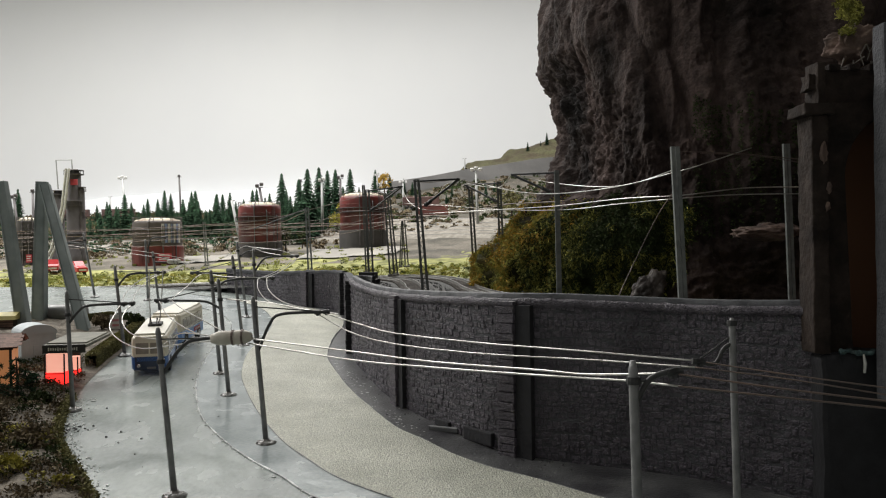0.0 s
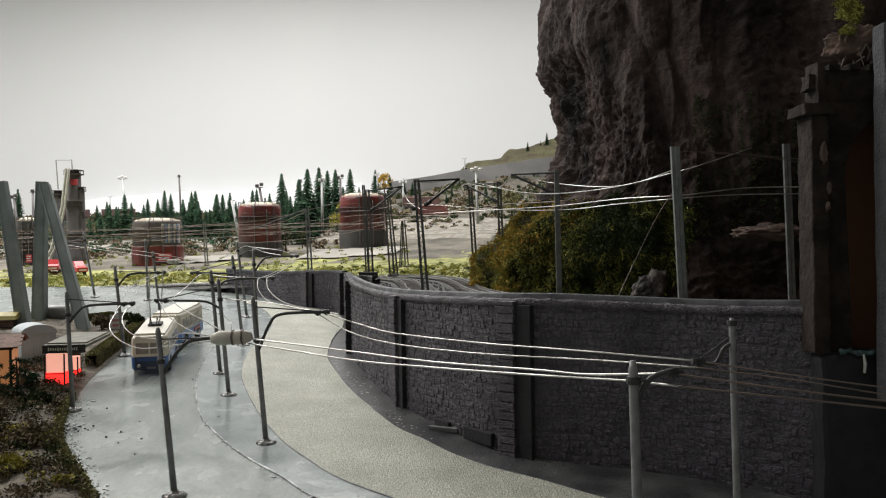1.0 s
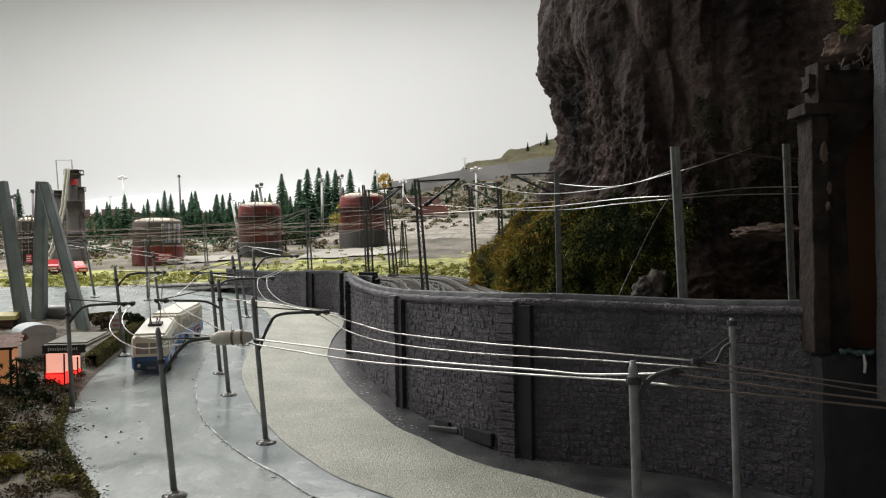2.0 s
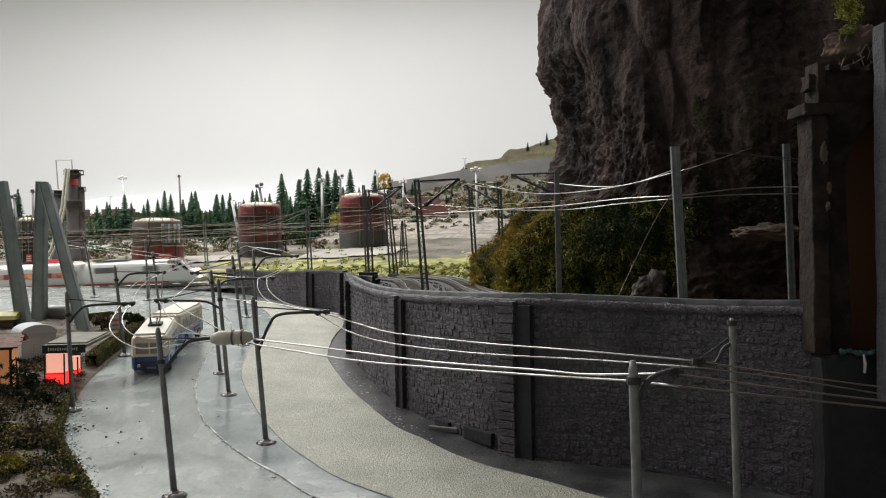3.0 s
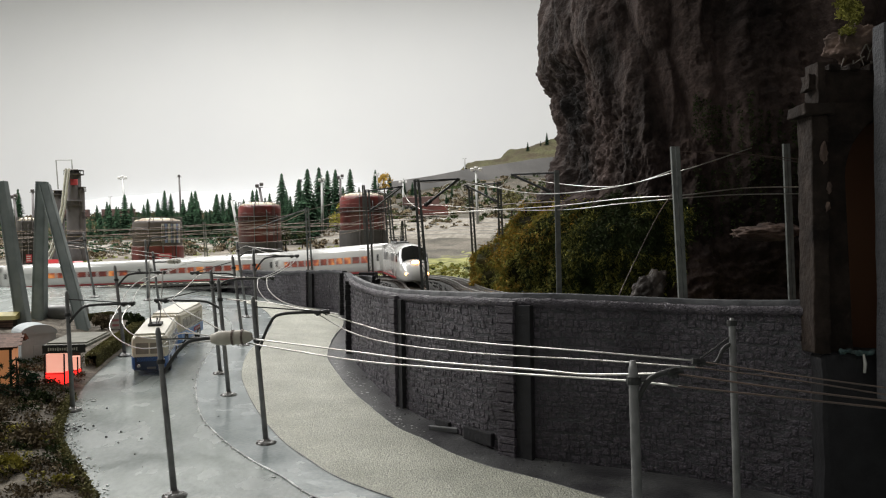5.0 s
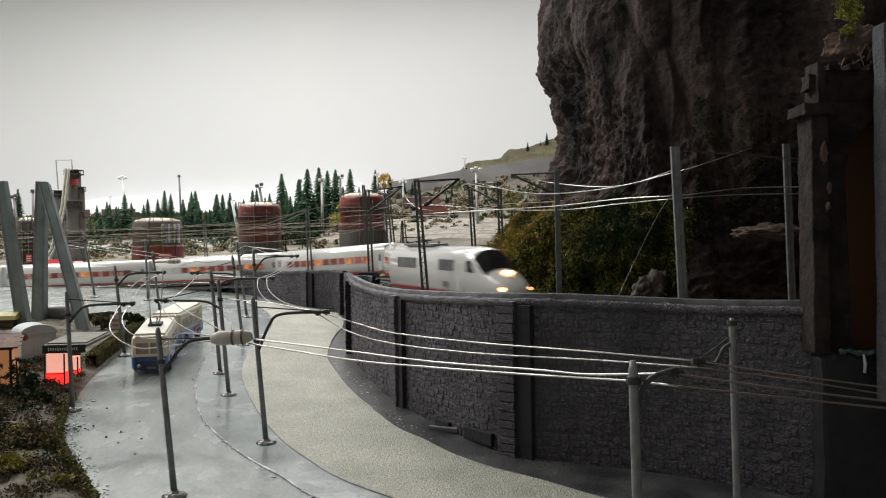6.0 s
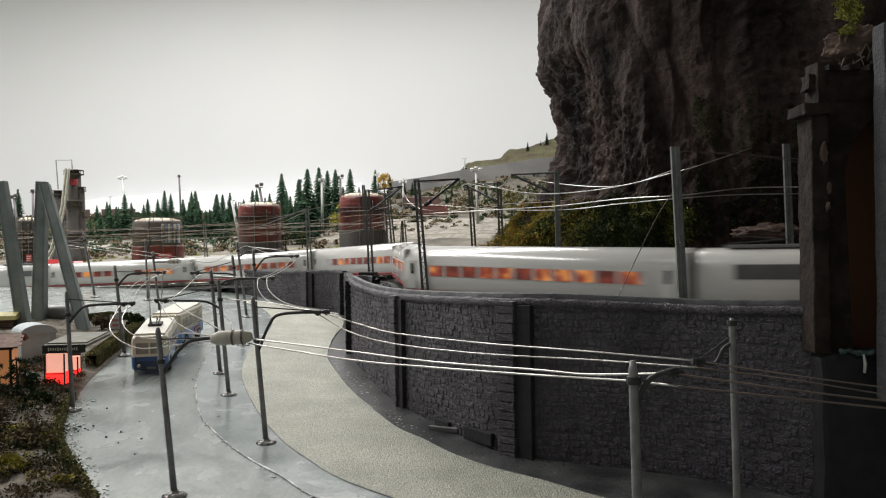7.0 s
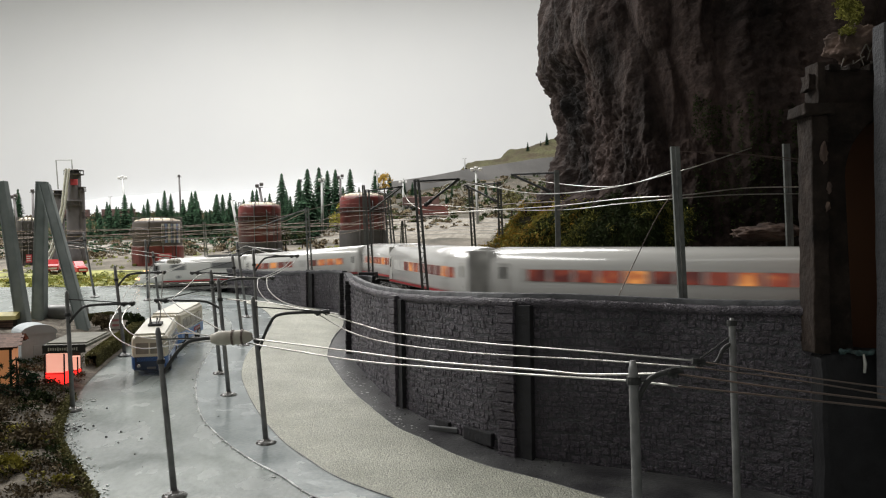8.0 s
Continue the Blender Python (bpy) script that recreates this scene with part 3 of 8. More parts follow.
def build_rock():
    bm = bmesh.new()
    lay = bm.verts.layers.float.new("moss")
    nu, nv = 520, 400
    rows = []
    for j in range(nv + 1):
        z = -0.03 + 0.66 * j / nv
        e = rock_edge(z)
        row = []
        for i in range(nu + 1):
            u = i / nu
            # the face runs from the flank behind the tracks round to over the tunnel
            a = math.radians(130 + 215 * u)
            cx, cy = 0.225, 0.93
            rx, ry = e * 1.0, 0.222
            x, y = cx + rx * math.cos(a), cy + ry * math.sin(a)
            spread = step(0.62, 0.95, u)
            x += spread * 0.42
            y -= spread * 0.02
            lean = 0.30 * step(0.02, 0.35, z) * spread
            y -= lean * 0.25
            p = Vector((x, y, z))
            # folds of draped plaster: bent vertical creases, hollows, and gritty patches
            w = noise.noise_vector(Vector((x * 6, y * 6, z * 5))) * 0.035
            q = Vector((x + w.x, y + w.y, z + w.z))
            rugged = max(0.35 + 0.75 * step(-0.12, 0.25, noise.noise(p * 8 + Vector((4, 1, 2)))), 1.1 * (1 - step(0.10, 0.17, z)))
            d = -0.004 + 0.020 * noise.fractal(Vector((q.x * 8, q.y * 8, q.z * 3.4)), 0.9, 2.1, 3)
            crease = abs(noise.noise(Vector((q.x * 14, q.y * 14, q.z * 3.0 + 3))))
            d -= 0.017 * (1 - min(crease * 3.2, 1)) ** 1.5
            fold = abs(noise.noise(Vector((q.x * 30, q.y * 30, q.z * 11 + 9))))
            d += 0.006 * (1 - min(fold * 3, 1))
            pit = noise.noise(q * 60 + Vector((9, 2, 5)))
            d -= 0.004 * step(0.35, 0.6, pit)
            d += rugged * (0.0048 * noise.fractal(p * 85, 0.6, 2.1, 5) + 0.0020 * (1 - abs(noise.noise(p * 260)) * 2))
            n = Vector((math.cos(a), math.sin(a), 0.25)).normalized()
            p += n * (d - 0.016 * (1 - step(-0.005, 0.040, z)) * (1 - step(0.60, 0.75, u)))
            v = bm.verts.new(p)
            edge = z + 0.022 * noise.noise(Vector((x * 35, y * 35, 1)))
            moss = 0.80 * (1 - step(0.060, 0.100, edge)) + 0.10 * noise.noise(p * 12)
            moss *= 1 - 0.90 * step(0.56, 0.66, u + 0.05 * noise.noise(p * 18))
            v[lay] = moss
            if i % 2 == 0 and j % 2 == 0 and moss > 0.34 and u < 0.8 and z > -0.012:
                ROCK_SPOTS.append((p.copy(), u, z))
            if i % 3 == 0 and j % 3 == 0 and 0.62 < u < 0.86 and 0.045 < z < 0.165 - 0.03 * noise.noise(p * 20) and noise.noise(p * 22 + Vector((1, 7, 3))) > -0.1:
                SCRUB_SPOTS.append(p.copy())
            row.append(v)
        rows.append(row)
    for a, b in zip(rows, rows[1:]):
        for i in range(nu):
            bm.faces.new((a[i], a[i + 1], b[i + 1], b[i]))
    bm.faces.new(rows[-1])
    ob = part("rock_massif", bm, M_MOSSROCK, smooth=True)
    return tagged(ob, "tall dark brown rock with a mossy green and ochre foot", "rock", kind="structure")


build_rock()


def worn(bm, amount, scale, seed=0.0):
    """Roughens a finely cut mesh."""
    for v in bm.verts:
        v.co += noise.noise_vector(v.co * scale + Vector((seed, 0, 0))) * amount
    return bm


def worn_box(c, size, cut, amount, scale, seed=0.0):
    """A box of many small faces with uneven, chipped edges."""
    bm = box(bmesh.new(), c, size, bevel=min(size) * 0.12)
    for axis in range(3):
        n = int(size[axis] / cut)
        for k in range(1, n):
            co = [0, 0, 0]
            no = [0, 0, 0]
            co[axis], no[axis] = c[axis] - size[axis] / 2 + size[axis] * k / n, 1
            bmesh.ops.bisect_plane(bm, geom=bm.verts[:] + bm.edges[:] + bm.faces[:], plane_co=co, plane_no=no)
    return worn(bm, amount, scale, seed)


def build_portal():
    pt = thing("tunnel_portal", "weathered dark stone tunnel portal with parapet standing in shadow", "tunnel portal", kind="structure")
    y = 0.44
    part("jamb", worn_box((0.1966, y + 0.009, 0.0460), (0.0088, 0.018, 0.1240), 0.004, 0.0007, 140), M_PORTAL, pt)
    # Added plinth; its near-black colour holds the shade of the wall there.
    part("plinth", worn_box((0.2790, y + 0.014, -0.0660), (0.1660, 0.026, 0.1000), 0.008, 0.0012, 70), M_BLACK_AND_SHADE, pt, "near-black plinth standing in for shaded wall below the portal")
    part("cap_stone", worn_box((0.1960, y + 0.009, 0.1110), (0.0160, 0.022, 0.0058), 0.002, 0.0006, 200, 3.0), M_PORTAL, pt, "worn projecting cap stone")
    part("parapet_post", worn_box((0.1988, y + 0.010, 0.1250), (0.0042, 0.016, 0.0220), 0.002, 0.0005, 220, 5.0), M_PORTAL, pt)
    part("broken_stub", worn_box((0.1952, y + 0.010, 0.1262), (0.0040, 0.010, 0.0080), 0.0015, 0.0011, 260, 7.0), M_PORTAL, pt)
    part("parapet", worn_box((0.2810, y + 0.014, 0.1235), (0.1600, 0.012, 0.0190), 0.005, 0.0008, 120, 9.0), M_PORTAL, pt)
    bm = bmesh.new()
    for k in range(9):
        box(bm, (0.2080 + 0.0105 * k, y + 0.0125, 0.1338), (0.0062, 0.012, 0.0034), bevel=0.0008)
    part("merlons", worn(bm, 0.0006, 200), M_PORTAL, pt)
    # the wall of the portal with its tall round-headed recess, a board behind it
    cx, r, spring, lo, hi = 0.2520, 0.0400, 0.0760, -0.0160, 0.1150
    x1 = 0.2008
    bm = bmesh.new()
    arch = [(cx - r + 0.0030, lo)] + [(cx - r * math.cos(math.pi * k / 20), spring + r * 0.95 * math.sin(math.pi * k / 20)) for k in range(21)] + [(cx + r, lo)]
    outer = [(x1, lo)] + [(x1 + (0.36 - x1) * k / 20, hi) for k in range(21)] + [(0.36, lo)]
    rings = [[bm.verts.new((p[0], yy, p[1])) for p in line] for line in (outer, arch) for yy in (y + 0.006, y + 0.020)]
    of, ob_, af, ab = rings
    for k in range(len(arch) - 1):
        bm.faces.new((of[k], of[k + 1], af[k + 1], af[k]))
        bm.faces.new((af[k], af[k + 1], ab[k + 1], ab[k]))
        bm.faces.new((ob_[k + 1], ob_[k], ab[k], ab[k + 1]))
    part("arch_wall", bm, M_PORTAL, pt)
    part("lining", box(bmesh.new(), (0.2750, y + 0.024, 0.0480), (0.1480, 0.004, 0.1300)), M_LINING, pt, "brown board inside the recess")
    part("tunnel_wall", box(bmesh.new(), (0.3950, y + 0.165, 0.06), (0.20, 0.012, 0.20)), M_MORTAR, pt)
    # pale patches of bare plaster on the jamb
    for x, z, w, h in ((0.1985, 0.0880, 0.0040, 0.0130), (0.2010, 0.0700, 0.0034, 0.0070), (0.2000, 0.0600, 0.0026, 0.0050)):
        bm = bmesh.new()
        bmesh.ops.create_icosphere(bm, subdivisions=3, radius=1, matrix=pose(x, y + 0.0004, z) @ Matrix.Diagonal((w / 2, 0.0016, h / 2, 1)))
        part("plaster_patch", worn(bm, 0.0010, 500, x * 90), M_CLIFF, pt, "bare pinkish plaster patch", smooth=True)
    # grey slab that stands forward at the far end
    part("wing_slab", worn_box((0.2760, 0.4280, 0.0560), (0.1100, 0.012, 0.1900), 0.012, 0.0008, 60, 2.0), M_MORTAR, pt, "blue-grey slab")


def portal_debris():
    """Teal scraps and a pale crumb on the ledge of the plinth."""
    rng = random.Random(14)
    bm = bmesh.new()
    for k in range(9):
        bmesh.ops.create_icosphere(bm, subdivisions=2, radius=1, matrix=pose(0.2065 + 0.0019 * k, 0.4405 + rng.uniform(-0.001, 0.002), -0.0150 + rng.uniform(-0.0016, 0.0010), 0, rng.uniform(-30, 30), 0) @ Matrix.Diagonal((0.0024, 0.0020, 0.0011, 1)))
    tagged(part("teal_scrap", worn(bm, 0.0010, 600), M_TEAL), "crumpled teal scrap lying on the portal plinth", "debris")
    bm = bmesh.new()
    tube(bm, [(0.2172, 0.4392, -0.0165), (0.2176, 0.4384, -0.0215), (0.2172, 0.4385, -0.0262)], [0.0005, 0.0009, 0.0007], 8)
    tagged(part("glue_drip", bm, M_WHITE), "pale glue drip hanging from the teal scrap", "debris")


M_TEAL = material("teal_scrap_paint", (0.09, 0.16, 0.16), 0.7, dark=(0.04, 0.06, 0.06), scale=200, bump=0.5, bump_scale=500)
build_portal()
portal_debris()


def build_ledge():
    """A broken pale ledge with hanging roots on top of the portal."""
    c = Vector((0.2313, 0.4620, 0.1474))
    bm = bmesh.new()
    bmesh.ops.create_icosphere(bm, subdivisions=5, radius=1)
    for v in bm.verts:
        n = v.co.normalized()
        v.co = Vector((n.x * 0.019, n.y * 0.010, n.z * 0.011)) * (1 + 0.30 * noise.fractal(n * 2.6, 0.9, 2, 6)) + c
    tagged(part("broken_ledge", bm, M_CLIFF, smooth=True), "broken pinkish plaster rock ledge above the portal", "rock")
    rng = random.Random(9)
    bm = bmesh.new()
    for k in range(14):
        p = c + Vector((rng.uniform(-0.020, 0.010), -0.012, rng.uniform(-0.012, 0.0)))
        q = p + Vector((rng.uniform(-0.008, 0.006), rng.uniform(-0.003, 0.001), -rng.uniform(0.004, 0.016)))
        tube(bm, [p, p.lerp(q, 0.5) + Vector((rng.uniform(-0.003, 0.003), 0, 0)), q], [0.0004, 0.0003, 0.0002], 5)
    tagged(part("roots", bm, M_TRUNK_GREY), "thin grey roots hanging from the ledge", "roots", kind="stuff")
    # pale outcrop on the cliff between the masts
    c = Vector((0.2545, 0.6600, 0.0489))
    bm = bmesh.new()
    bmesh.ops.create_icosphere(bm, subdivisions=5, radius=1)
    for v in bm.verts:
        n = v.co.normalized()
        v.co = Vector((n.x * 0.026, n.y * 0.020, n.z * 0.0065)) * (1 + 0.3 * noise.fractal(n * 2.0, 1.0, 2, 5)) + c
    tagged(part("outcrop", bm, M_CLIFF, smooth=True), "pale pinkish rock outcrop on the dark cliff", "rock")


M_TRUNK_GREY = material("grey_root", (0.16, 0.14, 0.12), 0.8, scale=200)
build_ledge()


# ---- express train ----
M_BODY = material("train_white", (0.72, 0.715, 0.69), 0.22, dark=(0.66, 0.655, 0.63), scale=6, coat=0.5)
M_STRIPE = material("train_red_stripe", (0.42, 0.035, 0.04), 0.35, scale=40)
M_UNDER = material("train_underframe", (0.035, 0.035, 0.037), 0.7, scale=100)
M_GREY = material("train_grey_panel", (0.22, 0.225, 0.23), 0.4, scale=60)
M_PALE = material("train_gangway", (0.66, 0.655, 0.63), 0.6, scale=80)
M_SCREEN = material("train_dark_glass", (0.012, 0.012, 0.014), 0.06, scale=40)
M_HEAD = material("train_headlight", (0.9, 0.7, 0.4), 0.3, emit=(1.0, 0.42, 0.16), emit_strength=8.0)


def material_window():
    """Tinted panes lit from inside: red seats below, warm lamps here and there."""
    m = material("train_lit_window", (0.13, 0.05, 0.045), 0.08, scale=90)
    nt = m.node_tree
    n, l = nt.nodes, nt.links
    b = n["Principled BSDF"]
    info = n.new("ShaderNodeObjectInfo")
    ramp = n.new("ShaderNodeValToRGB")
    els = ramp.color_ramp.elements
    els[0].position, els[1].position = 0.30, 0.74
    els[0].color, els[1].color = (0.07, 0.016, 0.014, 1), (1.0, 0.40, 0.10, 1)
    e = els.new(0.54)
    e.color = (0.34, 0.062, 0.030, 1)
    co = n.new("ShaderNodeTexCoord")
    nz = n.new("ShaderNodeTexNoise")
    nz.noise_dimensions = "4D"
    nz.inputs["Scale"].default_value, nz.inputs["Detail"].default_value = 110, 2
    mul = n.new("ShaderNodeMath")
    mul.operation = "MULTIPLY"
    mul.inputs[1].default_value = 37.0
    l.new(info.outputs["Random"], mul.inputs[0])
    l.new(mul.outputs[0], nz.inputs["W"])
    l.new(co.outputs["Object"], nz.inputs["Vector"])
    ad = n.new("ShaderNodeMath")
    ad.operation = "MULTIPLY_ADD"
    ad.inputs[1].default_value = 0.42
    pw = n.new("ShaderNodeMath")
    pw.operation = "POWER"
    pw.inputs[1].default_value = 2.2
    l.new(info.outputs["Random"], pw.inputs[0])
    l.new(pw.outputs[0], ad.inputs[0])
    mm = n.new("ShaderNodeMath")
    mm.operation = "SUBTRACT"
    mm.inputs[1].default_value = 0.17
    l.new(nz.outputs["Fac"], mm.inputs[0])
    l.new(mm.outputs[0], ad.inputs[2])
    l.new(ad.outputs[0], ramp.inputs["Fac"])
    l.new(ramp.outputs["Color"], b.inputs["Emission Color"])
    b.inputs["Emission Strength"].default_value = 0.6
    return m


M_WINDOW = material_window()
HALF = [(0.0148, 0.0035), (0.0166, 0.0085), (0.0173, 0.015), (0.0173, 0.0300), (0.0164, 0.0340), (0.0140, 0.0383), (0.0100, 0.0415), (0.0050, 0.0432), (0.0, 0.0438)]
SECTION = HALF + [(-y, z) for y, z in HALF[-2::-1]]


def loft(bm, sections):
    """Skins closed at both ends through sections of (x, [(y, z), ...])."""
    rings = [[bm.verts.new((x, y, z)) for y, z in ring] for x, ring in sections]
    for a, b in zip(rings, rings[1:]):
        for k in range(len(a)):
            j = (k + 1) % len(a)
            bm.faces.new((a[k], a[j], b[j], b[k]))
    bm.faces.new(rings[0])
    bm.faces.new(rings[-1][::-1])
    bmesh.ops.recalc_face_normals(bm, faces=bm.faces)
    return bm


def scaled(w, top, low=0.0035):
    return [(y * w, low + (z - 0.0035) * (top - low) / (0.0438 - 0.0035)) for y, z in SECTION]


def bogie(parent, x):
    bm = bmesh.new()
    for s in (-1, 1):
        box(bm, (x, s * 0.0115, 0.0052), (0.040, 0.0022, 0.0042), bevel=0.0006)
    box(bm, (x, 0, 0.006), (0.016, 0.021, 0.003), bevel=0.0005)
    b = part("bogie", bm, M_UNDER, parent)
    for dx in (-0.0145, 0.0145):
        bm = bmesh.new()
        for s in (-1, 1):
            r = bmesh.ops.create_cone(bm, cap_ends=True, segments=18, radius1=0.0056, radius2=0.0052, depth=0.003, matrix=pose(x + dx, s * 0.0085, 0.0054, -90 * s))
        bmesh.ops.create_cone(bm, cap_ends=True, segments=8, radius1=0.001, radius2=0.001, depth=0.017, matrix=pose(x + dx, 0, 0.0054, 90))
        part("wheelset", bm, M_RAIL, b)


def coach(kind):
    """A passenger coach, nose to the x axis, standing on the rails."""
    L = 0.2678
    car = thing("train_coach", "white express train coach with lit windows and red stripe", "train car", group="train coaches")
    bm = bmesh.new()
    ends = [(-L / 2, scaled(0.95, 0.0425)), (-L / 2 + 0.002, scaled(1, 0.0438)), (L / 2 - 0.002, scaled(1, 0.0438)), (L / 2, scaled(0.95, 0.0425))]
    loft(bm, ends)
    body = part("body", bm, M_BODY, car, smooth=True)
    for s in (-1, 1):
        bm = bmesh.new()
        box(bm, (0, s * 0.01700, 0.0056), (L - 0.006, 0.0005, 0.0020))
        part("stripe", bm, M_STRIPE, car, "dark red stripe")
        # dark band that carries the panes
        bm = bmesh.new()
        box(bm, (0, s * 0.01728, 0.0230), (L * 0.80, 0.0004, 0.0100))
        part("window_band", bm, M_PALE, car, "pale grey window band")
        bm = bmesh.new()
        box(bm, (0, 0, 0), (0.0152, 0.0006, 0.0086), bevel=0.0002)
        me = mesh_of("window", bm, M_WINDOW)
        skip = {"plain": (), "bistro": (0, 1), "service": (5, 6)}[kind]
        for k in range(11):
            if k not in skip:
                shared("window", me, car, pose(-0.0940 + 0.0188 * k, s * 0.01742, 0.0230))
        bm = bmesh.new()
        box(bm, (0, 0, 0), (0.0085, 0.0005, 0.0245), bevel=0.0004)
        dm = mesh_of("door", bm, M_BODY)
        bm = bmesh.new()
        box(bm, (0, 0, 0), (0.0036, 0.0004, 0.0088), bevel=0.0002)
        gm = mesh_of("door_window", bm, M_SCREEN)
        for dx in (-L / 2 + 0.011, L / 2 - 0.011):
            d = shared("door", dm, car, pose(dx, s * 0.01735, 0.0195))
            shared("door_window", gm, d, pose(0, s * 0.0004, 0.0050))
    bm = bmesh.new()
    box(bm, (0, 0, 0.0056), (L * 0.42, 0.024, 0.006), bevel=0.001)
    part("equipment_box", bm, M_UNDER, car)
    for dx in (-L / 2, L / 2):
        bm = bmesh.new()
        box(bm, (dx, 0, 0.022), (0.0040, 0.0332, 0.0385), bevel=0.0015)
        part("gangway", bm, M_PALE, car, "pale grey folded gangway")
    bogie(car, -0.090)
    bogie(car, 0.090)
    return car


def power_car():
    """The end car with its long sloping nose towards the x axis."""
    L = 0.225
    car = thing("train_power_car", "white streamlined power car with sloping nose and headlights", "train car", group="train power cars")
    h = L / 2
    nose = [(0.050, 1.0, 0.0438, 0.0035), (0.060, 1.0, 0.0432, 0.0035), (0.066, 0.99, 0.0412, 0.0035), (0.072, 0.975, 0.0378, 0.0035), (0.079, 0.95, 0.0326, 0.0036), (0.086, 0.91, 0.0272, 0.0036),
            (0.094, 0.85, 0.0235, 0.0037), (0.101, 0.77, 0.0200, 0.0039), (0.107, 0.66, 0.0165, 0.0042), (0.111, 0.48, 0.0130, 0.0048), (0.1128, 0.30, 0.0105, 0.0056)]
    secs = [(-h, scaled(0.95, 0.0425)), (-h + 0.002, scaled(1, 0.0438))] + [(x, scaled(w, t, lo)) for x, w, t, lo in nose]
    bm = bmesh.new()
    loft(bm, secs)
    part("body", bm, M_BODY, car, smooth=True)
    # windscreen: a raised skin over the sloping part
    bm = bmesh.new()
    rows = []
    for x, w, t, lo in nose[2:6]:
        ring = [(y * 1.012, z + 0.0004) for y, z in scaled(w, t, lo)[4:13]]
        rows.append([bm.verts.new((x + 0.0003, y, z)) for y, z in ring])
    for a, b in zip(rows, rows[1:]):
        for k in range(len(a) - 1):
            bm.faces.new((a[k], a[k + 1], b[k + 1], b[k]))
    part("windscreen", bm, M_SCREEN, car, "black sloping windscreen", smooth=True)
    for s in (-1, 1):
        bm = bmesh.new()
        v = [bm.verts.new((x, s * y, z)) for x, y, z in ((0.0565, 0.01752, 0.0235), (0.0700, 0.01725, 0.0235), (0.0640, 0.01735, 0.0325), (0.0565, 0.01750, 0.0330))]
        w = [bm.verts.new((q.co.x, q.co.y - s * 0.0012, q.co.z)) for q in v]
        bm.faces.new(v if s < 0 else v[::-1])
        for k in range(4):
            bm.faces.new((v[k], w[k], w[(k + 1) % 4], v[(k + 1) % 4]))
        part("cab_window", bm, M_SCREEN, car, "dark cab side window")
        for gx, gl in ((-0.067, 0.043), (0.019, 0.029)):
            bm = bmesh.new()
            box(bm, (gx, s * 0.01735, 0.0284), (gl, 0.0006, 0.0094), bevel=0.0002)
            for k in range(7):
                box(bm, (gx, s * 0.0177, 0.0246 + 0.00125 * k), (gl - 0.002, 0.0004, 0.0006))
            part("grille", bm, M_GREY, car, "grey ventilation grille")
        bm = bmesh.new()
        box(bm, (0.044, s * 0.01735, 0.0190), (0.0095, 0.0005, 0.0230), bevel=0.0004)
        part("door", bm, M_BODY, car)
        bm = bmesh.new()
        box(bm, (-0.028, s * 0.01700, 0.0056), (L - 0.066, 0.0005, 0.0020))
        part("stripe", bm, M_STRIPE, car, "dark red stripe")
        bm = bmesh.new()
        bmesh.ops.create_uvsphere(bm, u_segments=14, v_segments=8, radius=1, matrix=pose(0.1052, s * 0.0098, 0.0120, 0, 0, s * 30) @ Matrix.Diagonal((0.0028, 0.0034, 0.0021, 1)))
        part("headlight", bm, M_HEAD, car, "warm glowing headlight", smooth=True)
        bm = bmesh.new()
        box(bm, (0.018, s * 0.0176, 0.0125), (0.008, 0.0004, 0.0045))
        part("badge", bm, M_GREY, car)
    bm = bmesh.new()
    bmesh.ops.create_uvsphere(bm, u_segments=14, v_segments=8, radius=1, matrix=pose(0.0940, 0, 0.0240) @ Matrix.Diagonal((0.0030, 0.0046, 0.0021, 1)))
    part("upper_light", bm, M_HEAD, car, "warm glowing upper lamp", smooth=True)
    # roof gear
    bm = bmesh.new()
    box(bm, (-0.062, 0, 0.0445), (0.066, 0.016, 0.0022), bevel=0.0006)
    part("roof_well", bm, M_GREY, car)
    pan = bmesh.new()  # folded down
    tube(pan, [(-0.094, 0.004, 0.0458), (-0.060, 0.004, 0.0486)], 0.0006, 6)
    tube(pan, [(-0.094, -0.004, 0.0458), (-0.060, -0.004, 0.0486)], 0.0006, 6)
    tube(pan, [(-0.060, 0, 0.0486), (-0.088, 0, 0.0512)], 0.0006, 6)
    tube(pan, [(-0.088, -0.011, 0.0512), (-0.088, 0.011, 0.0512)], 0.0006, 6)
    tube(pan, [(-0.060, -0.006, 0.0486), (-0.060, 0.006, 0.0486)], 0.0006, 6)
    for bx in (-0.09, -0.045):
        for by in (-0.006, 0.006):
            tube(pan, [(bx, by, 0.0450), (bx, by, 0.0475)], 0.0011, 8)
    part("pantograph", pan, M_UNDER, car, "folded dark pantograph")
    bm = bmesh.new()
    box(bm, (0, 0, 0.0056), (L * 0.36, 0.024, 0.006), bevel=0.001)
    part("equipment_box", bm, M_UNDER, car)
    bogie(car, -0.068)
    bogie(car, 0.054)
    return car


# cars from the front: length between couplings, and half the distance of the bogies
HEAD = power_car()
TAIL = power_car()
COACHES = [coach("plain"), coach("plain"), coach("bistro"), coach("plain"), coach("service")]
# way of the train's front along the track, in metres, by the second
WAY = [(0.0, 0.32), (1.7, 1.00), (2.8, 1.44), (3.2, 1.600), (3.6, 1.762), (4.0, 1.895), (4.5, 2.050), (5.15, 2.218), (5.8, 2.388), (6.0, 2.456), (6.5, 2.638), (7.0, 2.806), (7.5, 2.993), (8.0, 3.190)]


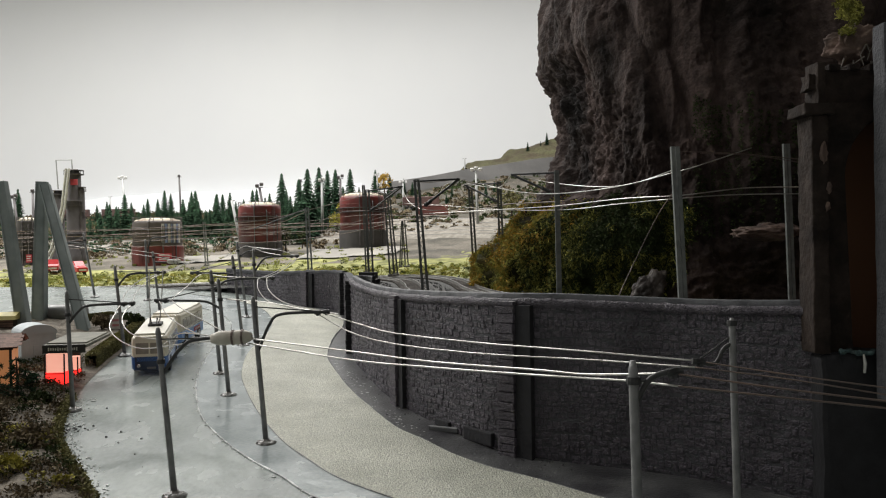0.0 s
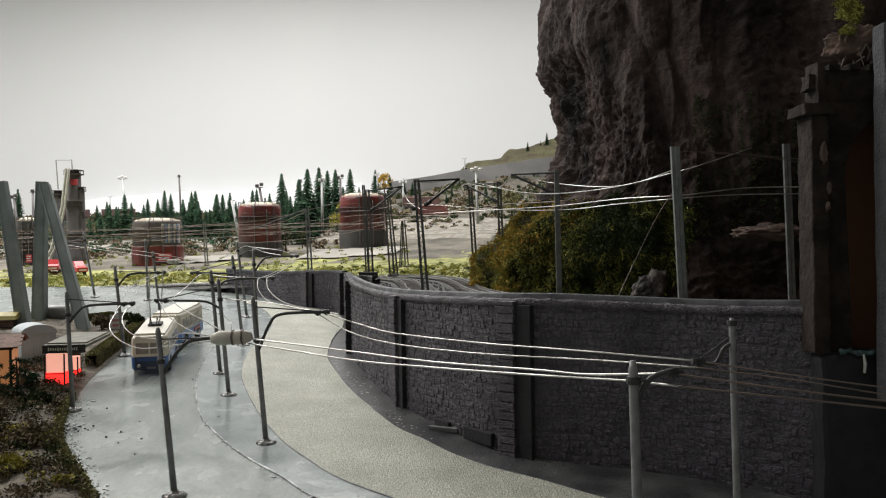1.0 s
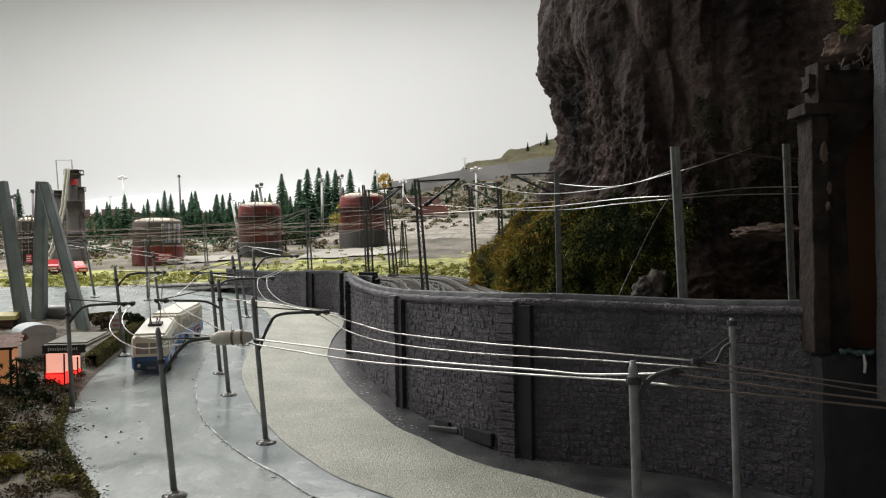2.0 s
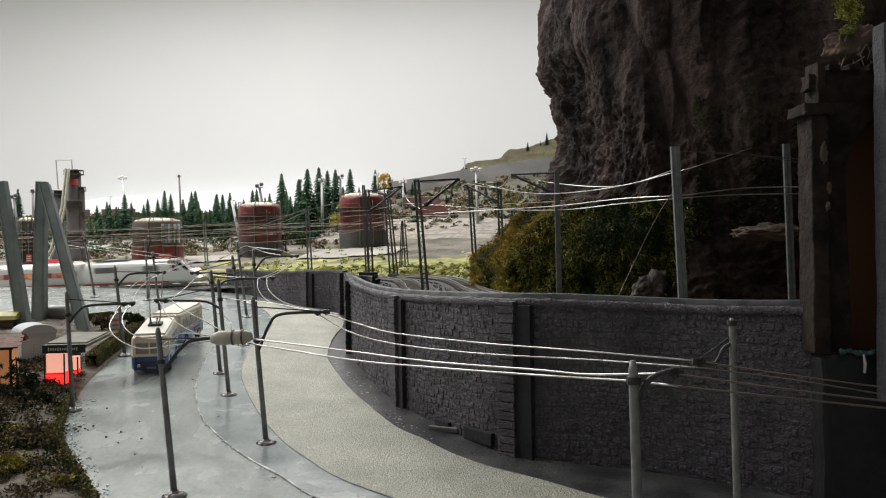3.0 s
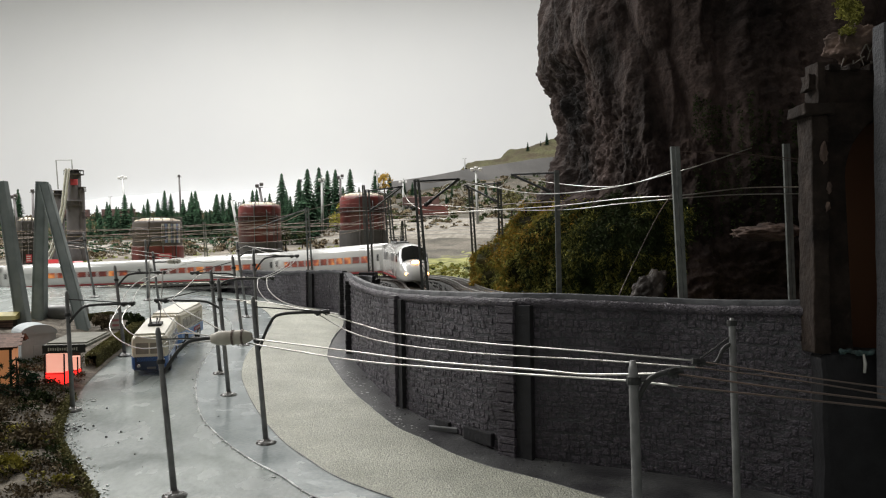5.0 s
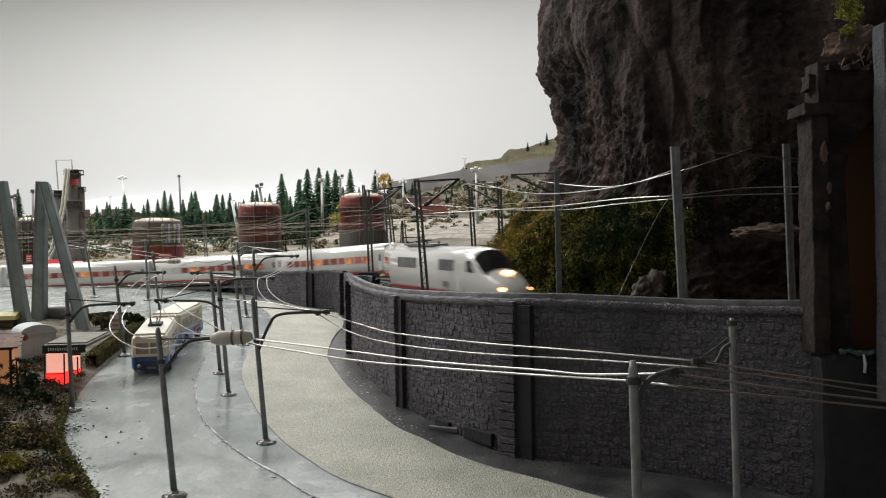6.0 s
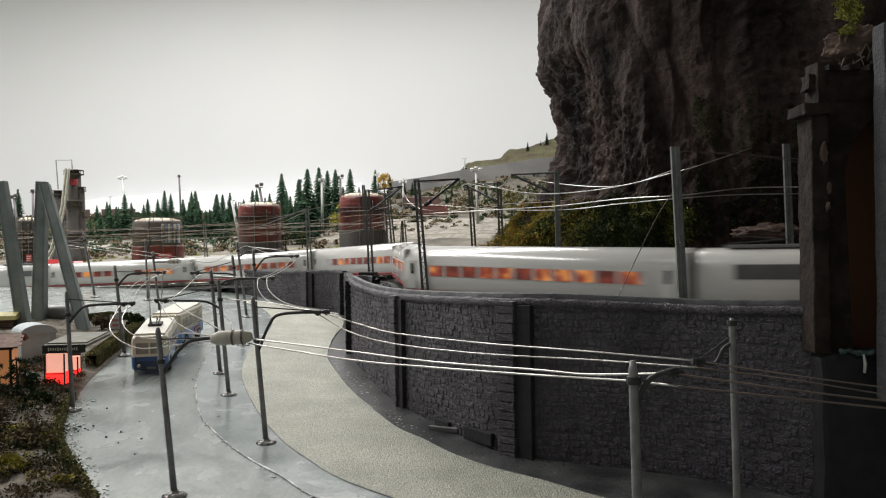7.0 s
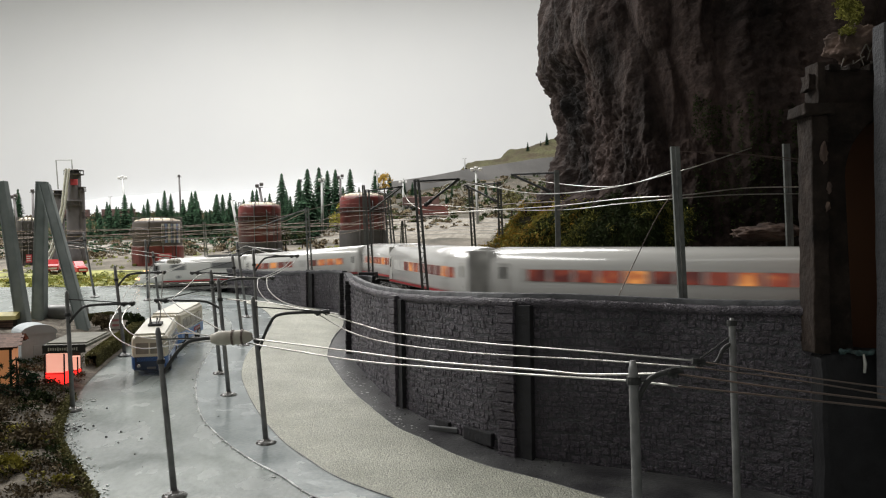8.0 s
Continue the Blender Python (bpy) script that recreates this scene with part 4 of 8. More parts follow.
def front_at(t):
    for i in range(len(WAY) - 1):
        (a, sa), (b, sb) = WAY[i], WAY[i + 1]
        if t <= b:
            def slope(k):
                k0, k1 = max(k - 1, 0), min(k + 1, len(WAY) - 1)
                return (WAY[k1][1] - WAY[k0][1]) / (WAY[k1][0] - WAY[k0][0])
            u, h = (t - a) / (b - a), b - a
            return (2 * u ** 3 - 3 * u * u + 1) * sa + (u ** 3 - 2 * u * u + u) * h * slope(i) + (3 * u * u - 2 * u ** 3) * sb + (u ** 3 - u * u) * h * slope(i + 1)
    return WAY[-1][1]


def car_pose(s, reach, turned=False):
    """The pose of a car whose middle stands at s along the track."""
    a, b = on_track(ORIGIN_S + s - reach), on_track(ORIGIN_S + s + reach)
    d = b - a
    m = (a + b) / 2
    yaw = math.degrees(math.atan2(d.y, d.x)) + (180 if turned else 0)
    grade = math.degrees(math.asin(d.z / d.length)) * (-1 if turned else 1)
    return pose(m.x, m.y, m.z, 0, -grade, yaw)


def motions():
    times = [0.1 * k for k in range(81)]
    walk(HEAD, [(t, car_pose(front_at(t) - 0.1130, 0.061)) for t in times])
    for i, c in enumerate(COACHES):
        walk(c, [(t, car_pose(front_at(t) - 0.227 - 0.270 * (i + 0.5), 0.090)) for t in times])
    walk(TAIL, [(t, car_pose(front_at(t) - 0.227 - 0.270 * 5 - 0.1140, 0.061, True)) for t in times])


# ---- trolley-wire poles on the road ----
M_STEELPOLE = material("grey_painted_pole", (0.255, 0.255, 0.255), 0.42, dark=(0.16, 0.16, 0.162), scale=150, metal=0.2, bump=0.15, bump_scale=300)
M_BASE = material("pole_foot", (0.34, 0.34, 0.33), 0.16, dark=(0.05, 0.04, 0.036), scale=260, metal=0.0)
M_ARM = material("dark_arm", (0.05, 0.05, 0.05), 0.5, scale=120, metal=0.2)
M_INSUL = material("cream_insulator", (0.62, 0.58, 0.50), 0.5, dark=(0.45, 0.41, 0.34), scale=120)
M_WIRE = material("bright_wire", (0.58, 0.57, 0.54), 0.28, metal=0.75, dark=(0.38, 0.36, 0.33), scale=60)
# Dull copper of the catenary; also dims the unlit right ends of trolley wires.
M_COPPER_AND_SHADE = material("dull_copper_and_shaded_wire", (0.17, 0.12, 0.10), 0.45, metal=0.4, dark=(0.09, 0.072, 0.065), scale=40)
M_GREENPOLE = material("grey_green_mast", (0.185, 0.20, 0.19), 0.5, dark=(0.11, 0.12, 0.115), scale=160, metal=0.15)
M_DARKMAST = material("dark_lattice_mast", (0.10, 0.105, 0.10), 0.55, scale=200, metal=0.15)


def trolley_pole(x, y, height, lean, arm=None, attach=0.75, z=None, radius=0.0016, label="", insulator=None, sweep=0.35):
    """A leaning tubular pole with a foot; arm: the far end of its bracket."""
    z = road_z(x, y) if z is None else z
    ob = thing("trolley_pole", label or "grey steel trolley pole with a curved bracket arm", "pole", x, y, z, group="trolley poles")
    bm = bmesh.new()
    top = Vector((lean, 0, height))
    tube(bm, [(0, 0, 0), top * 0.5, top * 0.97, top], [radius * 1.12, radius, radius * 0.92, radius * 0.55], 12)
    part("post", bm, M_STEELPOLE, ob, smooth=True)
    bm = bmesh.new()
    lathe(bm, [(0.0066, -0.0008), (0.0067, 0.0006), (0.0050, 0.0014), (0.0026, 0.0019), (0.0022, 0.0032)], 20)
    for k in range(9):
        a, q = 0.7 * k + x * 90, 0.0036 + 0.0022 * noise.noise(Vector((x * 70, y * 70, k)))
        bmesh.ops.create_icosphere(bm, subdivisions=2, radius=1, matrix=pose(q * math.cos(a), q * math.sin(a), 0.0010) @ Matrix.Diagonal((0.0022, 0.0016, 0.0011, 1)))
    part("foot_plate", bm, M_BASE, ob, "round foot plate lumpy with shiny glue", smooth=True)
    bm = bmesh.new()
    c = top * (attach + 0.08)
    lathe(bm, [(radius * 1.35, -0.0012), (radius * 1.45, 0), (radius * 1.35, 0.0012)], 12, c)
    part("collar", bm, M_ARM, ob)
    if arm:
        e = Vector(arm) - Vector((x, y, z))
        a = top * attach
        b = Vector((e.x, e.y, e.z))
        rise = Vector((a.x + (e.x - a.x) * sweep, a.y + (e.y - a.y) * sweep, e.z - 0.001))
        bm = bmesh.new()
        tube(bm, spline([a, a.lerp(rise, 0.5) + Vector((0, 0, abs(e.z - a.z) * 0.22)), rise, b], 20), 0.0010, 8)
        part("bracket_arm", bm, M_ARM, ob, "dark curved bracket tube", smooth=True)
        bm = bmesh.new()
        tie = top * 0.93
        tube(bm, [tie, tie.lerp(b, 0.7), b.lerp(tie, 0.05)], 0.00045, 6)
        part("tie_wire", bm, M_ARM, ob)
        if insulator:
            d = (rise - b).normalized()
            bm = bmesh.new()
            q = [b + d * (insulator * k / 6) for k in range(7)]
            r = insulator * 0.17
            tube(bm, q, [r * 0.55, r, r * 1.05, r, r * 1.05, r, r * 0.6], 12)
            ins = part("insulator", bm, M_INSUL, ob, "cream plastic insulator", smooth=True)
            bm = bmesh.new()
            for k in (1.2, 2.6):
                c = b + d * (insulator * k / 6)
                tube(bm, [c, c + d * insulator * 0.05], r * 1.14, 12)
            part("clamp_ring", bm, M_COPPER_AND_SHADE, ins)
        else:
            bm = bmesh.new()
            for u in (0.0, 0.20):
                c = b.lerp(rise, u)
                tube(bm, [c + Vector((0, 0, 0.0012)), c + Vector((0, 0, -0.0022))], 0.0011, 8)
                tube(bm, [c + (rise - b).normalized() * -0.002, c + (rise - b).normalized() * 0.002], 0.0015, 8)
            part("hanger", bm, M_ARM, ob, "small dark wire hangers")
    return ob


trolley_pole(*(-0.1465, 0.4544, 0.0907, -0.0073), arm=(-0.1033, 0.4544, -0.0035), attach=0.72, insulator=0.022, sweep=0.40)
trolley_pole(*(-0.1164, 0.5466, 0.0951, -0.0069), arm=(-0.0758, 0.5466, 0.0018), attach=0.62)
trolley_pole(*(-0.1719, 0.6715, 0.0929, -0.0067), arm=(-0.2273, 0.6715, 0.0033), attach=0.74)
trolley_pole(*(-0.1987, 0.7485, 0.0921, -0.0067), arm=(-0.1512, 0.7485, 0.0167), attach=0.80)
trolley_pole(*(-0.2516, 1.0806, 0.0968, -0.0111), arm=(-0.2089, 1.0806, 0.0400), attach=0.80)
trolley_pole(*(-0.2098, 0.8834, 0.0945, -0.0100), arm=(-0.2619, 0.8834, 0.0183), attach=0.78)
trolley_pole(*(-0.2039, 0.9242, 0.0987, -0.0030), arm=(-0.1591, 0.9242, 0.0336), attach=0.74)
trolley_pole(*(-0.2760, 0.6265, 0.0888, -0.0028), arm=(-0.2305, 0.6265, 0.0043), attach=0.72)
trolley_pole(*(-0.3129, 0.8281, 0.0886, -0.0082), arm=(-0.2731, 0.8281, 0.0211), attach=0.76)
trolley_pole(*(-0.3759, 1.1206, 0.0809, -0.0081), arm=(-0.3469, 1.1206, 0.0271), attach=0.82, insulator=0.018)
trolley_pole(*(-0.4337, 1.2422, 0.0895, -0.0023), arm=(-0.4062, 1.2422, 0.0604), attach=0.70)
trolley_pole(*(-0.5275, 1.2812, 0.0977, -0.0159), arm=(-0.5668, 1.2812, 0.0549), attach=0.80)
# two poles that stand before the wall
trolley_pole(0.0628, 0.275, 0.1092, -0.0018, arm=(0.0749, 0.2750, 0.0020), attach=0.86, radius=0.0017, sweep=0.6)
trolley_pole(0.1289, 0.375, 0.1096, -0.0016, arm=(0.1115, 0.3750, -0.0095), attach=0.90, radius=0.0016, sweep=0.5)


def wire(points, radius, mat, label, name="contact_wire", n=60):
    """One hanging wire through the points."""
    bm = bmesh.new()
    tube(bm, spline(points, n), radius, 6)
    return tagged(part(name, bm, mat, smooth=True), label, "wire", group="overhead wires")


PAIR = "bright bare trolley wire strung between the road poles"
wire([(-0.0756, 0.5450, 0.0005), (-0.0517, 0.5300, -0.0054), (-0.0292, 0.5050, -0.0084), (0.0194, 0.4600, -0.0097), (0.0597, 0.4200, -0.0090), (0.1104, 0.3780, -0.0094)], 0.00040, M_WIRE, PAIR)
# Right ends run through the dark; their dimness is put into the colour.
wire([(0.1104, 0.3780, -0.0094), (0.1438, 0.3520, -0.0125), (0.1815, 0.3350, -0.0165)], 0.00034, M_COPPER_AND_SHADE, "trolley wire end coloured dull for the dark before the wall")
wire([(-0.0843, 0.5500, 0.0017), (-0.0589, 0.5300, -0.0098), (-0.0293, 0.5050, -0.0148), (0.0193, 0.4600, -0.0155), (0.0722, 0.4200, -0.0143), (0.1122, 0.3800, -0.0128)], 0.00040, M_WIRE, PAIR)
wire([(0.1122, 0.3800, -0.0128), (0.1450, 0.3550, -0.0149), (0.1814, 0.3350, -0.0195)], 0.00034, M_COPPER_AND_SHADE, "trolley wire end coloured dull for the dark before the wall")
wire([(-0.1030, 0.4530, -0.0046), (-0.0457, 0.4100, -0.0067), (-0.0068, 0.3700, -0.0067), (0.0352, 0.3250, -0.0044), (0.0513, 0.3050, -0.0033), (0.0738, 0.2750, 0.0013)], 0.00040, M_WIRE, PAIR)
wire([(0.0738, 0.2750, 0.0013), (0.1061, 0.2600, -0.0020), (0.1387, 0.2500, -0.0052)], 0.00034, M_COPPER_AND_SHADE, "trolley wire end coloured dull for the dark before the wall")
wire([(-0.1048, 0.4530, -0.0070), (-0.0458, 0.4100, -0.0108), (-0.0068, 0.3700, -0.0092), (0.0352, 0.3250, -0.0064), (0.0623, 0.2900, -0.0033), (0.0756, 0.2750, -0.0029)], 0.00040, M_WIRE, PAIR)
wire([(0.0756, 0.2750, -0.0029), (0.1061, 0.2600, -0.0046), (0.1387, 0.2500, -0.0072)], 0.00034, M_COPPER_AND_SHADE, "trolley wire end coloured dull for the dark before the wall")
wire([(-0.1199, 0.4530, -0.0049), (-0.1463, 0.4800, -0.0095), (-0.1881, 0.5300, -0.0179), (-0.2148, 0.5700, -0.0190), (-0.2348, 0.6000, -0.0158), (-0.2450, 0.6200, -0.0107), (-0.2488, 0.6400, -0.0045), (-0.2487, 0.6500, 0.0012)], 0.00040, M_WIRE, PAIR)
wire([(-0.1214, 0.4530, -0.0031), (-0.1624, 0.5000, -0.0092), (-0.2005, 0.5600, -0.0139), (-0.2243, 0.6000, -0.0135), (-0.2358, 0.6200, -0.0080), (-0.2411, 0.6400, -0.0029), (-0.2400, 0.6500, 0.0011)], 0.00040, M_WIRE, PAIR)
wire([(-0.2487, 0.6500, 0.0012), (-0.2685, 0.7200, 0.0089), (-0.2853, 0.8000, 0.0153), (-0.2919, 0.8570, 0.0175), (-0.3006, 0.9500, 0.0224), (-0.3086, 1.0300, 0.0270)], 0.00036, M_WIRE, PAIR)
wire([(-0.2400, 0.6500, 0.0011), (-0.2635, 0.7300, 0.0087), (-0.2837, 0.8200, 0.0150), (-0.2827, 0.8570, 0.0191), (-0.2941, 0.9600, 0.0245), (-0.3017, 1.0300, 0.0276)], 0.00036, M_WIRE, PAIR)
wire([(-0.2137, 0.6600, 0.0034), (-0.2124, 0.7000, 0.0123), (-0.2162, 0.7600, 0.0209), (-0.1924, 0.7500, 0.0183), (-0.1690, 0.7350, 0.0180), (-0.1504, 0.7350, 0.0172)], 0.00036, M_WIRE, PAIR)
wire([(-0.2217, 0.6600, 0.0031), (-0.1953, 0.6000, -0.0036), (-0.1549, 0.5200, -0.0068), (-0.1234, 0.4550, -0.0035)], 0.00036, M_WIRE, PAIR)
wire([(-0.2128, 0.6600, 0.0047), (-0.1926, 0.6200, 0.0008), (-0.1444, 0.5200, -0.0021), (-0.1173, 0.4550, -0.0015)], 0.00036, M_WIRE, PAIR)
wire([(-0.1612, 0.7350, 0.0164), (-0.1532, 0.7000, 0.0094), (-0.1326, 0.6400, 0.0033), (-0.1028, 0.5800, 0.0019), (-0.0843, 0.5500, 0.0017)], 0.00036, M_WIRE, PAIR)
wire([(-0.1533, 0.7350, 0.0173), (-0.1448, 0.7000, 0.0092), (-0.1227, 0.6400, 0.0032), (-0.0932, 0.5800, 0.0010), (-0.0756, 0.5450, 0.0005)], 0.00036, M_WIRE, PAIR)
wire([(-0.1612, 0.7350, 0.0164), (-0.1615, 0.8000, 0.0190), (-0.1634, 0.8800, 0.0244), (-0.1699, 0.9500, 0.0315)], 0.00036, M_WIRE, PAIR)
wire([(-0.1533, 0.7350, 0.0173), (-0.1529, 0.8000, 0.0210), (-0.1563, 0.8800, 0.0266), (-0.1635, 0.9500, 0.0320)], 0.00036, M_WIRE, PAIR)
wire([(-0.1699, 0.9500, 0.0321), (-0.2094, 1.0000, 0.0373), (-0.2430, 1.0600, 0.0450), (-0.2591, 1.0800, 0.0423), (-0.2831, 1.0500, 0.0268), (-0.3017, 1.0300, 0.0276)], 0.00036, M_WIRE, PAIR)
wire([(-0.1697, 0.6600, 0.0039), (-0.1305, 0.6200, 0.0039), (-0.0951, 0.5800, 0.0010), (-0.0670, 0.5400, 0.0008)], 0.00036, M_WIRE, PAIR)
wire([(-0.1635, 0.9500, 0.0327), (-0.2030, 1.0500, 0.0394), (-0.2522, 1.1000, 0.0443)], 0.00036, M_WIRE, PAIR)
wire([(-0.3017, 1.0300, 0.0283), (-0.3788, 1.1500, 0.0355), (-0.4699, 1.2500, 0.0440), (-0.5955, 1.3500, 0.0554)], 0.00036, M_WIRE, PAIR)
wire([(-0.3086, 1.0300, 0.0257), (-0.3866, 1.1500, 0.0318), (-0.4866, 1.2500, 0.0410), (-0.5992, 1.3500, 0.0519)], 0.00036, M_WIRE, PAIR)
wire([(-0.1214, 0.4530, -0.0031), (-0.1523, 0.5000, -0.0057), (-0.1685, 0.5300, -0.0104), (-0.2005, 0.6000, -0.0244)], 0.00036, M_WIRE, PAIR)


# ---- railway catenary masts ----
def lattice_mast(x, y, z, height, lean, width=0.0042, label="", solid=False, arm=None, arm_low=None, dark=True):
    """Two channels with lacing between, on a foot; arm: far end of the cantilever."""
    ob = thing("catenary_mast", label or "slim lattice catenary mast beside the railway track", "mast", x, y, z, group="catenary masts")
    mat = M_DARKMAST if dark else M_GREENPOLE
    top = Vector((lean, 0, height))
    for s in (-1, 1):
        bm = bmesh.new()
        k = 0.26 if solid else 0.5
        bar(bm, (s * width * k, 0, 0), (top.x + s * width * (0.26 if solid else 0.36), 0, top.z), 0.0010 if not solid else width * 0.55, 0.0022)
        part("channel", bm, mat, ob)
    if not solid:
        bm = bmesh.new()
        k = max(int(height / 0.0085), 5)
        for i in range(k):
            u, v = i / k, (i + 1) / k
            a, b = top * u, top * v
            wu, wv = width * (0.5 - 0.14 * u), width * (0.5 - 0.14 * v)
            bar(bm, (a.x - wu, 0, a.z), (b.x + wv, 0, b.z), 0.0005) if i % 2 else bar(bm, (a.x + wu, 0, a.z), (b.x - wv, 0, b.z), 0.0005)
            bar(bm, (b.x - wv, 0, b.z), (b.x + wv, 0, b.z), 0.0006)
        part("lacing", bm, mat, ob)
    bm = bmesh.new()
    box(bm, (0, 0, 0.0005), (width * 2.0, 0.006, 0.0030), bevel=0.0005)
    part("foot", bm, M_BASE, ob)
    if arm:
        e = Vector(arm) - Vector((x, y, z))
        bm = bmesh.new()
        tube(bm, [top * 0.985, e], 0.0009, 8)
        part("cantilever", bm, M_ARM, ob, "dark cantilever tube")
        if arm_low:
            f = Vector(arm_low) - Vector((x, y, z))
            bm = bmesh.new()
            tube(bm, [f, e], 0.0011, 8)
            part("brace_tube", bm, M_ARM, ob)
            bm = bmesh.new()
            d = (e - f).normalized()
            for k in range(4):
                c = f + d * (0.0022 * k + 0.001)
                tube(bm, [c, c + d * 0.0012], 0.0018, 10)
            part("insulator", bm, M_ARM, ob, "brown ribbed insulator")
    return ob

lattice_mast(*(0.1428, 0.5050, -0.0013, 0.1011, -0.0038), width=0.0055, solid=True, dark=False, label='heavy grey-green steel catenary mast before the rock')
lattice_mast(*(0.2551, 0.6200, -0.0132, 0.1261, -0.0031), width=0.0050, solid=True, dark=False)
lattice_mast(*(0.1002, 0.7350, -0.0058, 0.1117, -0.0006), width=0.0042, solid=True, dark=False, arm=(0.0624, 0.7600, 0.1052), arm_low=(0.0950, 0.7400, 0.0877))
lattice_mast(*(-0.0155, 0.7200, 0.0020, 0.0971, -0.0060), width=0.0045, arm=(0.0153, 0.7600, 0.1020), arm_low=(-0.0147, 0.7200, 0.0769))
lattice_mast(*(0.0374, 0.9800, 0.0064, 0.0994, -0.0048), width=0.0045, arm=(0.0261, 0.9800, 0.1125))
lattice_mast(*(0.0643, 0.9200, -0.0021, 0.1123, -0.0024), width=0.0042, arm=(0.0253, 0.9500, 0.1098), arm_low=(0.0597, 0.9200, 0.0887))
lattice_mast(*(-0.0853, 1.0000, 0.0051, 0.1040, -0.0028), width=0.0050, arm=(-0.0476, 1.0200, 0.1138), arm_low=(-0.0859, 1.0000, 0.0832))
lattice_mast(*(-0.1096, 1.2200, 0.0046, 0.1253, -0.0034), width=0.0035)
lattice_mast(*(-0.0678, 1.1200, 0.0029, 0.1069, -0.0063), width=0.0055, arm=(-0.0558, 1.1000, 0.1178))
lattice_mast(*(-0.0670, 1.2000, 0.0014, 0.1089, -0.0085), width=0.0045)
lattice_mast(*(-0.0645, 1.5000, 0.0041, 0.0821, -0.0045), width=0.0055)
lattice_mast(*(-0.0755, 1.5000, 0.0043, 0.0799, 0.0044), width=0.0035)
lattice_mast(*(-0.1925, 1.2250, 0.0075, 0.0915, -0.0032), width=0.0055, dark=False, arm=(-0.2888, 1.3000, 0.0717))
lattice_mast(*(-0.4882, 1.7500, 0.0068, 0.0899, -0.0041), width=0.0055, dark=False)

CAT = "thin dull catenary wire above the railway track"
wire([(0.2420, 0.5600, 0.0956), (0.1901, 0.5500, 0.0996), (0.1458, 0.5300, 0.0997)], 0.00030, M_COPPER_AND_SHADE, CAT, "catenary_wire")
wire([(0.2592, 0.6000, 0.0964), (0.2121, 0.5800, 0.1012), (0.1681, 0.5500, 0.1000)], 0.00030, M_COPPER_AND_SHADE, CAT, "catenary_wire")
wire([(0.2417, 0.5600, 0.0777), (0.2007, 0.5600, 0.0777), (0.1549, 0.5500, 0.0731), (0.1270, 0.6000, 0.0740), (0.0917, 0.6800, 0.0729), (0.0453, 0.7800, 0.0744), (-0.0131, 0.8600, 0.0750)], 0.00038, M_WIRE, CAT, "catenary_wire")
wire([(0.2676, 0.6200, 0.0763), (0.2070, 0.6000, 0.0754), (0.1594, 0.5800, 0.0724), (0.1352, 0.6600, 0.0726), (0.1008, 0.7300, 0.0715), (0.0570, 0.8800, 0.0786), (0.0115, 1.0000, 0.0881), (-0.0477, 1.0600, 0.0953)], 0.00038, M_WIRE, CAT, "catenary_wire")
wire([(0.2085, 0.5700, 0.1052), (0.1680, 0.5500, 0.0926), (0.1542, 0.5600, 0.0890), (0.1272, 0.6200, 0.0837), (0.0959, 0.7100, 0.0845), (0.0734, 0.8000, 0.0917), (0.0457, 0.8800, 0.1040), (0.0167, 0.8300, 0.1067)], 0.00038, M_WIRE, CAT, "catenary_wire")
wire([(0.1515, 0.5500, 0.0900), (0.1396, 0.6200, 0.0859), (0.1259, 0.6800, 0.0877), (0.1001, 0.7400, 0.0950), (0.0826, 0.7600, 0.1003), (0.0632, 0.7700, 0.1055)], 0.00038, M_WIRE, CAT, "catenary_wire")
wire([(0.0632, 0.7700, 0.1055), (0.0554, 0.8500, 0.0995), (0.0253, 0.9500, 0.1098), (0.0277, 1.0000, 0.0978), (0.0449, 1.0000, 0.0922)], 0.00038, M_WIRE, CAT, "catenary_wire")
wire([(0.0167, 0.8300, 0.1067), (0.0018, 0.9000, 0.1049), (-0.0015, 0.9500, 0.0944), (0.0114, 1.0000, 0.0815), (0.0456, 1.0200, 0.0796), (0.0552, 0.9500, 0.0820)], 0.00038, M_WIRE, CAT, "catenary_wire")
wire([(-0.0239, 0.8000, 0.1030), (-0.0123, 0.8400, 0.1051), (0.0046, 0.8600, 0.1080), (0.0167, 0.8300, 0.1067)], 0.00030, M_COPPER_AND_SHADE, CAT, "catenary_wire")
wire([(-0.0476, 1.0200, 0.1124), (-0.0403, 1.0000, 0.0957), (-0.0239, 0.9500, 0.0834), (0.0046, 0.9500, 0.0816), (0.0309, 0.9800, 0.0889)], 0.00038, M_WIRE, CAT, "catenary_wire")
wire([(-0.0131, 0.8600, 0.0750), (-0.0420, 1.0000, 0.0777), (-0.0901, 1.1000, 0.0832), (-0.1525, 1.2500, 0.0852), (-0.2063, 1.3000, 0.0815), (-0.3066, 1.3800, 0.0734), (-0.4093, 1.4500, 0.0695), (-0.6336, 1.5000, 0.0611), (-0.8436, 1.5000, 0.0577)], 0.00030, M_COPPER_AND_SHADE, CAT, "catenary_wire")
wire([(-0.0477, 1.0600, 0.0953), (-0.0900, 1.1000, 0.0891), (-0.1462, 1.2000, 0.0907), (-0.2064, 1.3000, 0.0746), (-0.3299, 1.4000, 0.0620), (-0.4675, 1.4500, 0.0590), (-0.6837, 1.5000, 0.0529), (-0.8438, 1.5000, 0.0517)], 0.00030, M_COPPER_AND_SHADE, CAT, "catenary_wire")
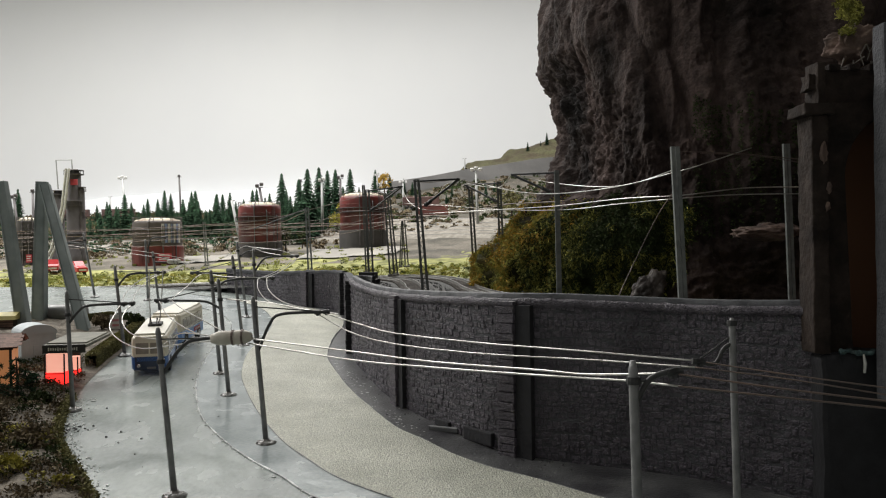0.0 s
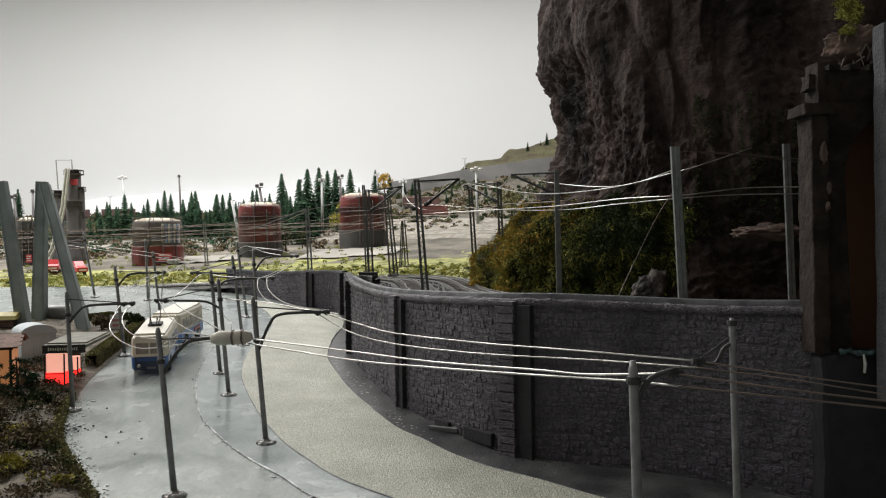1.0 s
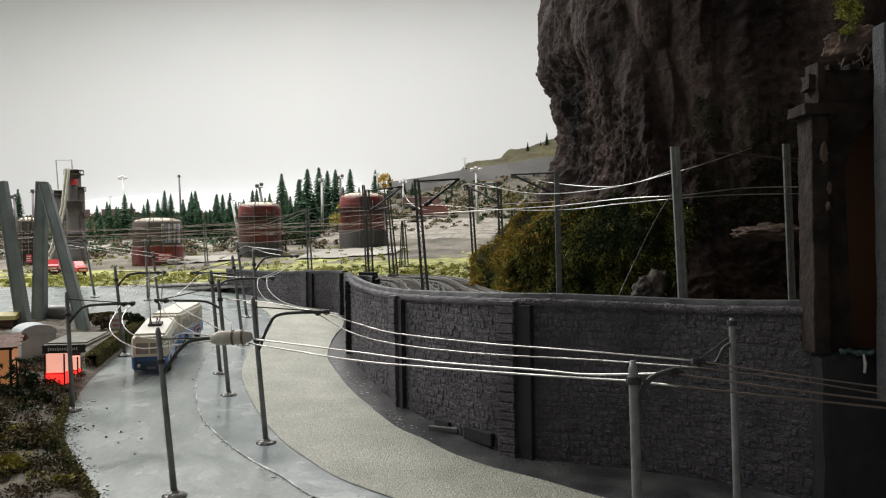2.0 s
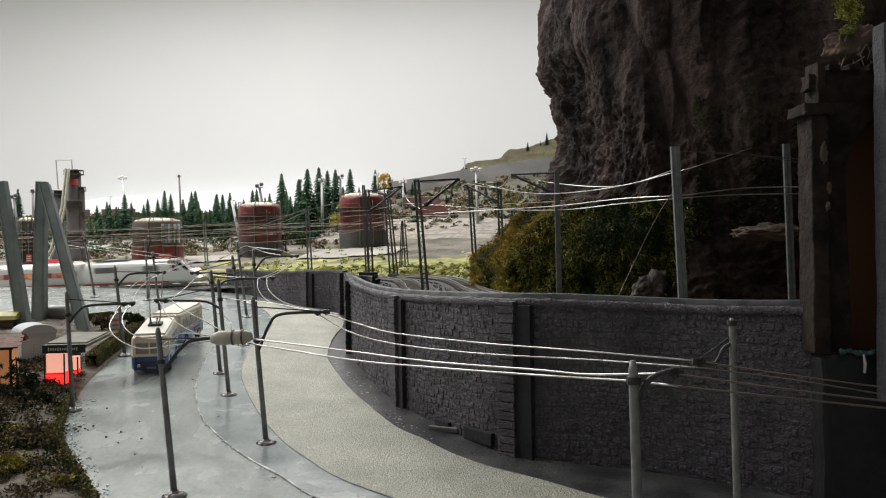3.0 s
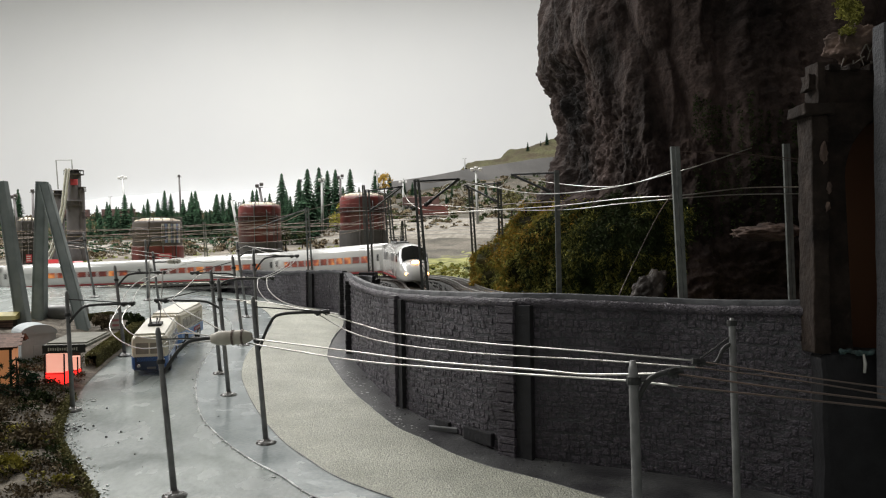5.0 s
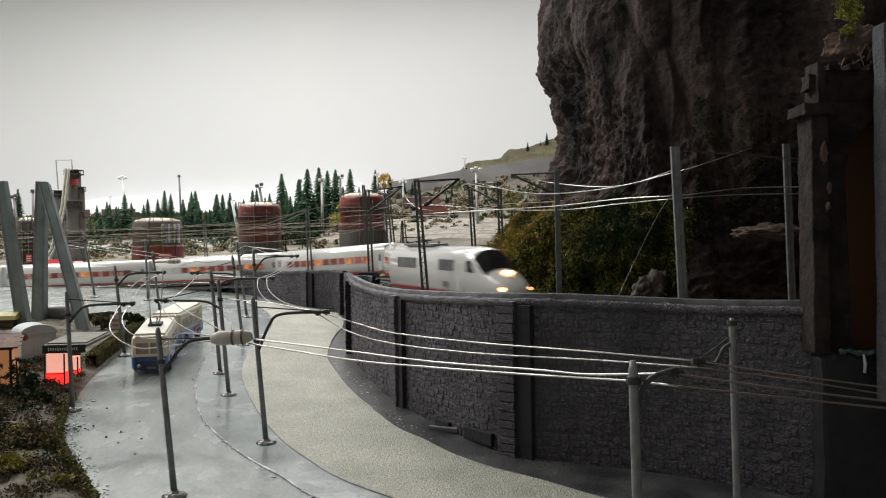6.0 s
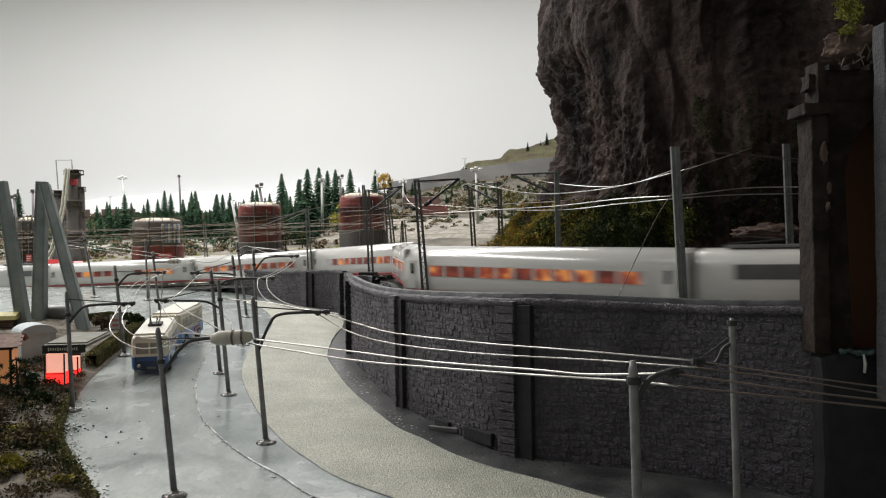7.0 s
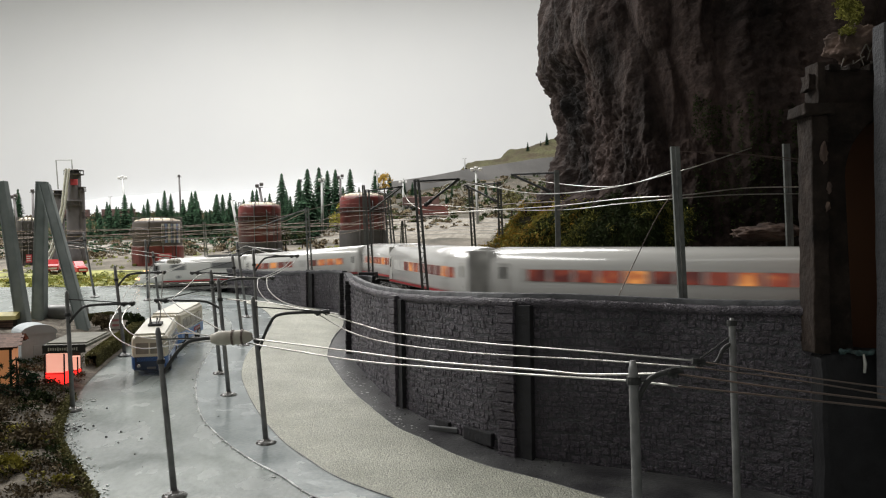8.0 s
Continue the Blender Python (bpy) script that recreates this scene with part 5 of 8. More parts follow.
wire([(-0.0529, 1.1000, 0.1156), (-0.1014, 1.1500, 0.1119), (-0.2060, 1.3000, 0.0989), (-0.3108, 1.4000, 0.0859), (-0.4795, 1.7000, 0.0896), (-0.6612, 1.7000, 0.0735), (-0.9560, 1.7000, 0.0674)], 0.00030, M_COPPER_AND_SHADE, CAT, "catenary_wire")
wire([(-0.0661, 1.2000, 0.0957), (-0.1240, 1.3000, 0.0818), (-0.2159, 1.4500, 0.0681), (-0.3239, 1.5500, 0.0651), (-0.4800, 1.7000, 0.0624), (-0.7604, 1.8000, 0.0559), (-1.0126, 1.8000, 0.0507)], 0.00030, M_COPPER_AND_SHADE, CAT, "catenary_wire")
wire([(-0.0774, 1.2500, 0.0880), (-0.1711, 1.4000, 0.0713), (-0.3023, 1.6000, 0.0695), (-0.4842, 1.8000, 0.0655), (-0.7392, 1.9000, 0.0642), (-1.0685, 1.9000, 0.0662)], 0.00030, M_COPPER_AND_SHADE, CAT, "catenary_wire")
wire([(0.1531, 0.5500, 0.0790), (0.1426, 0.5600, 0.0612), (0.1275, 0.5700, 0.0276), (0.1116, 0.5500, 0.0045)], 0.00030, M_COPPER_AND_SHADE, CAT, "catenary_wire")
wire([(0.1043, 0.7200, 0.0787), (0.0583, 1.3000, 0.0994), (-0.0831, 1.5000, 0.0844), (-0.2595, 1.6000, 0.0794), (-0.4938, 1.7500, 0.0793), (-0.7601, 1.8000, 0.0727), (-1.0122, 1.8000, 0.0699)], 0.00048, M_COPPER_AND_SHADE, CAT, "catenary_wire")
wire([(0.0743, 0.9500, 0.0868), (-0.0215, 1.4000, 0.0864), (-0.1954, 1.6000, 0.0825), (-0.4121, 1.7500, 0.0825), (-0.5800, 1.8000, 0.0767), (-0.8429, 1.8500, 0.0720), (-1.0403, 1.8500, 0.0681)], 0.00048, M_COPPER_AND_SHADE, CAT, "catenary_wire")
wire([(-0.0632, 1.5000, 0.0781), (-0.2380, 1.6000, 0.0854), (-0.4236, 1.7500, 0.0897), (-0.6754, 1.9000, 0.0885), (-1.0681, 1.9000, 0.0864)], 0.00048, M_COPPER_AND_SHADE, CAT, "catenary_wire")
wire([(-0.0633, 1.5000, 0.0721), (-0.2384, 1.5000, 0.0692), (-0.4239, 1.7500, 0.0734), (-0.6757, 1.9000, 0.0720), (-1.0683, 1.9000, 0.0763)], 0.00048, M_COPPER_AND_SHADE, CAT, "catenary_wire")
wire([(-0.0807, 1.3000, 0.0767), (-0.1835, 1.5000, 0.0632), (-0.3240, 1.6000, 0.0528), (-0.4874, 1.7500, 0.0500), (-0.6811, 1.7500, 0.0476), (-0.9846, 1.7500, 0.0435)], 0.00048, M_COPPER_AND_SHADE, CAT, "catenary_wire")
wire([(-0.2044, 1.2900, 0.0967), (-0.3132, 1.5000, 0.0805), (-0.4924, 1.7500, 0.0909), (-0.6999, 1.8000, 0.0836), (-1.0120, 1.8000, 0.0795)], 0.00048, M_COPPER_AND_SHADE, CAT, "catenary_wire")


# ---- plants ----
def leaf_mat(name, a, b, rough=0.9):
    return material(name, a, rough, dark=b, scale=120, island=0.35, spec=0.15)


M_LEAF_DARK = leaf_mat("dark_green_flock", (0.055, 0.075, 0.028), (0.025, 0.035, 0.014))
M_LEAF_BROWN = leaf_mat("brown_heather_flock", (0.20, 0.16, 0.10), (0.090, 0.070, 0.045))
M_LEAF_YELLOW = leaf_mat("yellow_moss_flock", (0.42, 0.38, 0.09), (0.22, 0.20, 0.05))
M_LEAF_GREEN = leaf_mat("fresh_green_flock", (0.34, 0.36, 0.10), (0.20, 0.22, 0.06))
M_FIR = leaf_mat("fir_green", (0.040, 0.085, 0.045), (0.018, 0.040, 0.022))
M_OCHRE = leaf_mat("ochre_moss_flock", (0.58, 0.36, 0.075), (0.26, 0.19, 0.04))
M_OLIVE = leaf_mat("olive_flock", (0.24, 0.225, 0.10), (0.11, 0.105, 0.045))
M_SOIL = material("dark_soil", (0.20, 0.175, 0.14), 0.95, dark=(0.075, 0.062, 0.046), scale=60, bump=1.0, bump_scale=250, fine=(0.3, 300))
M_TRUNK = material("bark", (0.07, 0.05, 0.035), 0.9, scale=200)


def clump(bm, c, size, rng, leaf=0.0016, count=60, flat=0.8):
    """Small leaves on a lumpy ball, with gaps."""
    c = Vector(c)
    for _ in range(count):
        d = Vector((rng.gauss(0, 1), rng.gauss(0, 1), rng.gauss(0, 1))).normalized()
        r = size * (0.55 + 0.55 * rng.random()) * (1 + 0.3 * noise.noise(c * 50 + d * 2))
        p = c + Vector((d.x * r, d.y * r, d.z * r * flat))
        t = Vector((rng.gauss(0, 1), rng.gauss(0, 1), rng.gauss(0, 1))).normalized()
        a = (d * 0.6 + t).normalized()
        b = a.cross(Vector((rng.gauss(0, 1), rng.gauss(0, 1), rng.gauss(0, 1)))).normalized()
        s = leaf * rng.uniform(0.6, 1.4)
        v = [bm.verts.new(p + a * s), bm.verts.new(p + b * s * 0.6), bm.verts.new(p - a * s), bm.verts.new(p - b * s * 0.6 + d * s * 0.4)]
        bm.faces.new(v)


def bush(x, y, z, w, h, mat, label, seed, name="bush", leaf=0.0016, n=14, count=90):
    rng = random.Random(seed)
    ob = thing(name, label, "bush", x, y, z, group="bushes")
    bm = bmesh.new()
    for k in range(n):
        a = rng.uniform(0, 6.28)
        r = w * 0.36 * math.sqrt(rng.random())
        clump(bm, (r * math.cos(a), r * math.sin(a), h * rng.uniform(0.25, 0.78)), w * rng.uniform(0.16, 0.27), rng, leaf, count, 0.85)
    part("foliage", bm, mat, ob)
    bm = bmesh.new()
    for k in range(5):
        a = 6.28 * k / 5 + rng.random()
        tube(bm, [(0, 0, -0.001), (w * 0.10 * math.cos(a), w * 0.10 * math.sin(a), h * 0.3), (w * 0.28 * math.cos(a), w * 0.28 * math.sin(a), h * 0.7)], [0.0007, 0.0005, 0.0003], 5)
    part("twigs", bm, M_TRUNK, ob)
    return ob


# bank of soil on the far side of the road
LINE_BANK = [(-0.1530, 0.3960), (-0.1890, 0.4516), (-0.2124, 0.4885), (-0.2465, 0.5413), (-0.2679, 0.5925), (-0.2892, 0.6630), (-0.3045, 0.7266), (-0.3163, 0.8014), (-0.3253, 0.8629), (-0.3360, 0.9350), (-0.3597, 1.0168)]
LINE_BANK_OUT = [(-0.3285, 0.3286), (-0.3821, 0.4427), (-0.4098, 0.4945), (-0.4527, 0.5605), (-0.4885, 0.6154), (-0.5322, 0.6824), (-0.5759, 0.7653), (-0.5906, 0.8141), (-0.6233, 0.9011), (-0.6509, 0.9892), (-0.5262, 1.0867)]


def bank_z(x, y, u):
    z = road_z(x, y)
    return z + 0.0005 + 0.006 * step(0.0, 0.10, u) + 0.004 * noise.fractal(Vector((x * 40, y * 40, 0)), 0.8, 2, 4) * step(0.03, 0.2, u)


def build_bank():
    bm = bmesh.new()
    a, b = spline([(*p, 0) for p in LINE_BANK], 120), spline([(*p, 0) for p in LINE_BANK_OUT], 120)
    rows = []
    for p, q in zip(a, b):
        row = []
        for k in range(41):
            u = (k / 40) ** 1.6
            v = p.lerp(q, u)
            row.append(bm.verts.new((v.x, v.y, bank_z(v.x, v.y, u))))
        rows.append(row)
    for r, s in zip(rows, rows[1:]):
        for k in range(40):
            bm.faces.new((r[k], s[k], s[k + 1], r[k + 1]))
    tagged(part("bank", bm, M_SOIL, smooth=True), "low bank of dark soil and flock beside the road", "bank", kind="structure")
    rng = random.Random(8)
    for name, mat, n0, n1, label in (("ground_cover", M_LEAF_BROWN, 0, 260, "brown heather flock scattered over the bank"), ("ground_cover", M_LEAF_DARK, 0, 90, "dark green flock scattered over the bank"),
                                     ("moss_cover", M_LEAF_YELLOW, 0, 26, "yellow moss tufts on the dark bank")):
        bm = bmesh.new()
        for _ in range(n1):
            i = rng.randrange(10, 80)
            u = rng.uniform(0.03, 0.42)
            v = a[i].lerp(b[i], u)
            if name == "moss_cover" and i > 34:
                continue
            clump(bm, (v.x, v.y, bank_z(v.x, v.y, u) + 0.001), rng.uniform(0.004, 0.009), rng, 0.0010, 90, 0.6)
        tagged(part(name, bm, mat), label, "ground cover", kind="stuff")
    # a long low roll of flock that edges the road
    bm = bmesh.new()
    for i in range(0, 54):
        v = a[i].lerp(b[i], 0.012)
        clump(bm, (v.x, v.y, bank_z(v.x, v.y, 0.012) + 0.002), 0.0042, rng, 0.0011, 80, 0.8)
    tagged(part("edging", bm, M_OLIVE), "roll of olive flock edging the road", "ground cover", kind="stuff")


build_bank()


M_MOSSGREEN = leaf_mat("moss_green_flock", (0.40, 0.385, 0.10), (0.15, 0.15, 0.035))


def strands(bm, p, rng, count, reach):
    """Fine hanging moss threads in a loose tuft."""
    for _ in range(count):
        a = rng.uniform(3.0, 6.4)
        o = Vector((rng.gauss(0, 0.0022), rng.gauss(0, 0.0016), rng.gauss(0, 0.0022)))
        d = Vector((math.cos(a) * 0.7, math.sin(a) * 0.7, rng.uniform(-1.3, 0.5))).normalized()
        ln = reach * rng.uniform(0.5, 1.3)
        side = d.cross(Vector((rng.gauss(0, 1), rng.gauss(0, 1), rng.gauss(0, 1)))).normalized() * rng.uniform(0.00022, 0.00045)
        q = p + o
        m = q + d * ln * 0.55
        e = m + (d + Vector((0, 0, -0.9))).normalized() * ln * 0.45
        v = [bm.verts.new(c) for c in (q - side, q + side, m + side, e, m - side)]
        bm.faces.new(v)


def build_rock_moss():
    """Moss threads glued on the foot of the rock, dark scrub on the shaded flank."""
    rng = random.Random(77)
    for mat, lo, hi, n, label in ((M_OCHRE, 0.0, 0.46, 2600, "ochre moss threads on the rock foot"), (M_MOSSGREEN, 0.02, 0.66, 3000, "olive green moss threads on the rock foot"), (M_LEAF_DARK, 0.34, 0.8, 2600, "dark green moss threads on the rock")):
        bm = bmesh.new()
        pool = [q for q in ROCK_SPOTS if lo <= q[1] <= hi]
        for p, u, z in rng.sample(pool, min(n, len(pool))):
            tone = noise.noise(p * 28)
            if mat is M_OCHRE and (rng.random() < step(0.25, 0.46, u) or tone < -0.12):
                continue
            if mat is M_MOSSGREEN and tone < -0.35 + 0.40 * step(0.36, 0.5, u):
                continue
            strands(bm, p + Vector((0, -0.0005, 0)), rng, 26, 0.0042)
        tagged(part("rock_moss", bm, mat), label, "moss", kind="stuff")
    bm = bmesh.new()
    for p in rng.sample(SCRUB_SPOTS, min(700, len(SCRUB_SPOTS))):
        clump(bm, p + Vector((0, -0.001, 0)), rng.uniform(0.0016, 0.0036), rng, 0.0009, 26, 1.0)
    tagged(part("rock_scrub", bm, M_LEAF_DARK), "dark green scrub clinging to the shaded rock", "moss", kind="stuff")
    # weathered boulder at the foot
    bm = bmesh.new()
    bmesh.ops.create_icosphere(bm, subdivisions=5, radius=1)
    for v in bm.verts:
        n = v.co.normalized()
        c = Vector((n.x * 0.013, n.y * 0.010, n.z * 0.016)) * (1 + 0.35 * noise.fractal(n * 1.8, 0.9, 2, 6))
        v.co = c + Vector((0.172 + 0.3 * c.z, 0.708, 0.002))
    tagged(part("boulder", bm, M_BOULDER, smooth=True), "grey-brown plaster boulder at the foot of the rock", "rock")


M_BOULDER = material("grey_brown_plaster", (0.085, 0.070, 0.061), 0.6, dark=(0.022, 0.018, 0.016), scale=70, bump=0.9, bump_scale=260, fine=(0.3, 300))
build_rock_moss()


def hedge(points, w, h, label, seed):
    rng = random.Random(seed)
    ob = thing("hedge", label, "hedge", group="hedges")
    pts = spline([(*p, 0) for p in points], 40)
    bm = bmesh.new()
    core = bmesh.new()
    rows = []
    for i, p in enumerate(pts):
        d = (pts[min(i + 1, 40)] - pts[max(i - 1, 0)]).normalized()
        n = Vector((-d.y, d.x, 0))
        z = road_z(p.x, p.y)
        rows.append([core.verts.new(p + n * o * w * 0.36 + Vector((0, 0, z + q * h * 0.85))) for o, q in ((1, 0), (0.9, 1), (-0.9, 1), (-1, 0))])
        for _ in range(260):
            o, q = rng.uniform(-0.5, 0.5), rng.uniform(0.05, 1.0)
            if rng.random() < 0.55:
                o = math.copysign(0.45 + 0.08 * rng.random(), o)
            else:
                q = 0.92 + 0.12 * rng.random()
            c = p + n * o * w + d * rng.uniform(-0.5, 0.5) * 0.006 + Vector((0, 0, z + q * h))
            t = Vector((rng.gauss(0, 1), rng.gauss(0, 1), rng.gauss(0, 1))).normalized() * 0.0011
            b = t.orthogonal() * 0.7
            bm.faces.new([bm.verts.new(c + t), bm.verts.new(c + b), bm.verts.new(c - t), bm.verts.new(c - b)])
    for r, s in zip(rows, rows[1:]):
        for k in range(3):
            core.faces.new((r[k], s[k], s[k + 1], r[k + 1]))
    part("hedge_core", core, M_LEAF_DARK, ob)
    part("leaves", bm, M_OLIVE, ob, "clipped dark olive leaves")


hedge([(-0.3216, 0.7717), (-0.3285, 0.8173), (-0.3357, 0.8751), (-0.3422, 0.9350), (-0.3492, 0.9722)], 0.010, 0.013, "clipped dark olive hedge along the road edge", 3)
hedge([(-0.4263, 1.0044), (-0.4166, 1.0168), (-0.4053, 1.0295)], 0.010, 0.013, "short clipped hedge behind the kiosk", 5)
for x, y, w, h, mat, lab, sd in (
        (*(-0.3502, 0.9569), 0.022, 0.022, M_LEAF_DARK, "round dark green bush by the hedge", 11), (*(-0.3830, 0.9496), 0.024, 0.022, M_LEAF_BROWN, "reddish brown bush behind the hedge", 12),
        (*(-0.3043, 0.6270), 0.026, 0.008, M_LEAF_DARK, "flat dark green shrub on the bank", 13),
        (*(-0.2478, 0.4799), 0.020, 0.009, M_LEAF_YELLOW, "yellow moss cushion on the dark bank", 15), (*(-0.2088, 0.4600), 0.013, 0.005, M_LEAF_YELLOW, "small yellow moss cushion on the bank", 18),
        (*(-0.2585, 0.5302), 0.030, 0.010, M_LEAF_BROWN, "low brown heather cushion on the bank", 16),
        (*(-0.3174, 0.5801), 0.040, 0.016, M_LEAF_BROWN, "brown heather mound on the bank", 17), (*(-0.3874, 1.0166), 0.014, 0.012, M_LEAF_DARK, "small dark shrub by the billboard", 19)):
    bush(x, y, road_z(x, y) + 0.003, w, h, mat, lab, sd)


def spruce_branch_tree(x, y, h, w, seed):
    """A broken-looking dark conifer with drooping branches."""
    rng = random.Random(seed)
    ob = thing("pine_tree", "dark pine with bare drooping branches on the bank", "tree", x, y, road_z(x, y) + 0.002, group="pines on the bank")
    bm = bmesh.new()
    tube(bm, [(0, 0, -0.003), (0.001, 0, h * 0.5), (0, 0, h)], [0.0015, 0.0011, 0.0004], 7)
    part("trunk", bm, M_TRUNK, ob)
    bm = bmesh.new()
    tw = bmesh.new()
    for k in range(26):
        a, z = rng.uniform(0, 6.28), h * rng.uniform(0.15, 0.98)
        ln = w * (1.1 - z / h) * rng.uniform(0.7, 1.1) + 0.003
        tip = Vector((math.cos(a) * ln, math.sin(a) * ln, z - ln * 0.35))
        tube(tw, [(0, 0, z), tip], [0.0005, 0.0002], 5)
        for j in range(26):
            c = Vector((0, 0, z)).lerp(tip, rng.uniform(0.25, 1))
            d = Vector((rng.gauss(0, 1), rng.gauss(0, 1), rng.gauss(0, 0.7))).normalized() * 0.0030
            o = d.orthogonal().normalized() * 0.0007
            bm.faces.new([bm.verts.new(c - o), bm.verts.new(c + d), bm.verts.new(c + o)])
    part("branches", tw, M_TRUNK, ob)
    part("needles", bm, M_FIR, ob)


spruce_branch_tree(*(-0.3276, 0.6469), 0.034, 0.026, 21)
spruce_branch_tree(*(-0.3374, 0.6310), 0.036, 0.024, 22)
spruce_branch_tree(*(-0.3236, 0.6637), 0.018, 0.014, 23)

# ---- trolleybus and trailer ----
M_CREAM = material("cream_enamel", (0.76, 0.70, 0.56), 0.35, dark=(0.70, 0.64, 0.50), scale=30, coat=0.3)
M_ROOFCREAM = material("pale_roof", (0.80, 0.77, 0.68), 0.45, dark=(0.74, 0.71, 0.62), scale=30)
M_BLUE = material("blue_enamel", (0.04, 0.16, 0.50), 0.3, dark=(0.028, 0.10, 0.31), scale=40, coat=0.4)
M_SKYBLUE = material("light_blue_enamel", (0.09, 0.26, 0.62), 0.3, dark=(0.075, 0.22, 0.55), scale=40, coat=0.4)
M_NAVY = material("navy_enamel", (0.018, 0.035, 0.085), 0.35, dark=(0.014, 0.028, 0.07), scale=40, coat=0.3)
M_GLASS = material("bus_window", (0.36, 0.31, 0.25), 0.08, dark=(0.25, 0.215, 0.17), scale=60)
M_TYRE = material("tyre_rubber", (0.02, 0.02, 0.021), 0.8, scale=200)
M_CHROME = material("chrome", (0.6, 0.6, 0.6), 0.2, metal=1.0, scale=100)
M_ADRED = material("advert_red", (0.55, 0.03, 0.03), 0.5, scale=90)
M_BARS = material("sign_bars", (0.62, 0.60, 0.50), 0.6, scale=90)


def round_section(w, lo, hi, r):
    out = []
    for cx, cz, a0 in ((w - r, lo + 0.001, -90), (w - r, hi - r, 0), (-w + r, hi - r, 90), (-w + 0.001, lo + 0.001, 180)):
        rr = 0.001 if cz < lo + 0.0015 else r
        cxx = cx if cz > lo + 0.0015 else math.copysign(w - 0.001, cx)
        for k in range(5):
            a = math.radians(a0 + 90 * k / 4)
            out.append((cxx + rr * math.cos(a), cz + rr * math.sin(a)))
    return out


def bus(front, rear, label, trailer=False, poles=False):
    """A rounded bus from front to rear along the road; its nose on the x axis."""
    f, r = Vector(front), Vector(rear)
    d = f - r
    L = d.length
    m = (f + r) / 2
    ob = thing("bus_trailer" if trailer else "trolleybus", label, "bus", m.x, m.y, (road_z(*front) + road_z(*rear)) / 2, math.degrees(math.atan2(d.y, d.x)))
    slope = math.degrees(math.atan2(road_z(*front) - road_z(*rear), L))
    ob.matrix_basis = pose(m.x, m.y, (road_z(*front) + road_z(*rear)) / 2 + 0.0006, 0, -slope, math.degrees(math.atan2(d.y, d.x)))
    h, w = L / 2, 0.0152
    def shell(lo, hi, rr, grow):
        bm = bmesh.new()
        loft(bm, [(-h, [(y * 0.86, lo + (z - lo) * 0.96) for y, z in round_section(w + grow, lo, hi, rr)]), (-h + 0.003, round_section(w + grow, lo, hi, rr)),
                  (h - 0.004, round_section(w + grow, lo, hi, rr)), (h, [(y * 0.88, lo + (z - lo) * 0.96) for y, z in round_section(w + grow, lo, hi, rr)])])
        return bm
    part("upper_body", shell(0.0150, 0.0345, 0.0040, 0), M_CREAM, ob, "cream upper body", smooth=False)
    part("lower_body", shell(0.0045, 0.0163, 0.0012, 0.0003), M_BLUE if not trailer else M_SKYBLUE, ob, "blue lower body")
    bm = bmesh.new()
    loft(bm, [(-h + 0.003, round_section(w * 0.86, 0.0335, 0.0358, 0.0010)), (h - 0.004, round_section(w * 0.86, 0.0335, 0.0358, 0.0010))])
    part("roof", bm, M_ROOFCREAM, ob, "pale cream roof")
    n = int(L / 0.0155)
    bm = bmesh.new()
    box(bm, (0, 0, 0), (0.0122, 0.0005, 0.0098), bevel=0.0002)
    pane = mesh_of("side_window", bm, M_GLASS)
    for s in (-1, 1):
        for k in range(n):
            shared("side_window", pane, ob, pose(-h + 0.009 + (L - 0.018) * (k + 0.5) / n, s * (w + 0.0001), 0.0232))
        bm = bmesh.new()
        box(bm, (0, s * (w + 0.0006), 0.0160), (L - 0.008, 0.0004, 0.0012))
        part("trim_strip", bm, M_CHROME, ob, "thin bright trim strip")
        for wx in (-h * 0.52, h * 0.55):
            bm = bmesh.new()
            bmesh.ops.create_cone(bm, cap_ends=True, segments=22, radius1=0.0054, radius2=0.0054, depth=0.0034, matrix=pose(wx, s * (w - 0.0016), 0.0054, 90))
            wh = part("wheel", bm, M_TYRE, ob, "black tyre")
            bm = bmesh.new()
            bmesh.ops.create_cone(bm, cap_ends=True, segments=18, radius1=0.0030, radius2=0.0024, depth=0.0007, matrix=pose(wx, s * (w + 0.0003), 0.0054, -90 * s))
            part("hub", bm, M_CHROME, wh)
            bm = bmesh.new()
            bmesh.ops.create_cone(bm, cap_ends=True, segments=22, radius1=0.0068, radius2=0.0068, depth=0.0006, matrix=pose(wx, s * (w + 0.0003), 0.0062, 90))
            part("wheel_arch", bm, M_TYRE, ob)
    if trailer:
        bm = bmesh.new()
        box(bm, (0.004, -(w + 0.0006), 0.0112), (0.020, 0.0004, 0.0032))
        part("advert", bm, M_ADRED, ob, "small red and white advert")
        bm = bmesh.new()
        box(bm, (-0.016, w + 0.0006, 0.0112), (0.022, 0.0004, 0.0035))
        ad = part("advert", bm, M_ADRED, ob, "small red and white advert")
        bm = bmesh.new()
        for k in range(4):
            box(bm, (-0.023 + 0.0045 * k, w + 0.0010, 0.0112), (0.003, 0.0003, 0.0016))
        part("advert_bars", bm, M_WHITE, ad)
        bm = bmesh.new()
        tube(bm, [(h, 0, 0.006), (h + 0.012, 0, 0.006)], 0.001, 6)
        part("drawbar", bm, M_UNDER, ob)
    else:
        bm = bmesh.new()
        box(bm, (h + 0.0001, 0, 0.0098), (0.0008, 0.0246, 0.0118), bevel=0.0003)
        part("front_panel", bm, M_NAVY, ob, "navy front panel")
        for s in (-1, 1):
            bm = bmesh.new()
            box(bm, (h - 0.0002, s * 0.0060, 0.0232), (0.0007, 0.0108, 0.0098), bevel=0.0003)
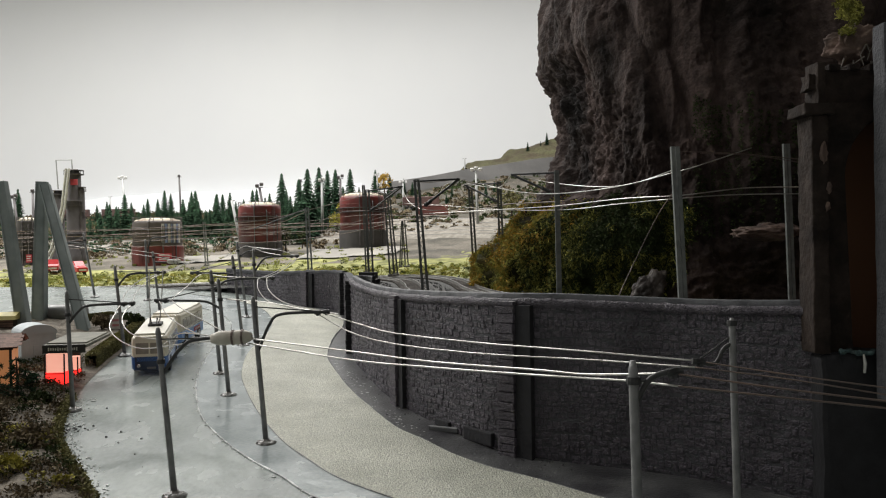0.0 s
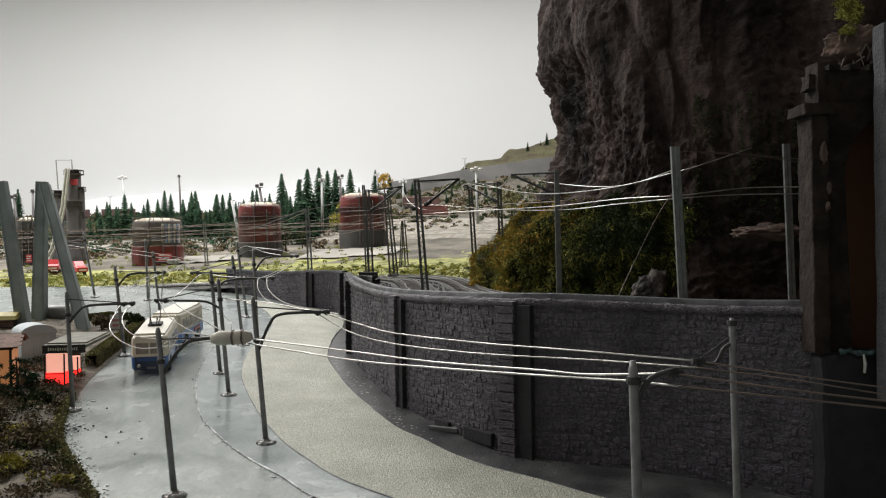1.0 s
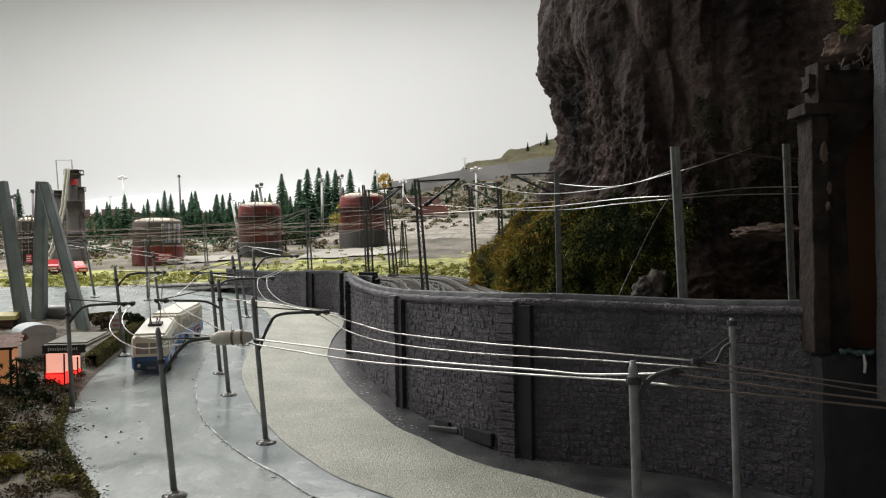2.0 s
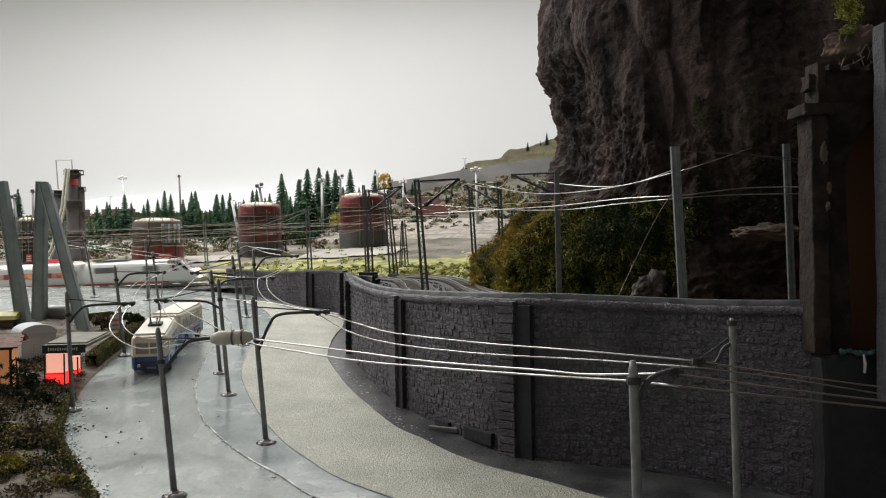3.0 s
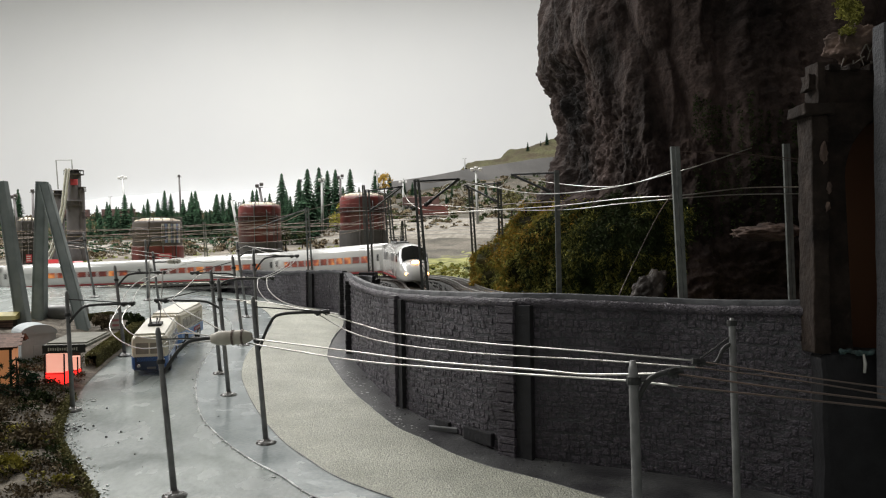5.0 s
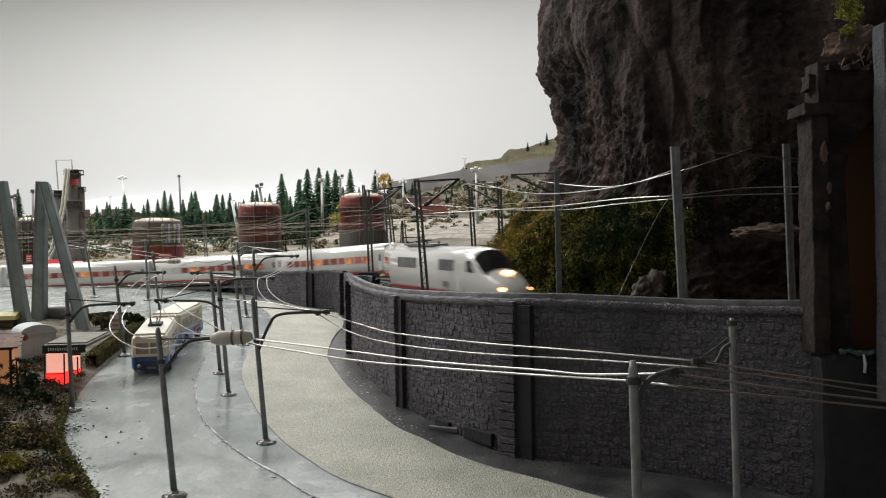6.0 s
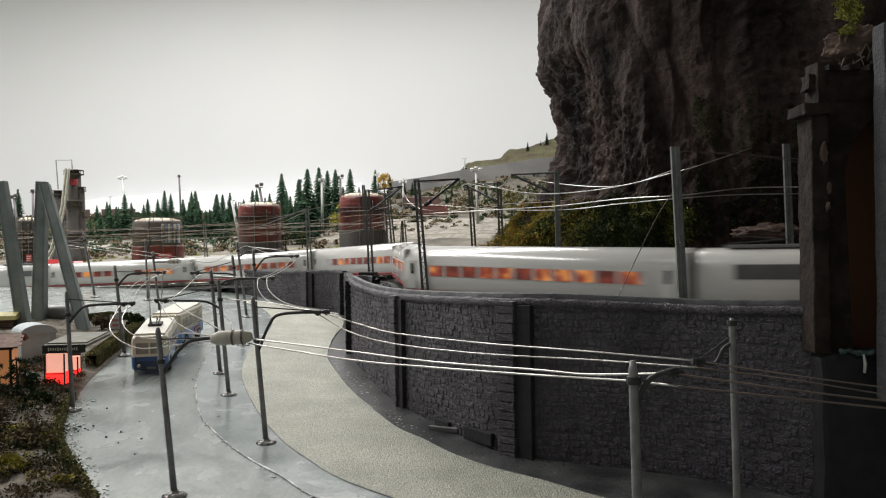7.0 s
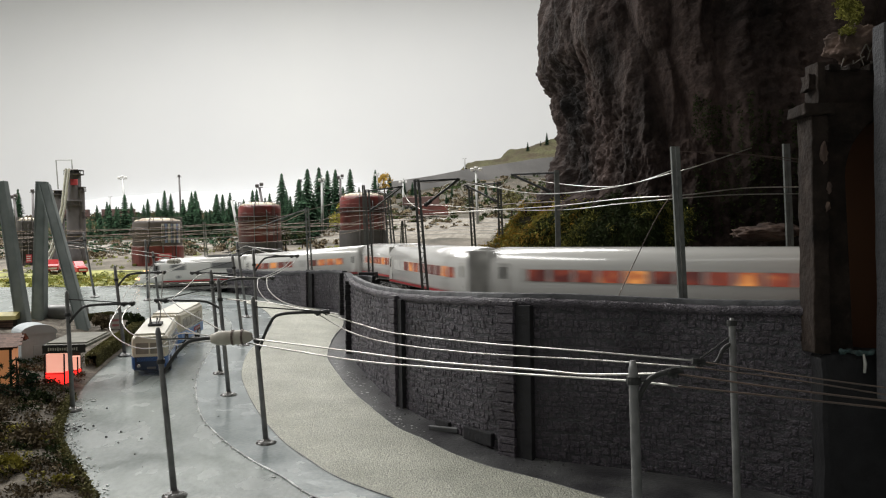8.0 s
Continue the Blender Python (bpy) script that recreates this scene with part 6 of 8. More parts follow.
            part("windscreen", bm, M_GLASS, ob, "split windscreen pane")
            bm = bmesh.new()
            lathe(bm, [(0.0018, 0), (0.0018, 0.0006), (0.0012, 0.0011)], 16)
            bmesh.ops.rotate(bm, verts=bm.verts, cent=(0, 0, 0), matrix=Euler((0, radians(90), 0)).to_matrix())
            bmesh.ops.translate(bm, verts=bm.verts, vec=(h + 0.0004, s * 0.0088, 0.0082))
            part("headlight", bm, M_CHROME, ob, "round headlight")
        bm = bmesh.new()
        for k in range(5):
            box(bm, (h + 0.0006, 0.0, 0.0122 + 0.0007 * k), (0.0003, 0.021, 0.0003))
        part("front_grille", bm, M_BLUE, ob)
        bm = bmesh.new()
        box(bm, (h + 0.0007, 0.0015, 0.0060), (0.0004, 0.0075, 0.0018))
        part("plate_bar", bm, M_GREY, ob, "small plain plate")
        bm = bmesh.new()
        box(bm, (h - 0.004, 0, 0.0316), (0.0085, 0.0200, 0.0034), bevel=0.0005)
        part("sign_box", bm, M_CREAM, ob)
    if poles:
        bm = bmesh.new()
        box(bm, (h - 0.050, 0, 0.0368), (0.016, 0.012, 0.0024), bevel=0.0004)
        part("collector_base", bm, M_UNDER, ob)
        for s in (-1, 1):
            bm = bmesh.new()
            tube(bm, [(h - 0.046, s * 0.004, 0.038), (h - 0.056, s * 0.0055, 0.062), (h - 0.066, s * 0.0062, 0.086)], 0.0005, 6)
            part("trolley_boom", bm, M_WIRE, ob, "bright metal trolley boom")
            bm = bmesh.new()
            tube(bm, spline([(h - 0.046, s * 0.003, 0.038), (h - 0.038, s * 0.003, 0.045), (h - 0.033, s * 0.003, 0.041), (h - 0.036, s * 0.003, 0.0375)], 12), 0.0004, 6)
            part("spring", bm, M_UNDER, ob)
    return ob


bus((-0.2590, 0.743), (-0.2795, 0.838), "blue and cream trolleybus with two raised trolley booms", poles=True)
bus((-0.2845, 0.864), (-0.2857, 0.952), "blue and cream bus trailer with small adverts", trailer=True)

# ---- buildings beside the road ----
M_REDLIT = material("red_lit_panel", (0.55, 0.03, 0.02), 0.4, emit=(1.0, 0.028, 0.022), emit_strength=1.9, scale=50)
M_PINKLIT = material("lit_window_panel", (0.8, 0.45, 0.38), 0.4, emit=(1.0, 0.46, 0.34), emit_strength=0.8, scale=50)
M_KIOSKROOF = material("grey_green_roof", (0.22, 0.215, 0.17), 0.7, dark=(0.14, 0.135, 0.105), scale=70, bump=0.3)
M_FASCIA = material("black_fascia", (0.022, 0.022, 0.018), 0.5, scale=70)
M_HUT = material("pale_grey_hut", (0.56, 0.61, 0.63), 0.5, dark=(0.44, 0.49, 0.51), scale=40, bump=0.2)
M_TILE = material("red_brown_tile", (0.22, 0.125, 0.09), 0.8, dark=(0.12, 0.075, 0.06), scale=120, rand=0.25)
# The orange light is emission of the wall itself, with no lamp behind.
M_WARMWALL = material("warm_glowing_wall", (0.62, 0.42, 0.28), 0.8, dark=(0.5, 0.32, 0.2), scale=60, emit=(1.0, 0.38, 0.13), emit_strength=0.22)
M_TIMBER = material("dark_timber", (0.05, 0.035, 0.028), 0.7, scale=160)
M_PYLON = material("grey_concrete_pylon", (0.235, 0.27, 0.265), 0.6, dark=(0.16, 0.19, 0.185), scale=50, bump=0.2)
M_YELLOW = material("pale_yellow_roof", (0.60, 0.52, 0.20), 0.6, dark=(0.45, 0.40, 0.16), scale=60)
M_BARREL = material("grey_barrel_paint", (0.22, 0.22, 0.215), 0.45, dark=(0.14, 0.14, 0.135), scale=60)


def kiosk():
    x, y = (-0.3090, 0.6900)
    ob = thing("kiosk", "small black kiosk with red lit telephone booths and signboard", "kiosk", x, y, road_z(x, y), 4)
    # two lit booths
    for bx, by, k in ((-0.0105, 0.001, 1.0), (-0.0120, 0.046, 0.74)):
        w, d, h = 0.0175 * k, 0.0150 * k, 0.0335 * k
        bm = bmesh.new()
        box(bm, (bx, by + d / 2, h * 0.24), (w - 0.001, d, h * 0.48), bevel=0.0004)
        booth = part("booth", bm, M_REDLIT, ob, "red glowing booth")
        bm = bmesh.new()
        box(bm, (bx, by + d / 2, h * 0.74), (w - 0.002, d - 0.001, h * 0.52), bevel=0.0004)
        part("lit_window", bm, M_PINKLIT, booth, "pale pink glowing window")
        bm = bmesh.new()
        for s in (-1, 1):
            box(bm, (bx + s * w / 2, by, h / 2), (0.0012, 0.0014, h), bevel=0.0002)
        box(bm, (bx, by, h * 0.45), (w, 0.0012, 0.0008))
        part("booth_frame", bm, M_FASCIA, booth)
    bm = bmesh.new()
    box(bm, (-0.017, 0.063, 0.0185), (0.016, 0.003, 0.037), bevel=0.0004)
    part("back_wall", bm, M_FASCIA, ob)
    bm = bmesh.new()
    box(bm, (0.0, -0.0035, 0.0385), (0.0385, 0.0016, 0.0078), bevel=0.0003)
    sign = part("signboard", bm, M_FASCIA, ob, "black signboard with pale lettering")
    bm = bmesh.new()
    for k, ln in enumerate((1, 1, 1, 1, 1, 1, 1, 1, 1, 1, 1, 1, 1)):
        box(bm, (-0.0135 + 0.0021 * k, -0.0045, 0.0384), (0.0012, 0.0003, 0.0022 if k % 4 else 0.0031))
    part("lettering", bm, M_BARS, sign, "pale unreadable letter bars")
    bm = bmesh.new()
    box(bm, (0.0, 0.032, 0.0424), (0.040, 0.070, 0.0030), bevel=0.0005, rx=3)
    box(bm, (0.0, 0.034, 0.0446), (0.036, 0.062, 0.0014), bevel=0.0005, rx=3)
    part("roof", bm, M_KIOSKROOF, ob, "flat grey-green roof")
    ob.scale = (0.88, 0.88, 0.88)


kiosk()


def hut():
    x, y = (-0.3723, 0.7775)
    ob = thing("hut", "pale grey hut with a rounded barrel roof", "hut", x, y, road_z(x, y), 38)
    w, d, h = 0.030, 0.036, 0.031
    bm = bmesh.new()
    box(bm, (0, d / 2, h / 2), (w, d, h), bevel=0.0006)
    part("wall", bm, M_HUT, ob)
    bm = bmesh.new()
    rows = []
    for yy in (-0.0012, d + 0.0012):
        rows.append([bm.verts.new((-(w / 2 + 0.001) * math.cos(math.pi * k / 12), yy, h - 0.0004 + 0.0085 * math.sin(math.pi * k / 12))) for k in range(13)])
    for k in range(12):
        bm.faces.new((rows[0][k], rows[0][k + 1], rows[1][k + 1], rows[1][k]))
    bm.faces.new(rows[0][::-1])
    bm.faces.new(rows[1])
    part("barrel_roof", bm, M_HUT, ob, "rounded light roof")
    bm = bmesh.new()
    box(bm, (0, -0.0006, 0.0105), (0.010, 0.0010, 0.020), bevel=0.0003)
    part("door", bm, M_HUT, ob)


hut()


def house():
    x, y = (-0.3650, 0.6632)
    ob = thing("cottage", "small house with red-brown tiled roof and faintly glowing wall", "house", x, y, road_z(x, y), 20)
    bm = bmesh.new()
    box(bm, (0, 0.022, 0.0195), (0.046, 0.040, 0.039), bevel=0.0004)
    part("wall", bm, M_WARMWALL, ob, "warm wall given a faint orange glow")
    bm = bmesh.new()
    for k in range(4):
        box(bm, (-0.022 + 0.0147 * k, 0.0016, 0.0195), (0.0018, 0.0016, 0.039))
    box(bm, (0, 0.0016, 0.038), (0.048, 0.002, 0.002))
    part("timber_frame", bm, M_TIMBER, ob, "dark timber frame")
    roof = part("roof", bar(bmesh.new(), (0, 0.004, 0.0410), (0, 0.040, 0.0410), 0.040, 0.003), M_TIMBER, ob)
    bm = bmesh.new()
    box(bm, (0, 0, 0), (0.0037, 0.0060, 0.0008), bevel=0.0002)
    tm = mesh_of("tile", bm, M_TILE)
    for s in (-1, 1):
        for r in range(7):
            for k in range(16):
                shared("tile", tm, roof, Matrix.Translation((-0.0270 + 0.0036 * k + (0.0018 if r % 2 else 0), 0.022 + s * (0.027 - 0.0038 * r), 0.0405 + 0.0011 * r)) @ pose(0, 0, 0, s * -16))
    bm = bmesh.new()
    for s in (-1, 1):
        v = [bm.verts.new((q, 0.022 + s * a, z)) for q, a, z in ((-0.028, 0.0295, 0.0388), (0.028, 0.0295, 0.0388), (0.028, 0.0, 0.0474), (-0.028, 0.0, 0.0474))]
        bm.faces.new(v if s < 0 else v[::-1])
    part("roof_boards", bm, M_TIMBER, roof)


house()


def shed():
    x, y = (-0.5209, 0.9540)
    ob = thing("shed", "low shed with a pale yellow roof and red slats", "shed", x, y, road_z(x, y), 8)
    bm = bmesh.new()
    box(bm, (0, 0.014, 0.008), (0.066, 0.026, 0.016), bevel=0.0004)
    part("wall", bm, M_TIMBER, ob)
    bm = bmesh.new()
    box(bm, (0, 0, 0), (0.066, 0.0008, 0.0020), bevel=0.0002)
    sm = mesh_of("slat", bm, M_TILE)
    for k in range(5):
        shared("slat", sm, ob, pose(0, 0.0006, 0.0022 + 0.0030 * k))
    bm = bmesh.new()
    loft(bm, [(-0.036, [(-0.003, 0.0155), (0.031, 0.0155), (0.029, 0.020), (0.014, 0.0235), (-0.001, 0.020)]), (0.036, [(-0.003, 0.0155), (0.031, 0.0155), (0.029, 0.020), (0.014, 0.0235), (-0.001, 0.020)])])
    part("roof", bm, M_YELLOW, ob, "pale yellow roof")


shed()


def pylon():
    ob = thing("pylon", "tall grey leaning pylon legs of tapered concrete", "pylon", *(-0.4898, 1.0398), -0.0436)
    ox, oy, oz = ob.location
    for foot, top, w0, w1 in (((-0.4847, 0.9800, -0.0459), (-0.5085, 0.9800, 0.1244), 0.0135, 0.0105), ((-0.4872, 1.0200, -0.0404), (-0.4803, 1.0200, 0.1268), 0.0145, 0.0110), ((-0.4022, 0.9500, -0.0538), (-0.4677, 1.0000, 0.1211), 0.0125, 0.0100)):
        f, t = Vector(foot) - Vector((ox, oy, oz)), Vector(top) - Vector((ox, oy, oz))
        f.z = road_z(foot[0], foot[1]) - oz - 0.001
        bm = bmesh.new()
        d = (t - f).normalized()
        s = Vector((1, 0, 0))
        s = (s - d * s.dot(d)).normalized()
        b = d.cross(s)
        rings = []
        for c, w in ((f, w0), (f.lerp(t, 0.5), (w0 + w1) / 2), (t, w1)):
            e = w * 0.13
            rings.append([bm.verts.new(c + s * p * w / 2 + b * q * w / 2) for p, q in ((-1, -0.8), (-0.8, -1), (0.8, -1), (1, -0.8), (1, 0.8), (0.8, 1), (-0.8, 1), (-1, 0.8))])
        for a, c in zip(rings, rings[1:]):
            for k in range(8):
                bm.faces.new((a[k], a[(k + 1) % 8], c[(k + 1) % 8], c[k]))
        bm.faces.new(rings[-1])
        leg = part("leg", bm, M_PYLON, ob)
        # raised flanges along both edges
        for side in (-1, 1):
            part("flange", bar(bmesh.new(), f + b * -w0 * 0.50 + s * side * w0 * 0.43, t + b * -w1 * 0.50 + s * side * w1 * 0.43, w1 * 0.10, w1 * 0.16), M_PYLON, leg)


pylon()


def barrel():
    x, y = (-0.4592, 1.0303)
    ob = thing("storage_barrel", "grey horizontal storage barrel lying on cradles", "tank", x, y, road_z(x, y), -12)
    bm = bmesh.new()
    lathe(bm, [(0.0006, -0.026), (0.0075, -0.0255), (0.0098, -0.024), (0.0103, -0.022), (0.0103, 0.022), (0.0098, 0.024), (0.0075, 0.0255), (0.0006, 0.026)], 26)
    bmesh.ops.rotate(bm, verts=bm.verts, cent=(0, 0, 0), matrix=Euler((0, radians(90), 0)).to_matrix())
    bmesh.ops.translate(bm, verts=bm.verts, vec=(0, 0, 0.0125))
    part("shell", bm, M_BARREL, ob, smooth=True)
    for s in (-0.015, 0.015):
        bm = bmesh.new()
        box(bm, (s, 0, 0.002), (0.004, 0.016, 0.006), bevel=0.0004)
        part("cradle", bm, M_TIMBER, ob)


barrel()


def billboard():
    x, y = (-0.3662, 0.9422)
    ob = thing("billboard", "small white and pink billboard beside the hedge", "billboard", x, y, road_z(x, y), 20)
    bm = bmesh.new()
    box(bm, (0, 0, 0.0125), (0.0105, 0.0012, 0.021), bevel=0.0003)
    part("board", bm, M_WHITE, ob)
    bm = bmesh.new()
    for k in range(3):
        box(bm, (0.0005, -0.0009, 0.006 + 0.0055 * k), (0.007, 0.0004, 0.0026))
    part("print_bars", bm, material("pink_print", (0.60, 0.25, 0.27), 0.6, scale=90), ob, "pink printed bars")
    bm = bmesh.new()
    for s in (-1, 1):
        tube(bm, [(s * 0.004, 0, -0.001), (s * 0.004, 0, 0.003)], 0.0005, 6)
    part("legs", bm, M_TIMBER, ob)


billboard()


def rubble(x, y, n, spread, name, label, seed, size=0.0010, zf=None):
    """Loose grit."""
    rng = random.Random(seed)
    bm = bmesh.new()
    for _ in range(n):
        px, py = x + rng.gauss(0, spread), y + rng.gauss(0, spread)
        s = size * rng.uniform(0.4, 1.3)
        z = (zf or road_z)(px, py)
        bmesh.ops.create_cube(bm, size=s, matrix=pose(px, py, z + s * 0.3, rng.uniform(0, 90), rng.uniform(0, 90), rng.uniform(0, 90)))
    tagged(part(name, bm, M_STONES), label, "grit", kind="stuff")


def coarse_ballast():
    rng = random.Random(61)
    bm = bmesh.new()
    for _ in range(1500):
        i = rng.randrange(480, 800)
        p, d = TRACK[i], TRACK[i + 1] - TRACK[i]
        if not (p.x < 0.35 and p.y < 1.3):
            continue
        q = p + Vector((-d.y, d.x, 0)).normalized() * rng.choice((rng.uniform(0.088, 0.15), rng.uniform(0.02, 0.038), rng.uniform(-0.035, -0.02)))
        s = rng.uniform(0.0016, 0.0042)
        bmesh.ops.create_icosphere(bm, subdivisions=1, radius=s / 2, matrix=pose(q.x, q.y, upper_z(q.x, q.y) + s * 0.2, rng.uniform(0, 90), rng.uniform(0, 90), 0) @ Matrix.Diagonal((1, 0.8, 0.65, 1)))
    tagged(part("coarse_ballast", bm, M_STONES), "coarse dark ballast stones between track and rock", "ballast", kind="stuff")


coarse_ballast()
for cx, cy, n, sp, sd in ((*(-0.0721, 0.7301), 26, 0.006, 1), (*(-0.0202, 0.6167), 40, 0.008, 2), (*(0.0576, 0.5090), 60, 0.012, 3), (*(-0.2587, 0.5787), 60, 0.006, 4), (*(-0.0668, 0.6741), 14, 0.012, 5), (*(-0.2083, 0.5781), 10, 0.030, 6), (*(-0.0937, 0.6732), 9, 0.03, 7)):
    rubble(cx, cy, n, sp, "grit", "loose dark grit on the road", sd, 0.0009)
# White colour stands in for the glints on clear glue beads.
M_GLUE = material("dried_glue_with_glint", (0.86, 0.87, 0.86), 0.4, dark=(0.62, 0.63, 0.62), scale=300)


def glue_specks(line, n, spread, seed, label, shift=0.0):
    """Small beads of glue strewn along a plan line; white colour carries their glints."""
    rng = random.Random(seed)
    pts = spline([(*p, 0) for p in line], 200)
    bm = bmesh.new()
    for _ in range(n):
        p = pts[rng.randrange(200)]
        x, y = p.x + shift + rng.gauss(0, spread), p.y + rng.gauss(0, spread)
        r = rng.uniform(0.0002, 0.0007) * (1 if rng.random() < 0.85 else 1.8)
        bmesh.ops.create_icosphere(bm, subdivisions=1, radius=1, matrix=pose(x, y, road_z(x, y) + 0.0002, 0, 0, rng.uniform(0, 180)) @ Matrix.Diagonal((r * rng.uniform(1, 2.2), r, r * 0.45, 1)))
    tagged(part("glue_specks", bm, M_GLUE, smooth=True), label, "glue", kind="stuff")


glue_specks(LINE_BANK[1:6], 260, 0.0040, 81, "dried glue specks coloured white as glints along the planted road edge", 0.006)
glue_specks(LINE_GUTTER[6:12], 150, 0.0050, 82, "dried glue specks coloured white as glints at the wall foot", 0.010)
glue_specks(LINE_SEAM[1:10], 110, 0.0016, 83, "whitish crumbs of filler along the road seam")
M_SNIP = material("grey_moulding_flash", (0.20, 0.205, 0.21), 0.5, scale=90)
bm = bmesh.new()
box(bm, (*(-0.0018, 0.5743), -0.0814), (0.022, 0.0022, 0.0035), -28, 0.0006, 12)
tagged(part("broken_strip", bm, M_SNIP), "broken grey moulding strip at the wall foot", "debris")

def track_lantern():
    x, y = (0.0358, 0.9900)
    ob = thing("track_lantern", "small white track lantern beside the inner rail", "lantern", x, y, upper_z(x, y))
    bm = bmesh.new()
    box(bm, (0, 0, 0.003), (0.0030, 0.0030, 0.0062), 0, 0.0005)
    part("housing", bm, M_WHITE, ob)
    bm = bmesh.new()
    box(bm, (0, 0, 0.0066), (0.0040, 0.0036, 0.0012), 0, 0.0003)
    part("cap", bm, M_UNDER, ob)


track_lantern()


# ---- far side of the layout: refinery, yard, firs, hill ----
M_TANKRED = material("rust_red_tank", (0.19, 0.030, 0.026), 0.35, dark=(0.055, 0.018, 0.016), scale=14, bump=0.2, bump_scale=60)
M_TANKBROWN = material("brown_tank", (0.12, 0.062, 0.052), 0.6, dark=(0.06, 0.034, 0.03), scale=14)
M_TANKTOP = material("cream_tank_roof", (0.56, 0.50, 0.39), 0.7, dark=(0.22, 0.13, 0.085), scale=26, lo=0.30, hi=0.5)
M_TANKGREY = material("dark_tank_paint", (0.105, 0.088, 0.080), 0.5, dark=(0.050, 0.042, 0.040), scale=20)
M_PANELBLUE = material("pale_blue_panel", (0.26, 0.33, 0.52), 0.5, scale=40)
M_SOOT = material("sooty_concrete", (0.075, 0.07, 0.066), 0.85, dark=(0.04, 0.038, 0.036), scale=20)
M_COLUMN = material("dark_column_steel", (0.11, 0.10, 0.10), 0.6, dark=(0.06, 0.055, 0.055), scale=20)
M_PIPE = material("pale_pipe", (0.42, 0.43, 0.42), 0.5, scale=30)
M_SIGNRED = material("sign_red", (0.55, 0.06, 0.07), 0.5, scale=60)
M_WAGON = material("red_brown_wagon", (0.21, 0.065, 0.052), 0.6, dark=(0.12, 0.042, 0.035), scale=20)
M_SLAB = material("pale_concrete_slab", (0.32, 0.30, 0.265), 0.85, dark=(0.20, 0.19, 0.17), scale=10, bump=0.2)
M_HILLWALL = material("grey_hill_wall", (0.21, 0.205, 0.20), 0.9, dark=(0.15, 0.148, 0.145), scale=9, bump=0.6, bump_scale=50)
M_LAMPGLASS = material("floodlight_glass", (0.8, 0.8, 0.78), 0.2, scale=50)


def ground_at(x, y):
    return upper_z(x, y)


def storage_tank(x, y, height, width, body, label, dark_foot=0.3, dome=True, stripes=False):
    z = ground_at(x, y) - 0.004
    ob = thing("storage_tank", label, "tank", x, y, z, group="refinery tanks")
    r = width / 2
    height += 0.004
    bm = bmesh.new()
    lathe(bm, [(r * 1.05, -0.01), (r * 1.05, height * dark_foot * 0.95), (r * 1.01, height * dark_foot)], 40)
    part("bund", bm, M_TANKRED if body is M_TANKGREY else M_SOOT, ob, "red painted base ring" if body is M_TANKGREY else "sooty concrete bund ring")
    if body is M_TANKGREY:
        for k in range(7):
            a = -1.05 + 0.13 * k
            m = pose(r * 1.03 * math.cos(a), r * 1.03 * math.sin(a), height * 0.66, 0, 0, math.degrees(a))
            bm = bmesh.new()
            bmesh.ops.create_cube(bm, size=1, matrix=m @ Matrix.Diagonal((0.002, 0.006, height * 0.40, 1)))
            part("side_panel", bm, M_PANELBLUE if k % 2 else M_WHITE, ob, "upright white or blue panel")
    bm = bmesh.new()
    lathe(bm, [(r, 0), (r, height * 0.86), (r * 0.985, height * 0.90), (r * 0.94, height * 0.93)], 40)
    shell = part("shell", bm, body, ob, smooth=True)
    bm = bmesh.new()
    lathe(bm, [(r * 0.96, height * 0.915), (r * 0.90, height * 0.945), (r * 0.6, height * 0.985), (r * 0.1, height)], 40)
    part("roof", bm, M_TANKTOP, ob, "pale domed roof", smooth=True)
    bm = bmesh.new()
    for u in (0.45, 0.62, 0.78):
        lathe(bm, [(r * 1.005, height * u), (r * 1.018, height * u + 0.0006), (r * 1.005, height * u + 0.0012)], 40)
    part("weld_band", bm, body, shell)
    # walkway rail round the roof
    bm = bmesh.new()
    n = 18
    for k in range(n):
        a, b = 6.283 * k / n, 6.283 * (k + 1) / n
        p, q = Vector((r * math.cos(a), r * math.sin(a), height * 0.90)), Vector((r * math.cos(b), r * math.sin(b), height * 0.90))
        up = Vector((0, 0, 0.013))
        bar(bm, p, p + up, 0.0011)
        bar(bm, p + up, q + up, 0.0010)
        bar(bm, p + up * 0.5, q + up * 0.5, 0.0008)
    part("railing", bm, M_COLUMN, ob, "thin dark railing")
    bm = bmesh.new()
    for s in (-1, 1):
        bar(bm, (r * 0.80 + s * 0.002, -r * 0.65, 0), (r * 0.80 + s * 0.002, -r * 0.65, height * 0.98), 0.0011)
    for k in range(14):
        bar(bm, (r * 0.80 - 0.002, -r * 0.65, height * (k + 0.5) / 14), (r * 0.80 + 0.002, -r * 0.65, height * (k + 0.5) / 14), 0.0008)
    part("ladder", bm, M_COLUMN, ob)
    bm = bmesh.new()
    for k in range(3):
        a = -0.5 - 0.55 * k
        tube(bm, [(r * 1.06 * math.cos(a), r * 1.06 * math.sin(a), height * 0.05), (r * 1.06 * math.cos(a), r * 1.06 * math.sin(a), height * (0.70 + 0.1 * k)), (r * 0.7 * math.cos(a), r * 0.7 * math.sin(a), height * (0.97 + 0.02 * k))], 0.0016, 7)
    part("riser_pipe", bm, M_COLUMN, ob, "dark riser pipes")
    bm = bmesh.new()
    lathe(bm, [(r * 1.14, height * 0.64), (r * 1.14, height * 0.65), (r * 0.99, height * 0.65)], 36)
    for k in range(24):
        a = 6.283 * k / 24
